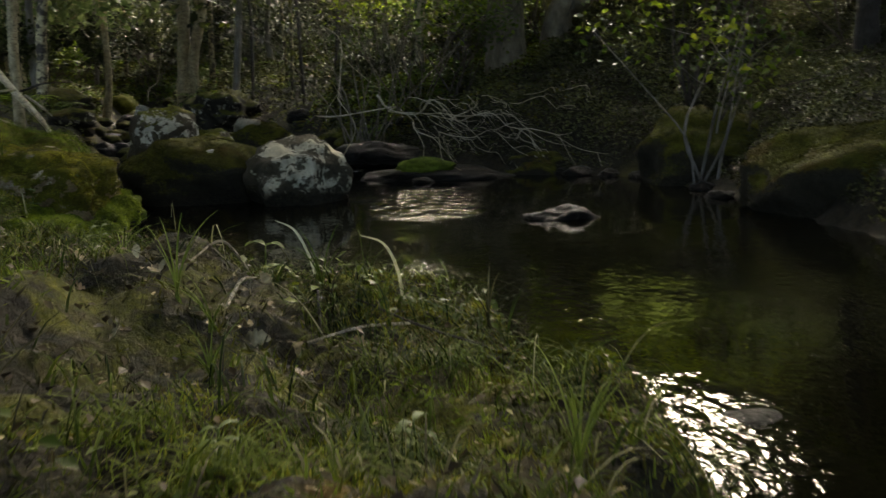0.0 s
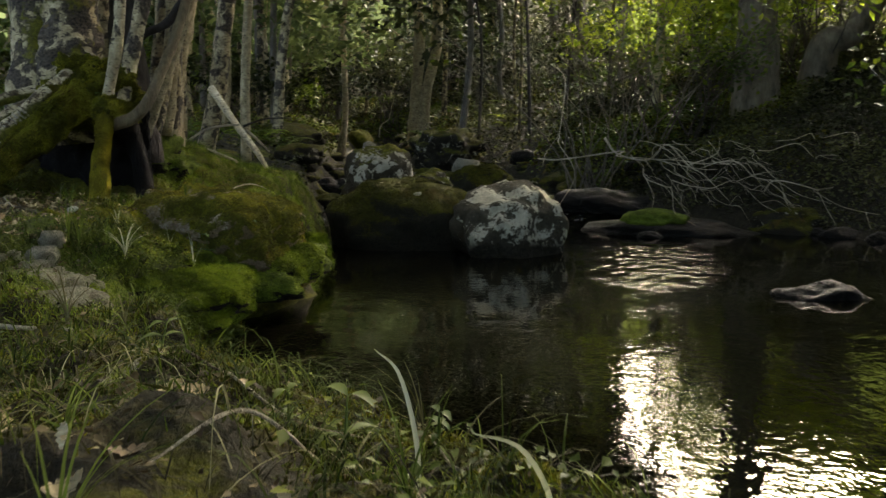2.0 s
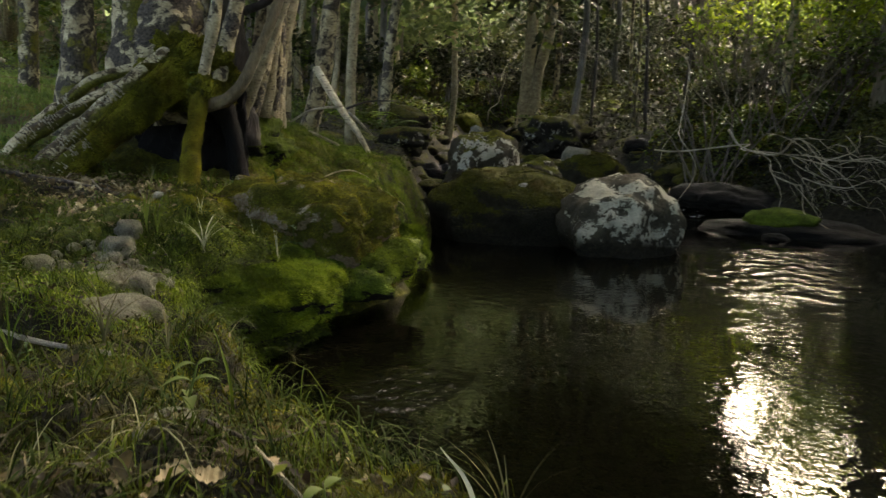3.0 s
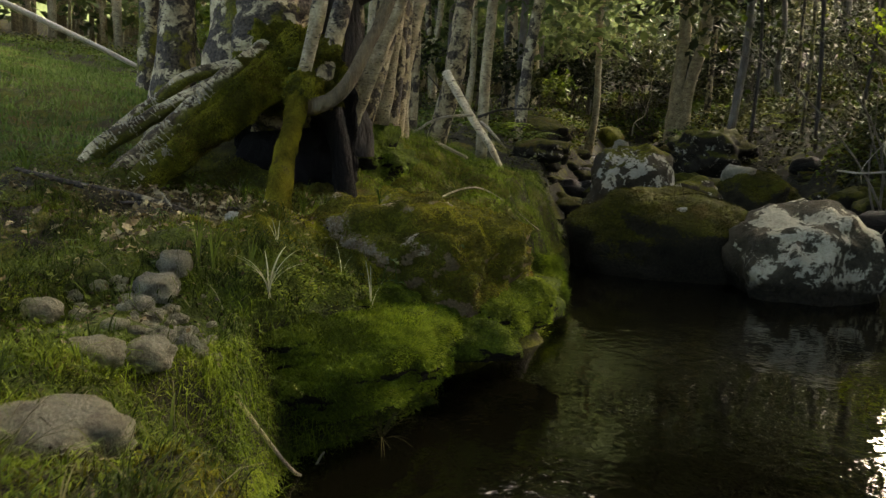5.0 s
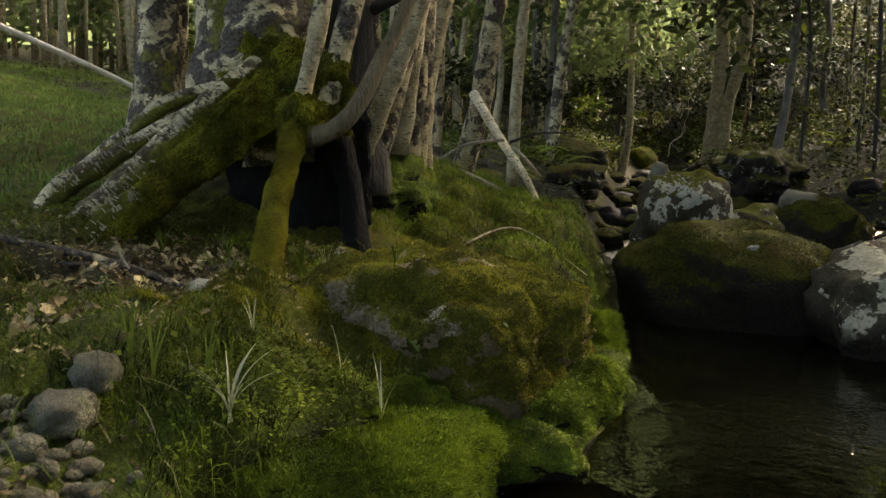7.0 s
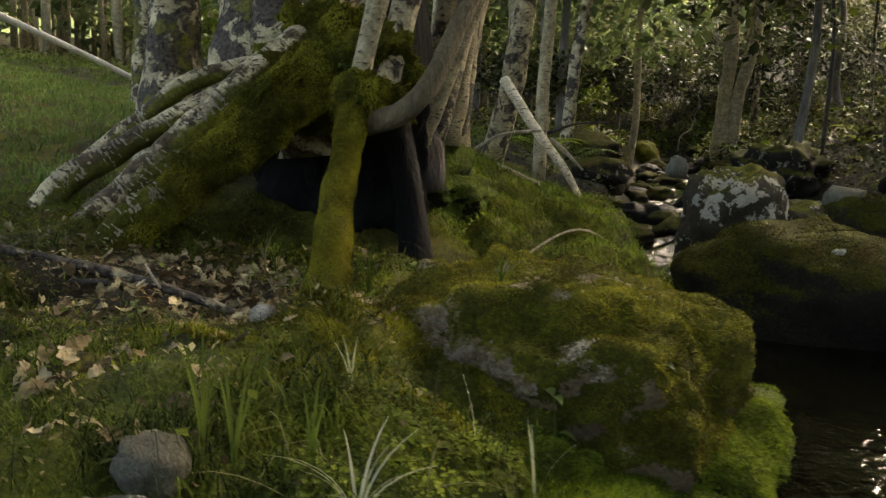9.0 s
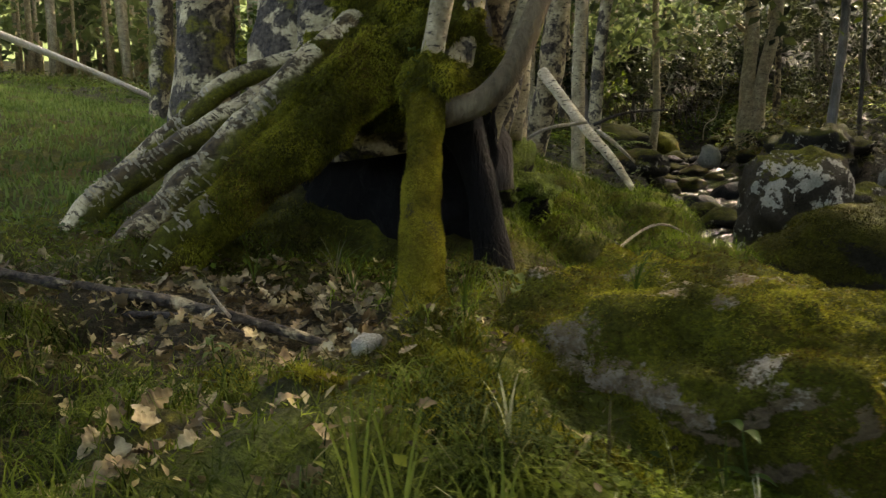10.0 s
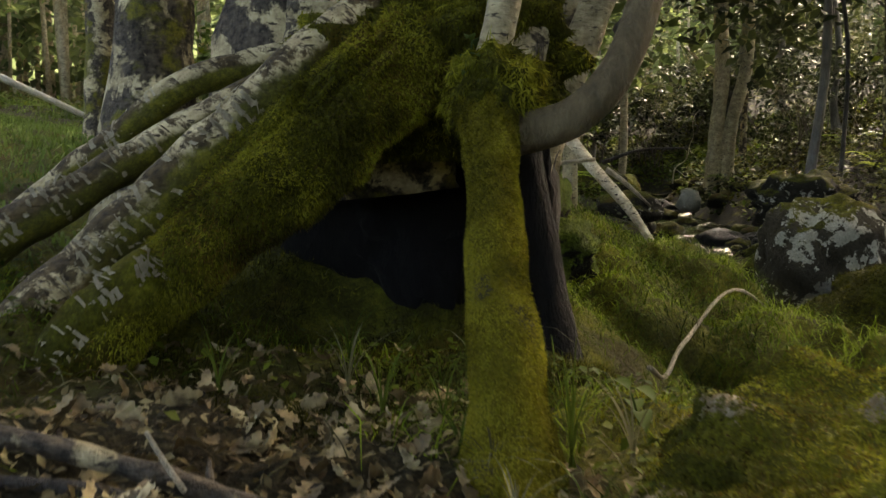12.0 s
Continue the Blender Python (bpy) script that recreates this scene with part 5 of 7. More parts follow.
shrub((-0.3, 12.5), 2.8, 2.0, 11, 200, 0.05, M_LEAF_GREEN, "bare many-stemmed shrub leaning over the stream", M_TWIG_BROWN, 0.010, 2)
shrub((0.2, 12.2), 1.6, 1.2, 9, 900, 0.05, M_LEAF_GREEN, "green bush on the far bank", None, 0.010, 3)
shrub((0.45, 14.0), 2.2, 1.3, 9, 1500, 0.07, M_LEAF_BRIGHT, "bright yellow-green bush behind the dark trunk", None, 0.010, 4)
shrub((1.7, 13.4), 2.2, 1.4, 9, 900, 0.07, M_LEAF_BRIGHT, "bright yellow-green bush behind the dark trunk", None, 0.010, 5)
for i, (x, y) in enumerate([(0.0, 14.2), (1.5, 14.4), (2.7, 14.8), (0.9, 15.6), (-0.9, 15.2), (2.0, 16.4), (3.6, 16.0)]):
    shrub((x, y), 2.0, 1.6, 9, 600, 0.06, M_LEAF_BRIGHT, "bright yellow-green bush behind the dark trunk", None, 0.009, 80 + i)
shrub((2.45, 8.0), 1.8, 1.0, 6, 420, 0.05, M_LEAF_GREEN, "leafy sapling hanging over the water", M_BARK_GREY, 0.011, 6, (-0.1, -0.2), base=0.05)
shrub((2.9, 9.8), 2.2, 1.6, 9, 700, 0.06, M_LEAF_BRIGHT, "bright leaved bush above mossy boulders", None, 0.010, 7)
_r = np.random.default_rng(41)
for i in range(30):
    x, y = _r.uniform(2.9, 8.5), _r.uniform(1.0, 14.5)
    sd, near = edge_distance(np.array([x]), np.array([y]))
    if near[0] or sd[0] < 0.9 or (x < 4.6 and 5.5 < y < 9.3):
        continue
    shrub((x, y), _r.uniform(1.4, 2.6), 1.6, 8, 900, 0.07, M_LEAF_HALF_SHADE if i % 5 else M_LEAF_GREEN, "dense bush of the far bank thicket, shade put into its leaf colour", None, 0.012, 100 + i, group="far bank thicket")
for i in range(34):
    x, y = _r.uniform(-6.5, 3.5), _r.uniform(12.5, 24)
    sd, near = edge_distance(np.array([x]), np.array([y]))
    if near[0] or sd[0] < 1.2:
        continue
    shrub((x, y), _r.uniform(0.8, 2.0), 1.2, 7, 420, 0.06, [M_LEAF_GREEN, M_LEAF_SHADED, M_LEAF_SHADED, M_LEAF_SHADED][i % 4] if x > -0.6 else [M_LEAF_SHADED, M_LEAF_HALF_SHADE][i % 2], "green undergrowth bush on the wooded slope", M_BARK_GREY if i % 2 else None, 0.009, 200 + i, group="slope undergrowth")
for i in range(16):
    x, y = _r.uniform(-12, -5.5), _r.uniform(11, 25)
    sd, near = edge_distance(np.array([x]), np.array([y]))
    if not near[0] or sd[0] < 1.0:
        continue
    shrub((x, y), _r.uniform(0.8, 1.6), 1.2, 7, 420, 0.07, [M_LEAF_GREEN, M_LEAF_SHADED][i % 2], "green undergrowth bush on the wooded slope", None, 0.009, 300 + i, group="slope undergrowth")


def fern(at, length, seed):
    r = np.random.default_rng(seed)
    a = np.array([at[0], at[1], gz(*at)])
    vs, fs, off = [], [], 0
    for i in range(9):
        g = i * 0.7 + r.uniform(-0.2, 0.2)
        d, s = np.array([math.cos(g), math.sin(g), 0]), np.array([-math.sin(g), math.cos(g), 0])
        L = length * r.uniform(0.75, 1.1)
        for j in range(1, 15):
            u = j / 15
            c = a + d * L * u * 0.9 + np.array([0, 0, L * (0.9 * u - 0.75 * u * u)])
            w = L * 0.24 * math.sin(math.pi * min(1, u * 0.85 + 0.12))
            for sg in (-1, 1):
                tip = c + s * sg * w + d * w * 0.35 - np.array([0, 0, 0.15 * w])
                vs += [c - d * 0.022 * L, tip, c + d * 0.03 * L]
                fs.append((off, off + 1, off + 2))
                off += 3
    ob = thing("fern", "green fern with arching fronds on the slope", "fern", "ferns", at=tuple(a))
    part("fronds", mesh_from("fronds", np.array(vs), np.array(fs), M_LEAF_GREEN if seed % 4 else M_LEAF_BRIGHT, smooth=False), ob)


_k = 0
while _k < 60:
    x, y = _r.uniform(-7.5, 2.5), _r.uniform(11.5, 23)
    sd, near = edge_distance(np.array([x]), np.array([y]))
    if not 0.5 < sd[0] < 7:
        continue
    fern((x, y), _r.uniform(0.35, 0.7), 400 + _k)
    _k += 1

_k = 0
while _k < 24:
    x, y = _r.uniform(-15, -3), _r.uniform(23, 36)
    if edge_distance(np.array([x]), np.array([y]))[0][0] < 0.5:
        continue
    shrub((x, y), _r.uniform(1.2, 2.6), 2.0, 8, 700, 0.10, [M_LEAF_HALF_SHADE, M_LEAF_SHADED][_k % 2], "green undergrowth bush at the head of the valley", None, 0.012, 600 + _k, group="valley undergrowth")
    _k += 1

# low cover of the slopes: green herbs up the valley, small dark leaves and moss near the far bank
_x = np.concatenate([_r.uniform(-16, 12, 210000), _r.uniform(2.4, 6.5, 60000), _r.uniform(-1.8, 6.5, 90000)])
_y = np.concatenate([1.0 + 31 * _r.random(210000) ** 0.8, _r.uniform(1.5, 11, 60000), _r.uniform(9.6, 16.5, 90000)])
_sd, _nr = edge_distance(_x, _y)
_ok = (_sd > 0.1) & ((~_nr) | (_y > 10.5))
_x, _y = _x[_ok], _y[_ok]
_c = np.stack([_x, _y, ground(_x, _y) + _r.random(len(_x)) ** 1.8 * (0.10 + 0.16 * step(_y, 10, 16))], 1)
# Offsets by place pick darker leaves where thicket and valley lie in shade.
_shade_tone = waves(_x, _y, 1.3, 77) + 0.7 * waves(_x, _y, 4.5, 78) + _r.normal(0, 0.35, len(_x)) - 2.5 * step(_x, 1.6, 2.6) - 0.5 * step(_y, 14.5, 12.0) * (_x > -2.5) - 0.45 * step(_x, -7.5, -6.0) * step(_x, 0.5, -0.5) * step(_y, 12.0, 14.0)
for _w, _m, _nm, _lb in ((_shade_tone > 0.1, M_LEAF_GREEN, "slope_herbs", "low leafy herbs covering the wooded slope"), (_shade_tone < -0.35, M_LEAF_HALF_SHADE, "thicket_herbs", "low leaves under the far bank thicket, shade put into their dark colour"),
                         ((_shade_tone >= -0.35) & (_shade_tone <= 0.1), M_MOSS_DARK, "slope_moss", "dull moss and low leaves on the wooded slope")):
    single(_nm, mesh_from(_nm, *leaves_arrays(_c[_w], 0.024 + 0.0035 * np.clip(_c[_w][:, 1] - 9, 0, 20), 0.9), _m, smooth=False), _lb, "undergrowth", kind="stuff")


# ---- dead branches and logs ----
def twig_pile(label, starts, seed, mat, category="branch", sag=0.0):
    """Crooked dead branches from a to b, arching by sag, with forked twigs."""
    t = thing("dead_branch", label, category, "dead branches", at=starts[0][0])
    r = np.random.default_rng(seed)
    for a, b, rad in starts:
        a, b = np.array(a, float), np.array(b, float)
        span = np.linalg.norm(b - a)
        us = np.linspace(0, 1, 7)
        m = [a + (b - a) * u + np.array([0, 0, sag * span * 4 * u * (1 - u) * r.uniform(0.3, 1.3)]) + r.normal(0, 0.045, 3) * span * (0 < u < 1) for u in us]
        part("branch", tube("branch", [(*q, 0.55 * rad * (1.3 - 1.0 * u) * r.uniform(0.8, 1.2)) for q, u in zip(m, us)], mat, 26, 6, 0.15, 20), t)
        for _ in range(3):
            k = r.integers(1, 6)
            d = m[k + 1] - m[k - 1]
            d = d / np.linalg.norm(d) + r.normal(0, 0.6, 3)
            e = m[k] + d * span * r.uniform(0.12, 0.32)
            part("twig", tube("twig", [(*m[k], rad * 0.36), (*((m[k] + e) / 2 + r.normal(0, 0.05, 3) * span), rad * 0.26), (*e, rad * 0.1)], mat, 9, 5), t)
    return t


_r2 = np.random.default_rng(91)
_heap = [((-1.5, 10.9, 0.72), (0.45, 10.3, 0.62), 0.015), ((-0.72, 10.5, 0.95), (0.55, 9.9, 0.32), 0.018), ((-0.3, 10.3, 0.62), (0.28, 9.62, 0.0), 0.013), ((0.1, 10.5, 0.7), (1.5, 9.95, 0.3), 0.012), ((0.0, 10.4, 0.5), (1.0, 9.8, 0.22), 0.010), ((0.9, 10.2, 0.4), (2.0, 9.7, 0.2), 0.010)]
for _ in range(24):
    a = (_r2.uniform(-0.5, 0.9), _r2.uniform(10.1, 10.8), _r2.uniform(0.35, 0.95))
    g = _r2.uniform(-1.2, 0.9)
    l = _r2.uniform(0.25, 0.8)
    _heap.append((a, (a[0] + l * math.cos(g), a[1] - l * 0.4, max(0.03, a[2] - l * _r2.uniform(0.1, 1.0))), _r2.uniform(0.004, 0.009)))
twig_pile("tangle of pale dead branches lying into the stream", _heap, 3, M_TWIG, sag=0.08)
twig_pile("thin dead branches caught on the far bank", [((0.9, 11.0, 0.8), (1.6, 10.4, 0.75), 0.010), ((1.1, 11.2, 0.9), (2.0, 10.5, 0.95), 0.010), ((1.3, 10.8, 0.6), (1.4, 10.2, 0.35), 0.010)], 4, M_TWIG)
twig_pile("thin bent twig hanging into the water", [((-1.05, 8.6, 1.6), (-0.85, 8.0, 0.0), 0.008)], 6, M_TWIG)
twig_pile("dry crooked branches standing over the far bank", [((2.7, 8.4, 0.6), (4.0, 8.0, 1.7), 0.016), ((3.3, 8.5, 0.9), (4.6, 8.0, 1.5), 0.014), ((2.9, 8.2, 0.5), (2.9, 8.1, 1.9), 0.012)], 7, M_TWIG_DARK)
twig_pile("bent pale twig leaning at the far birch", [((-6.1, 18.6, 1.0), (-5.75, 18.8, 2.2), 0.018)], 8, M_TWIG)

stick = thing("fallen_branch", "white barkless birch branch leaning on the grassy bank", "branch", at=(-3.7, 8.7, 0.55))
part("limb", tube("limb", [(-3.76, 8.66, 0.58, 0.016), (-3.97, 8.76, 0.84, 0.028), (-4.25, 8.9, 1.1, 0.036), (-4.64, 9.1, 1.5, 0.042)], M_WHITE_BARK, 30, 12, 0.08, 12), stick)
part("side_branch", tube("side_branch", [(-4.12, 8.83, 1.06, 0.016), (-4.0, 8.8, 0.98, 0.014), (-3.85, 8.78, 0.85, 0.006)], M_TWIG, 8, 6), stick)
part("side_branch", tube("side_branch", [(-4.2, 8.84, 1.12, 0.014), (-4.4, 8.6, 1.08, 0.013), (-4.6, 8.5, 0.95, 0.010)], M_TWIG, 8, 6), stick)
part("side_branch", tube("side_branch", [(-4.15, 8.83, 1.1, 0.014), (-3.95, 8.9, 1.17, 0.010), (-3.7, 9.0, 1.18, 0.008)], M_BARK_DARK, 8, 6), stick)
single("fallen_branch", tube("fallen_branch", [(-4.55, 8.5, 0.92, 0.016), (-4.3, 8.45, 0.86, 0.018), (-4.0, 8.4, 0.76, 0.014)], M_TWIG, 10, 8, 0.15), "short grey stick lying in the grass", "branch")
single("fallen_log", tube("fallen_log", [(-10.7, 10.7, 1.75, 0.032), (-11.0, 10.1, 2.05, 0.038), (-11.35, 9.25, 2.42, 0.042), (-12.0, 7.6, 3.1, 0.045)], M_BLEACHED, 24, 12, 0.06, 5), "pale fallen birch log slanting over the meadow", "log")


def lying(label, pts, rad, mat, seed=0, category="twig"):
    rows = [(x, y, gz(x, y) + lift, rad * w) for (x, y, lift, w) in pts]
    if rad < 0.01:
        return single("twig", tube("twig", rows, mat, 6 * len(pts), 8, 0.18, 25, seed), label, category)
    t = thing("fallen_branch", label, category, at=rows[0][:3])
    part("limb", tube("limb", rows, mat, 9 * len(pts), 10, 0.3, 22, seed), t)
    r = np.random.default_rng(seed)
    for k in range(1, len(rows) - 1):
        a = np.array(rows[k][:3])
        d = np.array([*r.normal(0, 1, 2), 0.5])
        d /= np.linalg.norm(d)
        part("stub", tube("stub", [(*a, rad * 0.5), (*(a + d * rad * 1.8), rad * 0.4), (*(a + d * rad * r.uniform(2.5, 5)), rad * 0.15)], mat, 6, 6, 0.2, 30), t)
    return t


lying("dark rotten branch with pale lichen lying among leaves", [(-3.95, 4.40, 0.02, 0.8), (-3.72, 4.52, 0.03, 1), (-3.46, 4.63, 0.03, 1.1), (-3.28, 4.69, 0.03, 1.1), (-3.10, 4.74, 0.02, 0.8)], 0.0125, M_ROTTEN, 1, "branch")
lying("dark rotten branch lying among leaves", [(-3.50, 4.55, 0.0, 0.8), (-3.34, 4.60, 0.01, 1.1), (-3.2, 4.64, 0.0, 0.8)], 0.009, M_BARK_DARK, 2, "branch")
lying("pale thin stick lying on moss", [(-3.03, 5.7, 0.07, 1), (-3.07, 6.0, 0.10, 1), (-3.09, 6.3, 0.11, 1), (-3.05, 6.9, 0.10, 0.8), (-2.88, 7.44, 0.12, 0.4)], 0.006, M_TWIG, 3)
lying("pale thin stick at the bank edge", [(-2.02, 3.72, 0.02, 1), (-2.0, 3.95, 0.04, 0.9), (-2.03, 4.1, 0.06, 0.5)], 0.006, M_TWIG, 4)
lying("short bleached stick on leaves", [(-3.37, 4.68, 0.06, 0.7), (-3.325, 4.665, 0.04, 1), (-3.28, 4.65, 0.02, 0.9)], 0.004, M_TWIG, 5)
lying("pale thin stick on the grassy bank", [(-1.9, 2.7, 0.03, 1), (-1.6, 2.65, 0.03, 1), (-1.3, 2.6, 0.02, 0.6)], 0.007, M_TWIG, 6)
for i in range(14):
    x, y = rng.uniform(-1.3, 0.1), rng.uniform(0.8, 2.4)
    a, l = rng.uniform(0, 6.28), rng.uniform(0.05, 0.16)
    lying("thin dry twig on the forest floor", [(x - l * math.cos(a), y - l * math.sin(a), 0.015, 1), (x, y, 0.03, 0.9), (x + l * math.cos(a), y + l * math.sin(a), 0.02, 0.5)], 0.003, M_TWIG_DARK if i % 2 else M_TWIG, i)


# ---- grass, herbs and fallen leaves ----
def scatter(n, x0, x1, y0, y1, seed, keep):
    r = np.random.default_rng(seed)
    x, y = r.uniform(x0, x1, n), r.uniform(y0, y1, n)
    sd, near = edge_distance(x, y)
    ok = keep(x, y, sd, near, r)
    return x[ok], y[ok]


def on_ground(x, y, lift=0.0):
    return np.stack([x, y, ground(x, y) + lift], 1)


def fuzz(ob, count, length, width, mat, label, seed, facing=-0.2, hang=0.3):
    """Short moss shoots over what faces upwards of a thing."""
    bpy.context.view_layer.update()
    me, r = ob.data, np.random.default_rng(seed)
    v = np.empty(len(me.vertices) * 3)
    me.vertices.foreach_get("co", v)
    mw = np.array(ob.matrix_world)
    v = v.reshape(-1, 3) @ mw[:3, :3].T + mw[:3, 3]
    me.calc_loop_triangles()
    t = np.empty(len(me.loop_triangles) * 3, np.int32)
    me.loop_triangles.foreach_get("vertices", t)
    t = t.reshape(-1, 3)
    nn = np.cross(v[t[:, 1]] - v[t[:, 0]], v[t[:, 2]] - v[t[:, 0]])
    area = np.linalg.norm(nn, axis=1) + 1e-12
    up = nn[:, 2] / area
    centre = v[t].mean(1)
    w = area * (up > facing) * (centre[:, 2] > ground(centre[:, 0], centre[:, 1]) - 0.02) * (centre[:, 2] > 0.03)
    i = r.choice(len(t), count, p=w / w.sum())
    a, b = r.random(count), r.random(count)
    flip = a + b > 1
    a, b = np.where(flip, 1 - a, a), np.where(flip, 1 - b, b)
    p = v[t[i, 0]] + a[:, None] * (v[t[i, 1]] - v[t[i, 0]]) + b[:, None] * (v[t[i, 2]] - v[t[i, 0]])
    keep = waves(p[:, 0] + p[:, 2], p[:, 1], 9, seed) + r.normal(0, 0.4, count) > (-0.35 if mat != M_RUST else 0.35)
    if ob == bank_rock:
        for sx, sy, sz, size in BARE_SPOTS:
            keep &= np.linalg.norm(p - np.array([sx, sy, sz]), axis=1) > size * r.uniform(0.1, 1.25, count)
    p = p[keep] + (nn[i] / area[i][:, None])[keep] * 0.001
    d = (nn[i] / area[i][:, None])[keep]
    n = len(p)
    tip = d * r.uniform(0.3, 1.0, n)[:, None] + r.normal(0, 0.55, (n, 3)) - np.array([0, 0, 1]) * (hang * r.uniform(0.3, 1.2, n))[:, None]
    tip *= (length * r.uniform(0.4, 1.3, n) / (np.linalg.norm(tip, axis=1) + 1e-6))[:, None]
    side = np.cross(tip, r.normal(0, 1, (n, 3)))
    side *= (0.5 * width * r.uniform(0.7, 1.4, n) / (np.linalg.norm(side, axis=1) + 1e-9))[:, None]
    vs = np.stack([p - side, p + side, p + tip], 1).reshape(-1, 3)
    single("moss", mesh_from("moss", vs, np.arange(3 * n).reshape(-1, 3), mat, smooth=False), label, "moss", kind="stuff")


def carpet(name, x, y, length, width, mat, label, category, seed, lift=0.0):
    """Short moss shoots pointing every way over the ground."""
    r = np.random.default_rng(seed)
    n = len(x)
    p = on_ground(x, y, lift)
    tip = np.array([0, 0, 0.6]) + r.normal(0, 0.6, (n, 3))
    tip[:, 2] = abs(tip[:, 2])
    tip *= (length * r.uniform(0.4, 1.4, n) / np.linalg.norm(tip, axis=1))[:, None]
    side = np.cross(tip, r.normal(0, 1, (n, 3)))
    side *= (0.5 * width * r.uniform(0.7, 1.4, n) / (np.linalg.norm(side, axis=1) + 1e-9))[:, None]
    vs = np.stack([p - side, p + side, p + tip], 1).reshape(-1, 3)
    return single(name, mesh_from(name, vs, np.arange(3 * n).reshape(-1, 3), mat, smooth=False), label, category, kind="stuff")


M_RUST = mat_leaf("rusty_moss", (0.03, 0.02, 0.004), (0.085, 0.055, 0.010), (0.17, 0.12, 0.02), rough=0.9, share=0.2, scale=6)
M_LEAF_OLD = mat_leaf("rotting_leaves", (0.016, 0.011, 0.005), (0.045, 0.032, 0.014), (0.11, 0.085, 0.04), rough=0.6, share=0.1, scale=9)


def pebble_zone(x, y):
    """1 among the pebbles of the bank and in the dark hollow below the bank rock."""
    return 1.5 * np.exp(-((x + 2.46) / 0.15) ** 2 - ((y - 4.74) / 0.08) ** 2) + np.exp(-((x + 2.32) / 0.26) ** 2 - ((y - 3.62) / 0.34) ** 2)


def litter_zone(x, y):
    """1 where old leaves and bare soil lie before the birch."""
    return np.exp(-((x + 3.3) / 0.48) ** 2 - ((y - 4.74) / 0.38) ** 2) + 0.8 * np.exp(-((x + 0.75) / 0.3) ** 2 - ((y - 2.0) / 0.3) ** 2)


# moss and short turf of the near bank
x, y = scatter(270000, -4.6, 0.75, 0.3, 5.9, 1, lambda x, y, sd, nr, r: nr & (sd > -0.04) & (sd < 3.2) & (waves(x, y, 3.0, 40) + 0.5 * waves(x, y, 9, 44) + r.normal(0, 0.5, len(x)) > 0.2 + 0.75 * step(y, 3.2, 2.7) * step(sd, 0.3, 0.55) - 0.5 * step(y, 3.2, 2.7) * step(sd, 0.4, 0.2) + 2.2 * litter_zone(x, y) + 1.6 * pebble_zone(x, y)))
carpet("moss", x, y, 0.018, 0.0035, M_MOSS_TIP, "yellow-green moss on the stream bank", "moss", 1)
x, y = scatter(240000, -4.6, 0.75, 0.3, 6.2, 21, lambda x, y, sd, nr, r: nr & (sd > -0.04) & (sd < 2.6) & (waves(x, y, 2.4, 45) + 0.5 * waves(x, y, 8, 46) + r.normal(0, 0.35, len(x)) > 0.25 + 0.6 * step(y, 2.9, 2.4) * step(sd, 0.3, 0.55) + 2.2 * litter_zone(x, y) + 1.8 * pebble_zone(x, y) - 0.9 * np.exp(-((x + 2.25) / 0.7) ** 2 - ((y - 4.1) / 1.0) ** 2)))
carpet("moss", x, y, 0.022, 0.003, M_GREEN_TIP, "bright green moss and short turf on the bank", "moss", 2)
x, y = scatter(40000, -2.7, -1.5, 2.6, 3.6, 29, lambda x, y, sd, nr, r: nr & (sd > -0.04) & (waves(x, y, 7, 66) + r.normal(0, 0.4, len(x)) > -0.2 + 0.9 * pebble_zone(x, y)))
carpet("moss", x, y, 0.024, 0.003, M_GREEN_TIP, "green moss and short grass round the pebbles", "moss", 4)
x, y = scatter(110000, -2.2, 0.6, 0.3, 3.2, 31, lambda x, y, sd, nr, r: nr & (sd > 0.15) & (waves(x, y, 4, 67) + 0.6 * waves(x, y, 12, 68) + r.normal(0, 0.4, len(x)) > -0.1))
carpet("moss", x, y, 0.02, 0.0035, M_MOSS_DARK, "dull dark moss among old leaves on the near bank", "moss", 5)
x, y = scatter(130000, -1.9, 0.75, 0.3, 3.1, 32, lambda x, y, sd, nr, r: nr & (sd > -0.03) & (waves(x, y, 5, 69) + 0.6 * waves(x, y, 14, 70) + r.normal(0, 0.3, len(x)) > 0.1 + 0.9 * step(sd, 0.3, 0.7)))
carpet("moss", x, y, 0.02, 0.0033, M_MOSS_TIP, "yellow-green moss on the mound along the water", "moss", 6)
x, y = scatter(90000, -2.2, 0.6, 0.3, 3.2, 33, lambda x, y, sd, nr, r: nr & (sd > 0.1) & (waves(x, y, 6, 71) + 0.6 * waves(x, y, 15, 72) + r.normal(0, 0.3, len(x)) > 0.35))
carpet("moss", x, y, 0.022, 0.0032, M_GREEN_TIP, "green moss patches among old leaves on the near bank", "moss", 7)
# old matted grass of the near bank
x, y = scatter(11000, -1.9, 0.7, 0.4, 3.3, 24, lambda x, y, sd, nr, r: nr & (sd > -0.02) & (waves(x, y, 5, 47) + r.normal(0, 0.5, len(x)) > -0.15))
b = on_ground(x, y, 0.0)
n = len(b)
single("dry_grass", mesh_from("dry_grass", *blades_arrays(b, rng.uniform(0.04, 0.16, n), rng.uniform(0.0012, 0.0032, n), rng.uniform(0.2, 1.1, n), 4, None, rng.uniform(0.7, 1.5, n)), M_THATCH), "matted dull old grass of the bank", "grass", kind="stuff")
x, y = scatter(10500, -1.9, 0.7, 0.4, 3.3, 25, lambda x, y, sd, nr, r: nr & (sd > -0.02) & (waves(x, y, 6, 48) + r.normal(0, 0.4, len(x)) > 0.1))
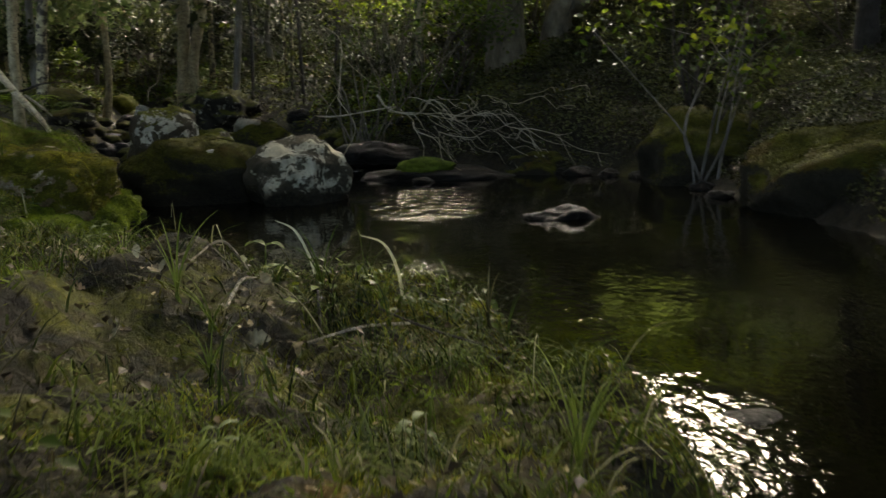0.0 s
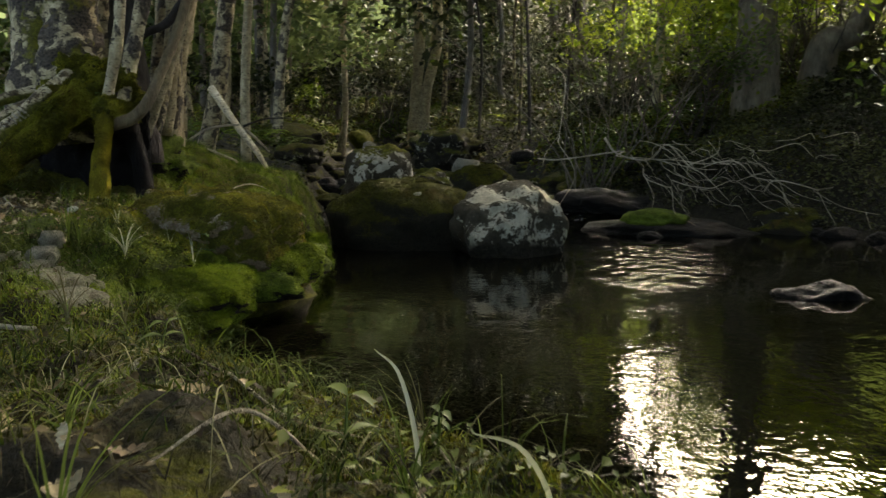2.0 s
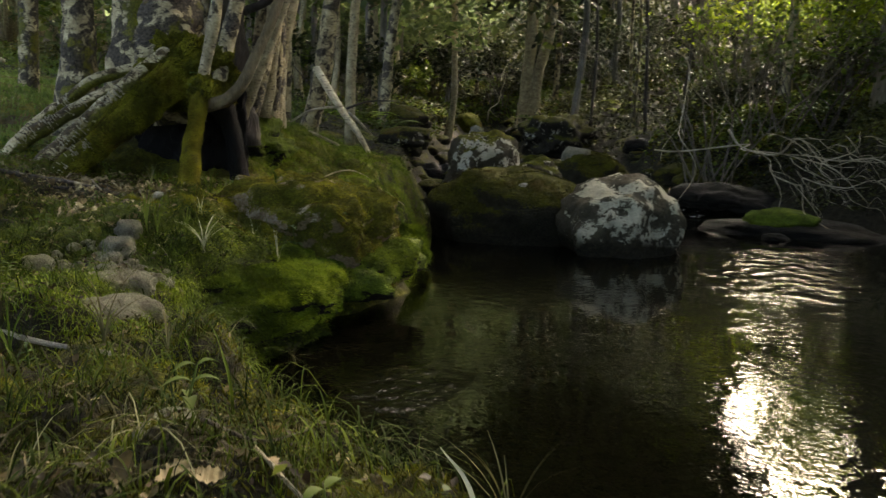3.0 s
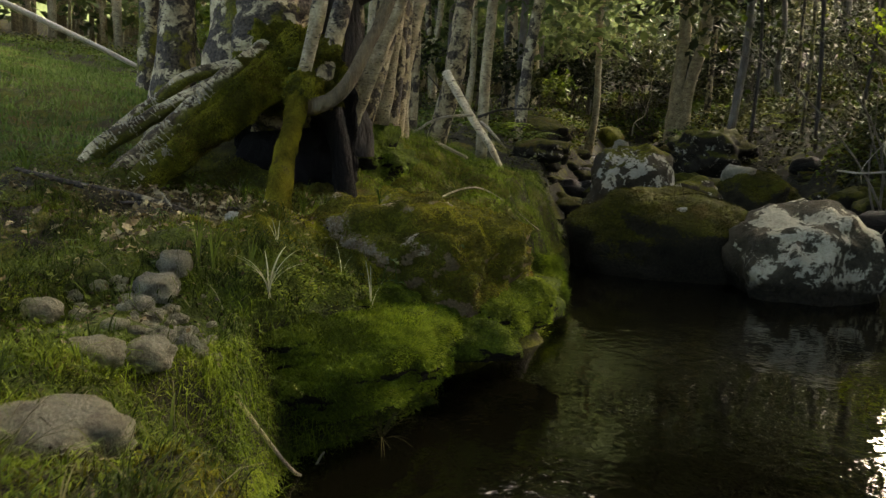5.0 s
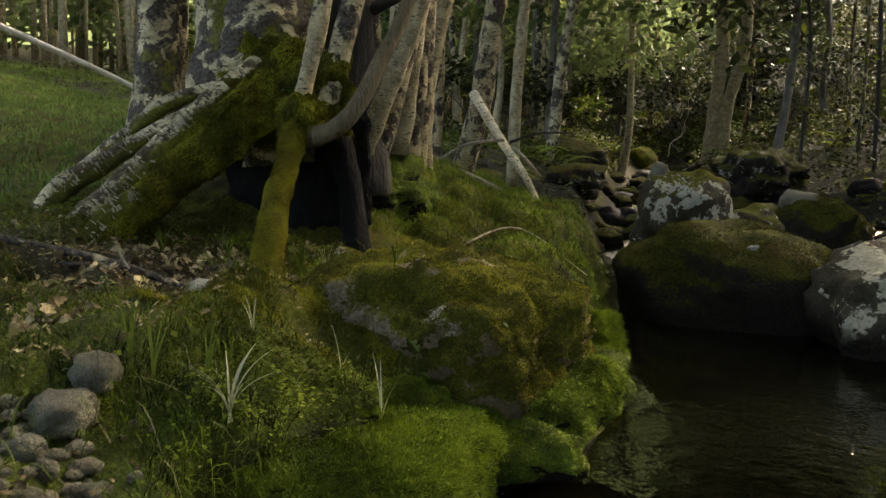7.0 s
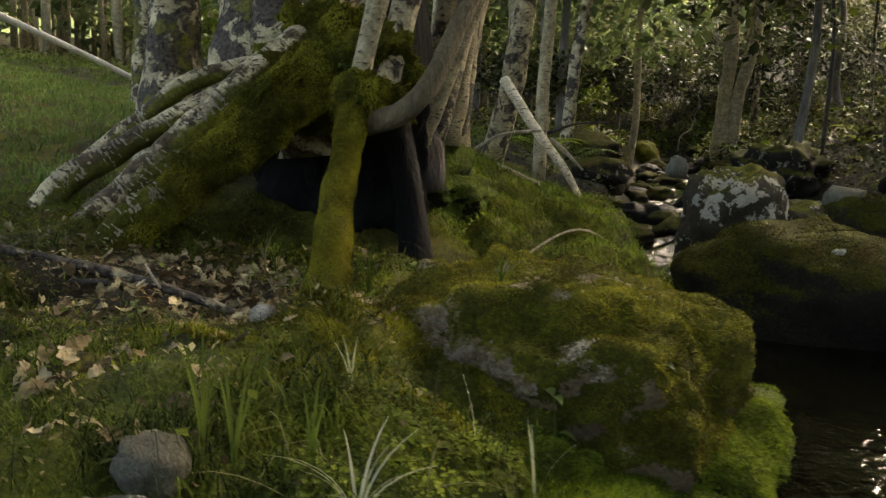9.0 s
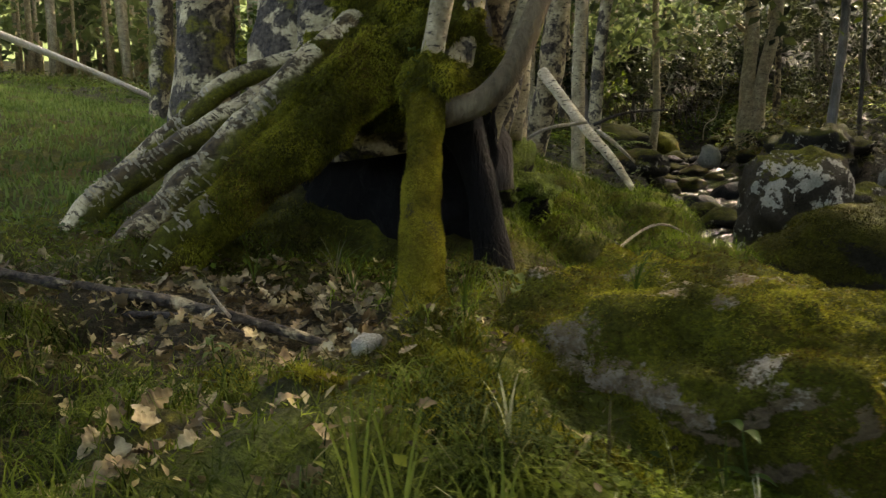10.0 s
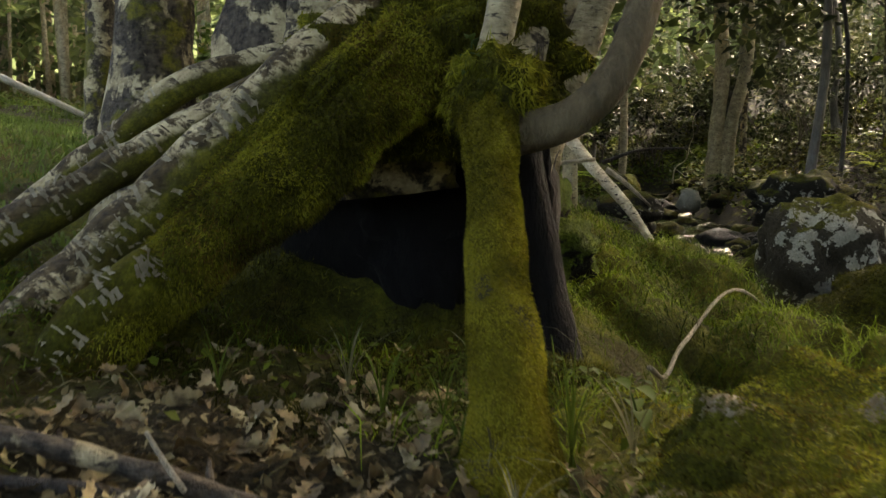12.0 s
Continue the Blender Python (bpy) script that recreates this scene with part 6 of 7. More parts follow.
b = on_ground(x, y, 0.0)
n = len(b)
single("grass", mesh_from("grass", *blades_arrays(b, rng.uniform(0.05, 0.17, n), rng.uniform(0.002, 0.0045, n), rng.uniform(0.6, 1.5, n), 5, None, rng.uniform(0.2, 1.2, n)), M_SHADED_GRASS), "thin arching green blades on the near bank", "grass", kind="stuff")
x, y = scatter(13000, -4.3, 0.7, 0.4, 5.0, 26, lambda x, y, sd, nr, r: nr & (sd > 0.02) & (sd < 2.2) & (waves(x, y, 5, 49) + r.normal(0, 0.4, len(x)) > 0.0))
c = on_ground(x, y) + np.stack([0 * x, 0 * x, rng.uniform(0.005, 0.025, len(x))], 1)
single("leaf_litter", mesh_from("leaf_litter", *leaves_arrays(c, 0.012, 0.8, 1.6), M_LEAF_OLD, smooth=False), "small dark rotting leaves among the grass", "leaf litter", kind="stuff")
# longer grass in tufts
x, y = scatter(30000, -4.6, 0.7, 0.3, 9.5, 2, lambda x, y, sd, nr, r: nr & (sd > 0.0) & (sd < 2.6) & (waves(x, y, 2.2, 41) + 0.5 * waves(x, y, 7, 42) + r.normal(0, 0.2, len(x)) > 0.62 + litter_zone(x, y)))
b = on_ground(x, y, -0.005)
n = len(b)
single("grass", mesh_from("grass", *blades_arrays(b, rng.uniform(0.06, 0.17, n), rng.uniform(0.002, 0.0045, n), rng.uniform(0.4, 1.3, n), 4, None, rng.uniform(0.2, 1.1, n)), M_GRASS), "thin green grass in loose tufts on the bank", "grass", kind="stuff")
x, y = scatter(9000, -4.6, 0.7, 0.3, 6.5, 3, lambda x, y, sd, nr, r: nr & (sd > 0.0) & (sd < 2.4) & (waves(x, y, 4, 43) + r.normal(0, 0.4, len(x)) > 0.45))
b = on_ground(x, y, 0.0)
n = len(b)
single("dry_grass", mesh_from("dry_grass", *blades_arrays(b, rng.uniform(0.08, 0.22, n), rng.uniform(0.0012, 0.0028, n), rng.uniform(0.4, 1.3, n), 5, None, rng.uniform(0.6, 1.4, n)), M_GRASS_DRY), "bleached dry grass lying over the bank", "grass", kind="stuff")
# grass drooping over the rim of the near bank
x, y = scatter(90000, -2.6, 0.8, 0.4, 5.0, 27, lambda x, y, sd, nr, r: nr & (sd > -0.03) & (sd < 0.17) & (waves(x, y, 7, 55) + r.normal(0, 0.5, len(x)) > 0.1))
b = on_ground(x, y, -0.004)
n = len(b)
_e = 0.02
_out = np.arctan2(edge_distance(x, y - _e)[0] - edge_distance(x, y + _e)[0], edge_distance(x - _e, y)[0] - edge_distance(x + _e, y)[0])
single("rim_grass", mesh_from("rim_grass", *blades_arrays(b, rng.uniform(0.03, 0.10, n), rng.uniform(0.0015, 0.0035, n), rng.uniform(0.6, 1.5, n), 4, _out, rng.uniform(0.5, 1.5, n)), M_GRASS), "fine grass drooping over the rim of the bank", "grass", kind="stuff")
x, y = scatter(60000, -2.5, -1.3, 3.0, 4.3, 28, lambda x, y, sd, nr, r: nr & (sd > -0.05) & (sd < 0.14))
b = on_ground(x, y, -0.004)
n = len(b)
single("rim_grass", mesh_from("rim_grass", *blades_arrays(b, rng.uniform(0.03, 0.09, n), rng.uniform(0.0015, 0.0035, n), rng.uniform(0.6, 1.8, n), 3, None, rng.uniform(0.3, 1.5, n)), M_BANK_GRASS), "green grass hanging down the steep rim of the bank", "grass", kind="stuff")
for _n, _x0, _x1, _y0, _y1, _sd, _hi, _lb in ((50000, -3.6, -2.0, 5.6, 8.6, 34, 0.16, "green grass hanging down the rim of the bank upstream"), (17000, -2.5, -1.4, 2.7, 4.15, 35, 1.0, "soft green grass round the bank stones")):
    x, y = scatter(_n, _x0, _x1, _y0, _y1, _sd, lambda x, y, sd, nr, r: nr & (sd > -0.05) & (sd < _hi) & (r.random(len(x)) > 1.2 * pebble_zone(x, y)) & ~((x < -2.95) & (y < 6.1) & (y > 5)))
    b = on_ground(x, y, -0.004)
    n = len(b)
    single("bank_grass", mesh_from("bank_grass", *blades_arrays(b, rng.uniform(0.03, 0.09, n), rng.uniform(0.0015, 0.0035, n), rng.uniform(0.6, 1.8, n), 3, None, rng.uniform(0.3, 1.4, n)), M_BANK_GRASS), _lb, "grass", kind="stuff")
# grassy bank behind the old birch and the meadow
x, y = scatter(135000, -6.0, -2.1, 5.45, 10.5, 4, lambda x, y, sd, nr, r: nr & (sd > -0.05) & (sd < 2.6) & ~((x < -2.98) & (y < 6.15)))
b = on_ground(x, y, -0.005)
n = len(b)
single("bank_grass", mesh_from("bank_grass", *blades_arrays(b, rng.uniform(0.035, 0.10, n) * rng.uniform(0.7, 1.5, n), rng.uniform(0.002, 0.0035, n), rng.uniform(0.4, 1.4, n), 3, None, rng.uniform(0.3, 1.4, n)), M_BANK_GRASS), "soft bright green grass on the bank behind the birch", "grass", kind="stuff")
x, y = scatter(90000, -16.0, -4.4, 4.0, 16.0, 5, lambda x, y, sd, nr, r: nr & (sd > 1.6))
b = on_ground(x, y, -0.005)
n = len(b)
single("meadow_grass", mesh_from("meadow_grass", *blades_arrays(b, rng.uniform(0.04, 0.12, n), rng.uniform(0.006, 0.012, n), rng.uniform(0.8, 2.0, n), 2), M_MEADOW), "green meadow grass rising towards the wood", "grass", kind="stuff")


# low tussocks of fine grass on the forest floor
_r = np.random.default_rng(77)
_cx, _cy = [], []
for _ in range(300):
    a, b2 = (_r.uniform(-3.7, 0.2), _r.uniform(0.7, 5.0)) if _ % 2 else (_r.uniform(-3.9, -2.0), _r.uniform(3.3, 4.8))
    sd = edge_distance(np.array([a]), np.array([b2]))
    if sd[0][0] < 0.08 or not sd[1][0] or sd[0][0] > 1.7 or litter_zone(a, b2) > 0.35 or pebble_zone(a, b2) > 0.4:
        continue
    n = int(_r.uniform(40, 160))
    _cx.append(a + _r.normal(0, 0.035, n))
    _cy.append(b2 + _r.normal(0, 0.035, n))
_cx, _cy = np.concatenate(_cx), np.concatenate(_cy)
b = on_ground(_cx, _cy, -0.004)
n = len(b)
single("tussock_grass", mesh_from("tussock_grass", *blades_arrays(b, rng.uniform(0.04, 0.13, n), rng.uniform(0.0015, 0.0032, n), rng.uniform(0.6, 1.7, n), 5, None, rng.uniform(0.1, 1.0, n)), M_SHADED_GRASS), "low tussocks of fine arching grass", "grass", kind="stuff")


def sedge(at, blades, length, spread, seed, mat, label, width=0.006, base=None, category="grass tuft"):
    r = np.random.default_rng(seed)
    z = gz(*at) if base is None else base
    t = thing("grass_tuft", label, category, "", at=(at[0], at[1], z))
    for i in range(blades):
        g, l = r.uniform(0, 6.28), length * r.uniform(0.6, 1.1)
        k = spread * r.uniform(0.4, 1.2)
        d, s = np.array([math.cos(g), math.sin(g), 0]), np.array([-math.sin(g), math.cos(g), 0.2])
        vs = []
        for j in range(8):
            u = j / 7
            c = np.array([at[0], at[1], z]) + r.normal(0, 0.004, 3) * (j == 0) + d * l * k * u ** 1.9 + np.array([0, 0, l * (u - 0.33 * k * u ** 3)])
            w = width * 0.5 * (1 - u ** 2.2) + 0.0004
            vs += [c - s * w, c + np.array([0, 0, -w * 0.4]), c + s * w]
        f = []
        for j in range(7):
            o = 3 * j
            f += [(o, o + 1, o + 4, o + 3), (o + 1, o + 2, o + 5, o + 4)]
        part("blade", mesh_from("blade", np.array(vs), np.array(f), mat), t)
    return t


M_PALE_BLADE = mat_leaf("bleached_blades", (0.22, 0.23, 0.12), (0.32, 0.32, 0.19), (0.45, 0.44, 0.3), share=0.3, rough=0.7)


def arching_blade(rows, width, mat, label):
    """One long blade along rows of x, y, z, folded along its middle."""
    s = spline(rows, 14)
    t = np.gradient(s, axis=0)
    side = np.cross(t, (0.3, -1.0, 0.2))
    side /= np.linalg.norm(side, axis=1)[:, None]
    vs, f = [], []
    for k, c in enumerate(s):
        w = 0.5 * width * (1 - (k / 13) ** 3) + 0.0004
        vs += [c - side[k] * w, c + np.array([0, 0.3, -0.3]) * w, c + side[k] * w]
    for k in range(13):
        o = 3 * k
        f += [(o, o + 1, o + 4, o + 3), (o + 1, o + 2, o + 5, o + 4)]
    return part("blade", mesh_from("blade", np.array(vs), np.array(f), mat), thing("grass_tuft", label, "grass tuft", at=rows[0]))


arching_blade([(-0.285, 1.92, 0.46), (-0.30, 1.97, 0.54), (-0.35, 2.05, 0.615), (-0.41, 2.11, 0.635)], 0.0065, M_PALE_BLADE, "pale arching blade of sedge over the water")
arching_blade([(-0.09, 1.84, 0.46), (-0.095, 1.81, 0.55), (-0.12, 1.76, 0.625), (-0.165, 1.72, 0.652)], 0.006, M_PALE_BLADE, "pale arching blade of sedge over the water")
sedge((-2.23, 4.08), 11, 0.2, 0.75, 3, M_PALE_BLADE, "tuft of bleached grass on the mossy bank", 0.0048)
for i, (sx, sy, n, h, m) in enumerate([(-2.27, 4.72, 3, 0.2, M_GRASS), (-2.17, 4.52, 3, 0.19, M_PALE_BLADE), (-2.28, 4.5, 2, 0.16, M_PALE_BLADE), (-2.44, 4.06, 5, 0.2, M_GRASS), (-2.5, 4.42, 4, 0.13, M_PALE_BLADE), (-2.4, 4.55, 3, 0.13, M_GRASS_DRY), (-1.0, 2.55, 3, 0.18, M_GRASS)]):
    sedge((sx, sy), n, h, 0.4, 140 + i, m, "few slender blades of grass before the rock", 0.005)
sedge((-2.46, 4.02), 9, 0.22, 0.3, 4, M_GRASS, "upright tuft of thin grass", 0.004)
sedge((-2.1, 4.62), 6, 0.22, 0.3, 6, M_GRASS, "slender green grass by the bank rock", 0.006)
sedge((-2.1, 4.75), 5, 0.16, 0.6, 7, M_GRASS, "slender green grass by the bank rock", 0.010)
sedge((-2.36, 4.14), 5, 0.14, 0.6, 8, M_GRASS, "slender green grass by the bank rock", 0.005)
sedge((-3.0, 5.15), 16, 0.2, 0.5, 9, M_GRASS, "fine grass round the mossy root", 0.003)
sedge((-3.3, 5.1), 14, 0.17, 0.5, 10, M_GRASS, "fine grass before the hollow", 0.0025)
sedge((-3.05, 4.98), 24, 0.12, 1.2, 11, M_GRASS_DRY, "drooping dry grass at the root foot", 0.002)
sedge((-2.0, 4.35), 40, 0.13, 1.5, 12, M_GRASS_DRY, "bleached grass hanging over the undercut bank", 0.002)
for i, (sx, sy, n, h) in enumerate([(-3.42, 5.18, 9, 0.15), (-3.2, 5.12, 8, 0.13), (-3.6, 5.05, 9, 0.14), (-2.92, 5.2, 9, 0.16), (-3.3, 5.3, 6, 0.12), (-3.5, 5.3, 5, 0.14), (-2.98, 4.9, 10, 0.1), (-3.12, 5.02, 8, 0.1)]):
    sedge((sx, sy), n, h, 0.7, 160 + i, M_GRASS if i % 3 else M_GRASS_DRY, "thin grass tuft before the dark hollow", 0.003)
sedge((-4.1, 4.55), 7, 0.2, 0.8, 13, M_GRASS, "light green arching blade by the roots", 0.008)
sedge((-2.55, 5.1), 8, 0.2, 1.3, 14, M_GRASS, "long grass bending over the bank rock", 0.003, 0.64)
for i in range(26):
    x, y = rng.uniform(-1.6, 0.25), rng.uniform(0.7, 2.9)
    if edge_distance(np.array([x]), np.array([y]))[0][0] > 0.05:
        sedge((x, y), 9, rng.uniform(0.1, 0.2), rng.uniform(0.6, 1.3), 40 + i, M_GRASS if i % 3 else M_GRASS_DRY, "small tuft of arching grass on the bank", 0.0028)


def herb(at, height, pairs, size, seed, label, base=None):
    r = np.random.default_rng(seed)
    z = gz(*at) if base is None else base
    t = thing("herb", label, "plant", "", at=(at[0], at[1], z))
    lean = r.normal(0, 0.15, 2)
    top = np.array([at[0] + lean[0] * height, at[1] + lean[1] * height, z + height])
    part("stalk", tube("stalk", [(at[0], at[1], z - 0.01, 0.003), (*((np.array([at[0], at[1], z]) + top) / 2), 0.0025), (*top, 0.0015)], M_HERB, 6, 6), t)
    for i in range(pairs):
        g = r.uniform(0, 6.28)
        u = 0.35 + 0.65 * i / max(1, pairs - 1)
        c = np.array([at[0], at[1], z]) * (1 - u) + top * u
        for sg in (0, math.pi):
            a = g + sg
            d, s = np.array([math.cos(a), math.sin(a), 0.0]), np.array([-math.sin(a), math.cos(a), 0])
            l = size * r.uniform(0.8, 1.15)
            vs = []
            for j in range(7):
                v = j / 6
                p = c + d * l * v + np.array([0, 0, l * (0.5 * v - 0.6 * v * v)])
                w = l * 0.19 * math.sin(math.pi * v ** 0.8) + 0.0005
                vs += [p - s * w + np.array([0, 0, w * 0.4]), p, p + s * w + np.array([0, 0, w * 0.4])]
            f = []
            for j in range(6):
                o = 3 * j
                f += [(o, o + 1, o + 4, o + 3), (o + 1, o + 2, o + 5, o + 4)]
            part("leaf", mesh_from("leaf", np.array(vs), np.array(f), M_HERB), t)
    return t


herb((-0.42, 2.0), 0.09, 2, 0.06, 1, "young broad-leaved herb at the bank edge")
herb((-0.56, 2.12), 0.07, 2, 0.05, 2, "young broad-leaved herb at the bank edge")
herb((-2.14, 5.01), 0.10, 2, 0.075, 3, "four-leaved herb on the moss rock", 0.44)
herb((-2.25, 4.80), 0.12, 2, 0.06, 4, "small herb before the moss rock", 0.36)
herb((-1.78, 3.55), 0.10, 3, 0.05, 5, "small green herb at the bank edge")
herb((-0.95, 2.35), 0.08, 3, 0.05, 6, "small green herb among leaves")
herb((-3.3, 5.42), 0.1, 3, 0.06, 7, "green leaves sprouting from the mossy root", 1.14)
herb((-2.95, 5.35), 0.06, 2, 0.08, 8, "broad dock leaf by the mossy root")
for i in range(24):
    x, y = rng.uniform(-3.6, 0.2), rng.uniform(0.8, 5.0)
    sd = edge_distance(np.array([x]), np.array([y]))
    if sd[0][0] > 0.06 and sd[1][0]:
        herb((x, y), rng.uniform(0.03, 0.07), 3, rng.uniform(0.02, 0.04), 60 + i, "small low herb on the forest floor")

fuzz(bank_rock, 80000, 0.007, 0.003, M_MOSS_TIP, "short moss shoots on the bank rock", 1, 0.15)
fuzz(ledge, 60000, 0.011, 0.004, M_GREEN_TIP, "thick moss shoots on the ledge", 2, -0.3, 0.8)
fuzz(cushion, 90000, 0.011, 0.004, M_GREEN_TIP, "bright green moss and fine leaves", 3, -0.35, 0.5)
for i, ob in enumerate([o for o in scene.objects if o.name.startswith("moss_cushion")]):
    fuzz(ob, 16000, 0.008, 0.003, M_GREEN_TIP, "thick green moss shoots on a cushion", 60 + i, 0.0, 0.5)
fuzz(cushion, 30000, 0.016, 0.0028, M_BANK_GRASS, "fine grass growing through the moss cushion", 58, 0.0, 0.6)
fuzz(hummock, 30000, 0.03, 0.003, M_BANK_GRASS, "soft grass over the hummock", 4, -0.2, 0.5)
fuzz(moss_root, 60000, 0.010, 0.003, M_MOSS_TIP, "hanging moss on a buried root", 9, -0.9, 0.9)
fuzz(stilt, 90000, 0.006, 0.0018, M_FELT_TIP, "short moss on the upright root", 5, -0.95, 0.7)
fuzz(moss_top, 70000, 0.014, 0.0035, M_MOSS_TIP, "shaggy moss on the root plate", 6, -0.8, 1.2)
fuzz(moss_side, 80000, 0.009, 0.003, M_MOSS_TIP, "shaggy moss along the slanting root", 7, -0.9, 0.9)
fuzz(moss_collar, 16000, 0.026, 0.003, M_MOSS_TIP, "shaggy moss on the root collar", 8, -0.9, 1.6)
fuzz(bank_rock, 50000, 0.008, 0.003, M_RUST, "rust-brown old moss on the bank rock", 79, -0.3)
fuzz(moss_side, 24000, 0.013, 0.003, M_MOSS_DARK, "dark hanging moss along the root", 81, -0.9, 1.2)
fuzz(moss_root, 30000, 0.014, 0.003, M_RUST, "rust-brown old moss on a buried root", 83, -0.9, 1.0)
fuzz(moss_side, 46000, 0.010, 0.003, M_RUST, "rust-brown old moss along the root", 80, -0.9, 0.8)
for i, ob in enumerate(mossy_boulders):
    fuzz(ob, 16000, 0.016, 0.005, M_MOSS_DARK, "short moss on a stream boulder", 30 + i, 0.35)


x, y = scatter(26000, -4.4, 0.7, 0.4, 5.6, 14, lambda x, y, sd, nr, r: nr & (sd > 0.03) & (sd < 2.4) & (waves(x, y, 3.4, 64) + 0.5 * waves(x, y, 10, 65) + r.normal(0, 0.25, len(x)) > 0.35 + 0.5 * (y < 2.8)))
c = on_ground(x, y) + np.stack([0 * x, 0 * x, rng.uniform(0.005, 0.04, len(x))], 1)
single("small_herbs", mesh_from("small_herbs", *leaves_arrays(c, 0.015, 0.6, 1.5), M_LEAF_GREEN, smooth=False), "small green herb leaves scattered over the bank", "groundcover", kind="stuff")
x, y = scatter(9000, -2.5, -1.8, 3.9, 4.9, 16, lambda x, y, sd, nr, r: nr & (sd > -0.02) & (np.hypot((x + 2.12) / 0.26, (y - 4.4) / 0.45) + r.normal(0, 0.15, len(x)) < 1))
c = on_ground(x, y) + np.stack([0 * x, 0 * x, rng.uniform(0.008, 0.03, len(x))], 1)
single("clover", mesh_from("clover", *leaves_arrays(c, 0.012, 0.5, 1.1), M_GREEN_TIP, smooth=False), "tiny bright green leaves carpeting the moss", "groundcover", kind="stuff")


def oak_leaf(size, seed):
    """A lobed, curled fallen leaf lying in x and y."""
    r = np.random.default_rng(seed)
    rim = []
    n = 22
    for i in range(n):
        u = i / (n - 1)
        w = (0.06 + 0.27 * math.sin(math.pi * u ** 0.75)) * (0.82 + 0.18 * math.cos(u * 6.28 * 4.5)) * size
        rim.append((u, w))
    vs, f = [], []
    cu, cw = r.uniform(-0.9, 0.9), r.uniform(0.2, 1.3)
    for u, w in rim:
        x = (u - 0.5) * size
        z = cu * (u - 0.5) ** 2 * size * 2
        for sgn in (-1, 0, 1):
            vs.append((x, sgn * w, z + abs(sgn) * cw * w * 0.5 + r.normal(0, 0.025) * size))
    for i in range(n - 1):
        o = 3 * i
        f += [(o, o + 1, o + 4, o + 3), (o + 1, o + 2, o + 5, o + 4)]
    return mesh_from("fallen_leaf", np.array(vs), np.array(f), M_LITTER)


def mat_single_leaf():
    k = Mat("oak_leaf", 0.65, 0.3)
    k.color(k.mix(k.grey(k.noise(40, 4), 0.35, 0.75), k.ramp(k.random(), (0.0, (0.085, 0.056, 0.02)), (0.4, (0.18, 0.122, 0.05)), (0.7, (0.31, 0.235, 0.115)), (1.0, (0.42, 0.345, 0.19))), (0.065, 0.045, 0.02)))
    k.bump(k.noise(90, 3), 0.4, 0.004)
    return k.m


M_OAK = mat_single_leaf()
_leaf_meshes = [oak_leaf(0.075, i) for i in range(8)]
for m in _leaf_meshes:
    m.materials[0] = M_OAK
LEAF_SPOTS = [(-3.02, 4.78, 0.14, 50), (-3.25, 4.6, 0.3, 46), (-2.95, 4.12, 0.16, 26), (-2.75, 3.95, 0.2, 16), (-3.4, 4.3, 0.3, 30), (-3.4, 4.98, 0.28, 50), (-3.3, 5.12, 0.28, 46), (-2.9, 4.95, 0.15, 14), (-3.6, 4.7, 0.3, 40), (-0.72, 2.1, 0.12, 12), (-0.6, 1.5, 0.4, 18), (-1.1, 1.9, 0.4, 16), (-0.2, 1.3, 0.3, 8), (-0.8, 1.0, 0.3, 8),
              (-2.7, 4.4, 0.2, 10), (-3.9, 4.4, 0.3, 18)]
for cx, cy, s, n in LEAF_SPOTS:
    for i in range(int(n * 0.95)):
        x, y = cx + rng.normal(0, s * 0.6), cy + rng.normal(0, s * 0.6)
        sd = edge_distance(np.array([x]), np.array([y]))
        if sd[0][0] < 0.05:
            continue
        ob = single("fallen_leaf", _leaf_meshes[rng.integers(8)], "dry brown lobed leaf lying on the ground", "leaf", "fallen leaves")
        k = rng.uniform(0.4, 0.85) if y > 3 else rng.uniform(0.35, 0.7)
        ob.matrix_world = pose(x, y, gz(x, y) + 0.012, rng.normal(0, 30), rng.normal(0, 30), rng.uniform(0, 360)) @ Matrix.Diagonal((k, k, k, 1))
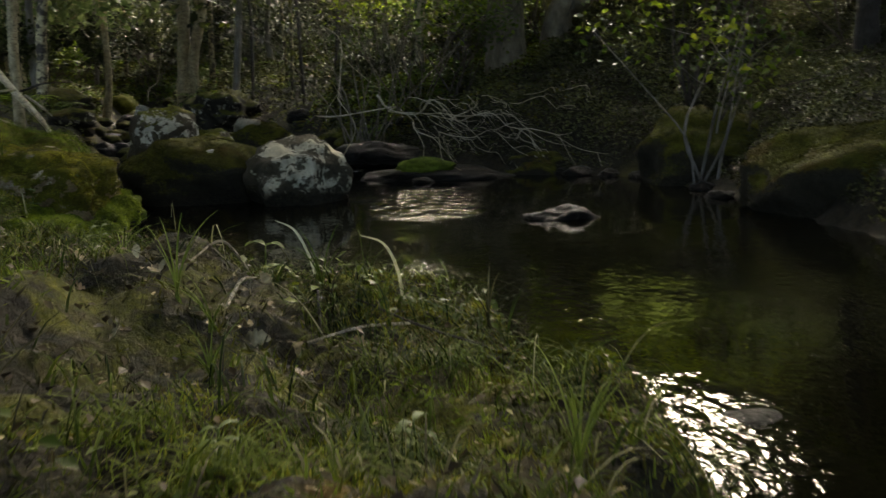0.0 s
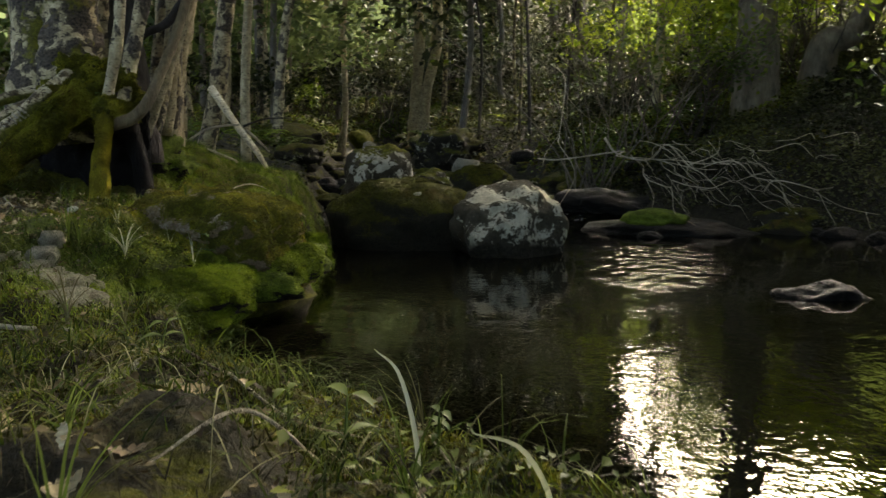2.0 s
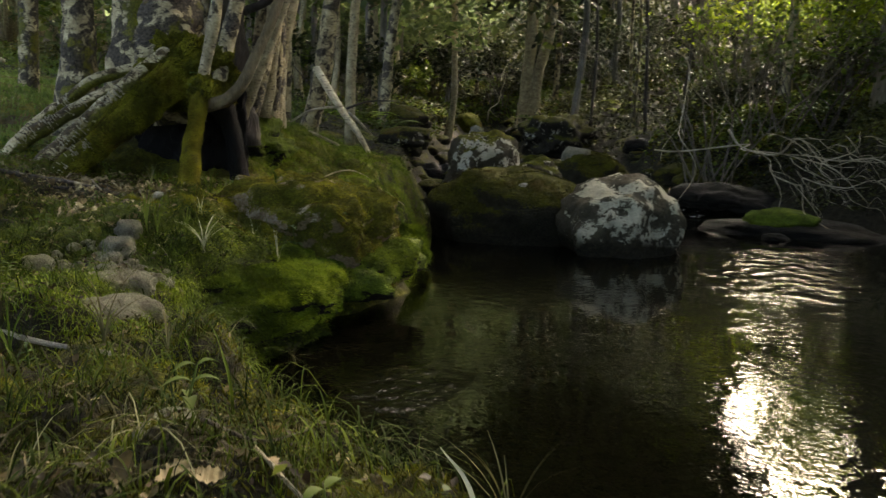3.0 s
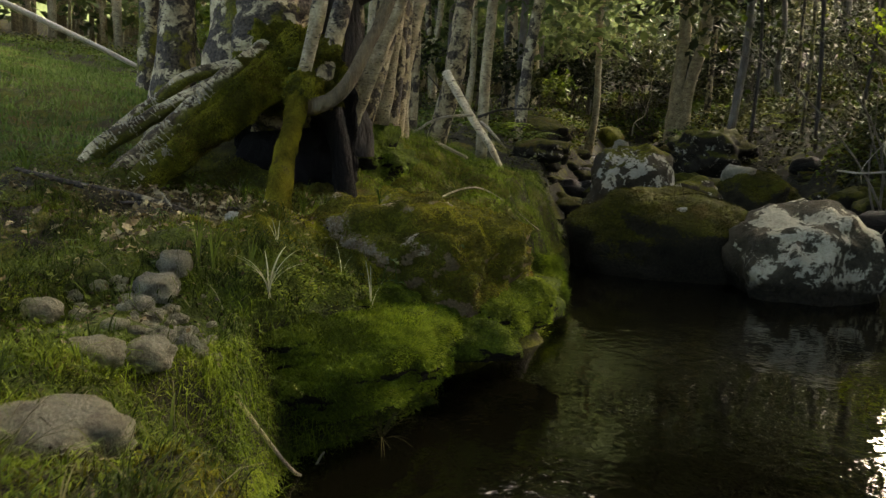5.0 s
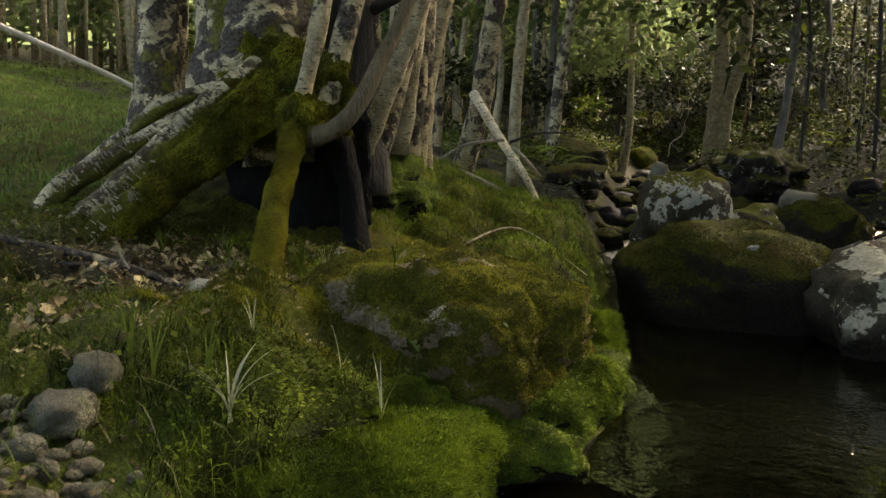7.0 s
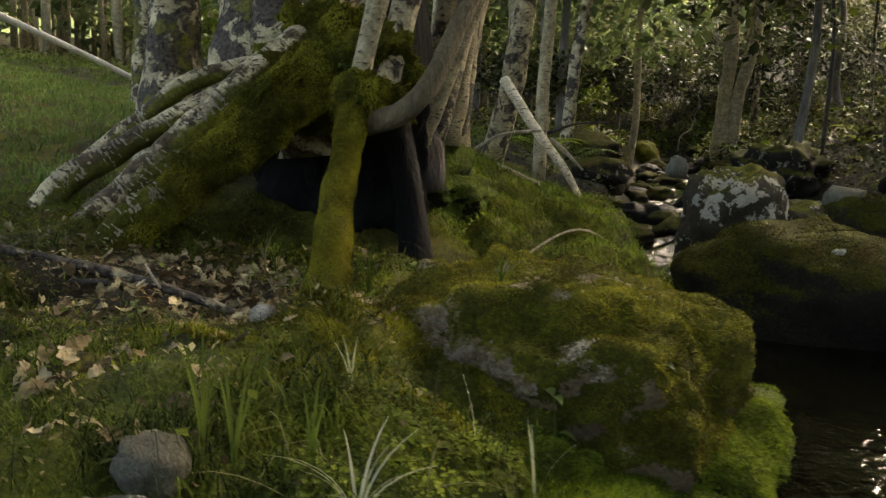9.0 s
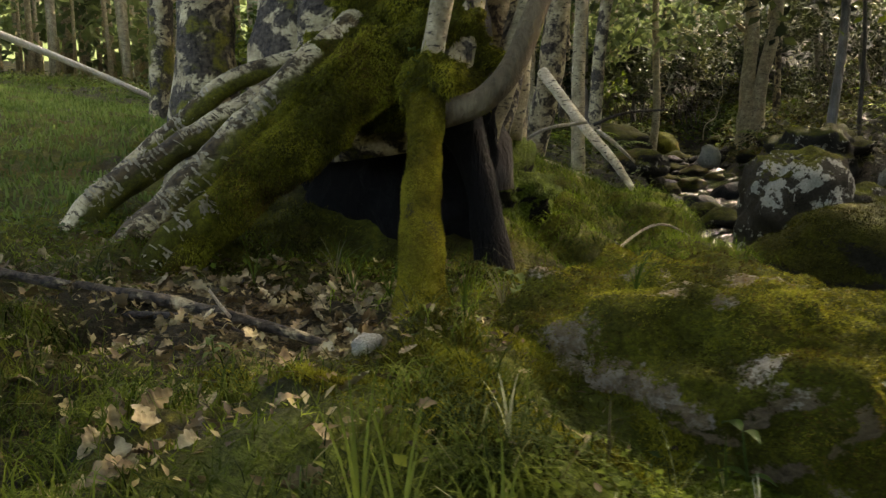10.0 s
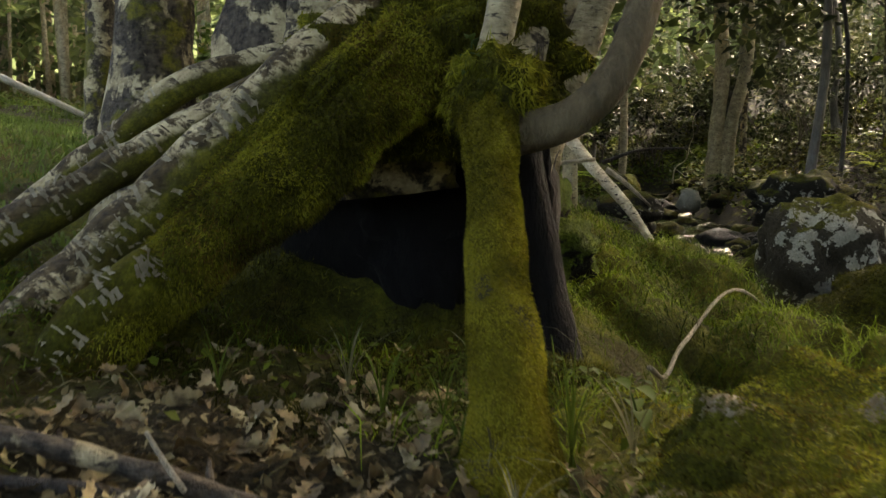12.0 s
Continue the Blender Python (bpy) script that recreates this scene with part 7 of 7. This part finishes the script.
x, y = scatter(16000, -4.6, 0.6, 0.3, 5.6, 12, lambda x, y, sd, nr, r: nr & (sd > 0.1) & (waves(x, y, 2.6, 60) + r.normal(0, 0.4, len(x)) > 0.4 - 2.5 * litter_zone(x, y)))
c = on_ground(x, y, 0.008)
single("leaf_litter", mesh_from("leaf_litter", *leaves_arrays(c, 0.007, 0.6, 2.3), M_LITTER, smooth=False), "crumbled brown leaf litter on the ground", "leaf litter", kind="stuff")
# a fine drift of broken leaf pieces before the birch
x, y = scatter(6000, -4.2, -2.4, 3.7, 5.2, 18, lambda x, y, sd, nr, r: nr & (sd > 0.1) & (litter_zone(x, y) + r.normal(0, 0.2, len(x)) > 0.25))
c = on_ground(x, y, 0.012) + rng.normal(0, 0.004, (len(x), 3))
single("leaf_litter", mesh_from("leaf_litter", *leaves_arrays(c, 0.010, 0.9, 2.3), M_LITTER, smooth=False), "broken pale brown leaf pieces before the birch", "leaf litter", kind="stuff")
# moss lumps before the bank rock and thin grass before the hollow of the old birch
x, y = scatter(60000, -3.05, -2.35, 4.3, 4.95, 51, lambda x, y, sd, nr, r: nr & (waves(x, y, 9, 81) + 0.6 * waves(x, y, 22, 82) + r.normal(0, 0.3, len(x)) > -0.35 + 1.6 * litter_zone(x, y) + pebble_zone(x, y)))
carpet("moss", x, y, 0.017, 0.003, M_MOSS_TIP, "yellow-green moss lumps before the bank rock", "moss", 52)
x, y = scatter(36000, -4.15, -3.1, 4.95, 5.95, 53, lambda x, y, sd, nr, r: waves(x, y, 8, 83) + r.normal(0, 0.4, len(x)) > -0.1)
carpet("moss", x, y, 0.022, 0.003, M_MOSS_DARK, "dull dark moss on the ground before the hollow", "moss", 54)
x, y = scatter(2600, -4.1, -3.0, 4.95, 5.5, 55, lambda x, y, sd, nr, r: waves(x, y, 6, 84) + r.normal(0, 0.3, len(x)) > 0.15)
b = on_ground(x, y, -0.004)
n = len(b)
single("bank_grass", mesh_from("bank_grass", *blades_arrays(b, rng.uniform(0.04, 0.13, n), rng.uniform(0.0015, 0.003, n), rng.uniform(0.4, 1.5, n), 3, None, rng.uniform(0.3, 1.4, n)), M_BANK_GRASS), "thin green grass before the hollow of the old birch", "grass", kind="stuff")
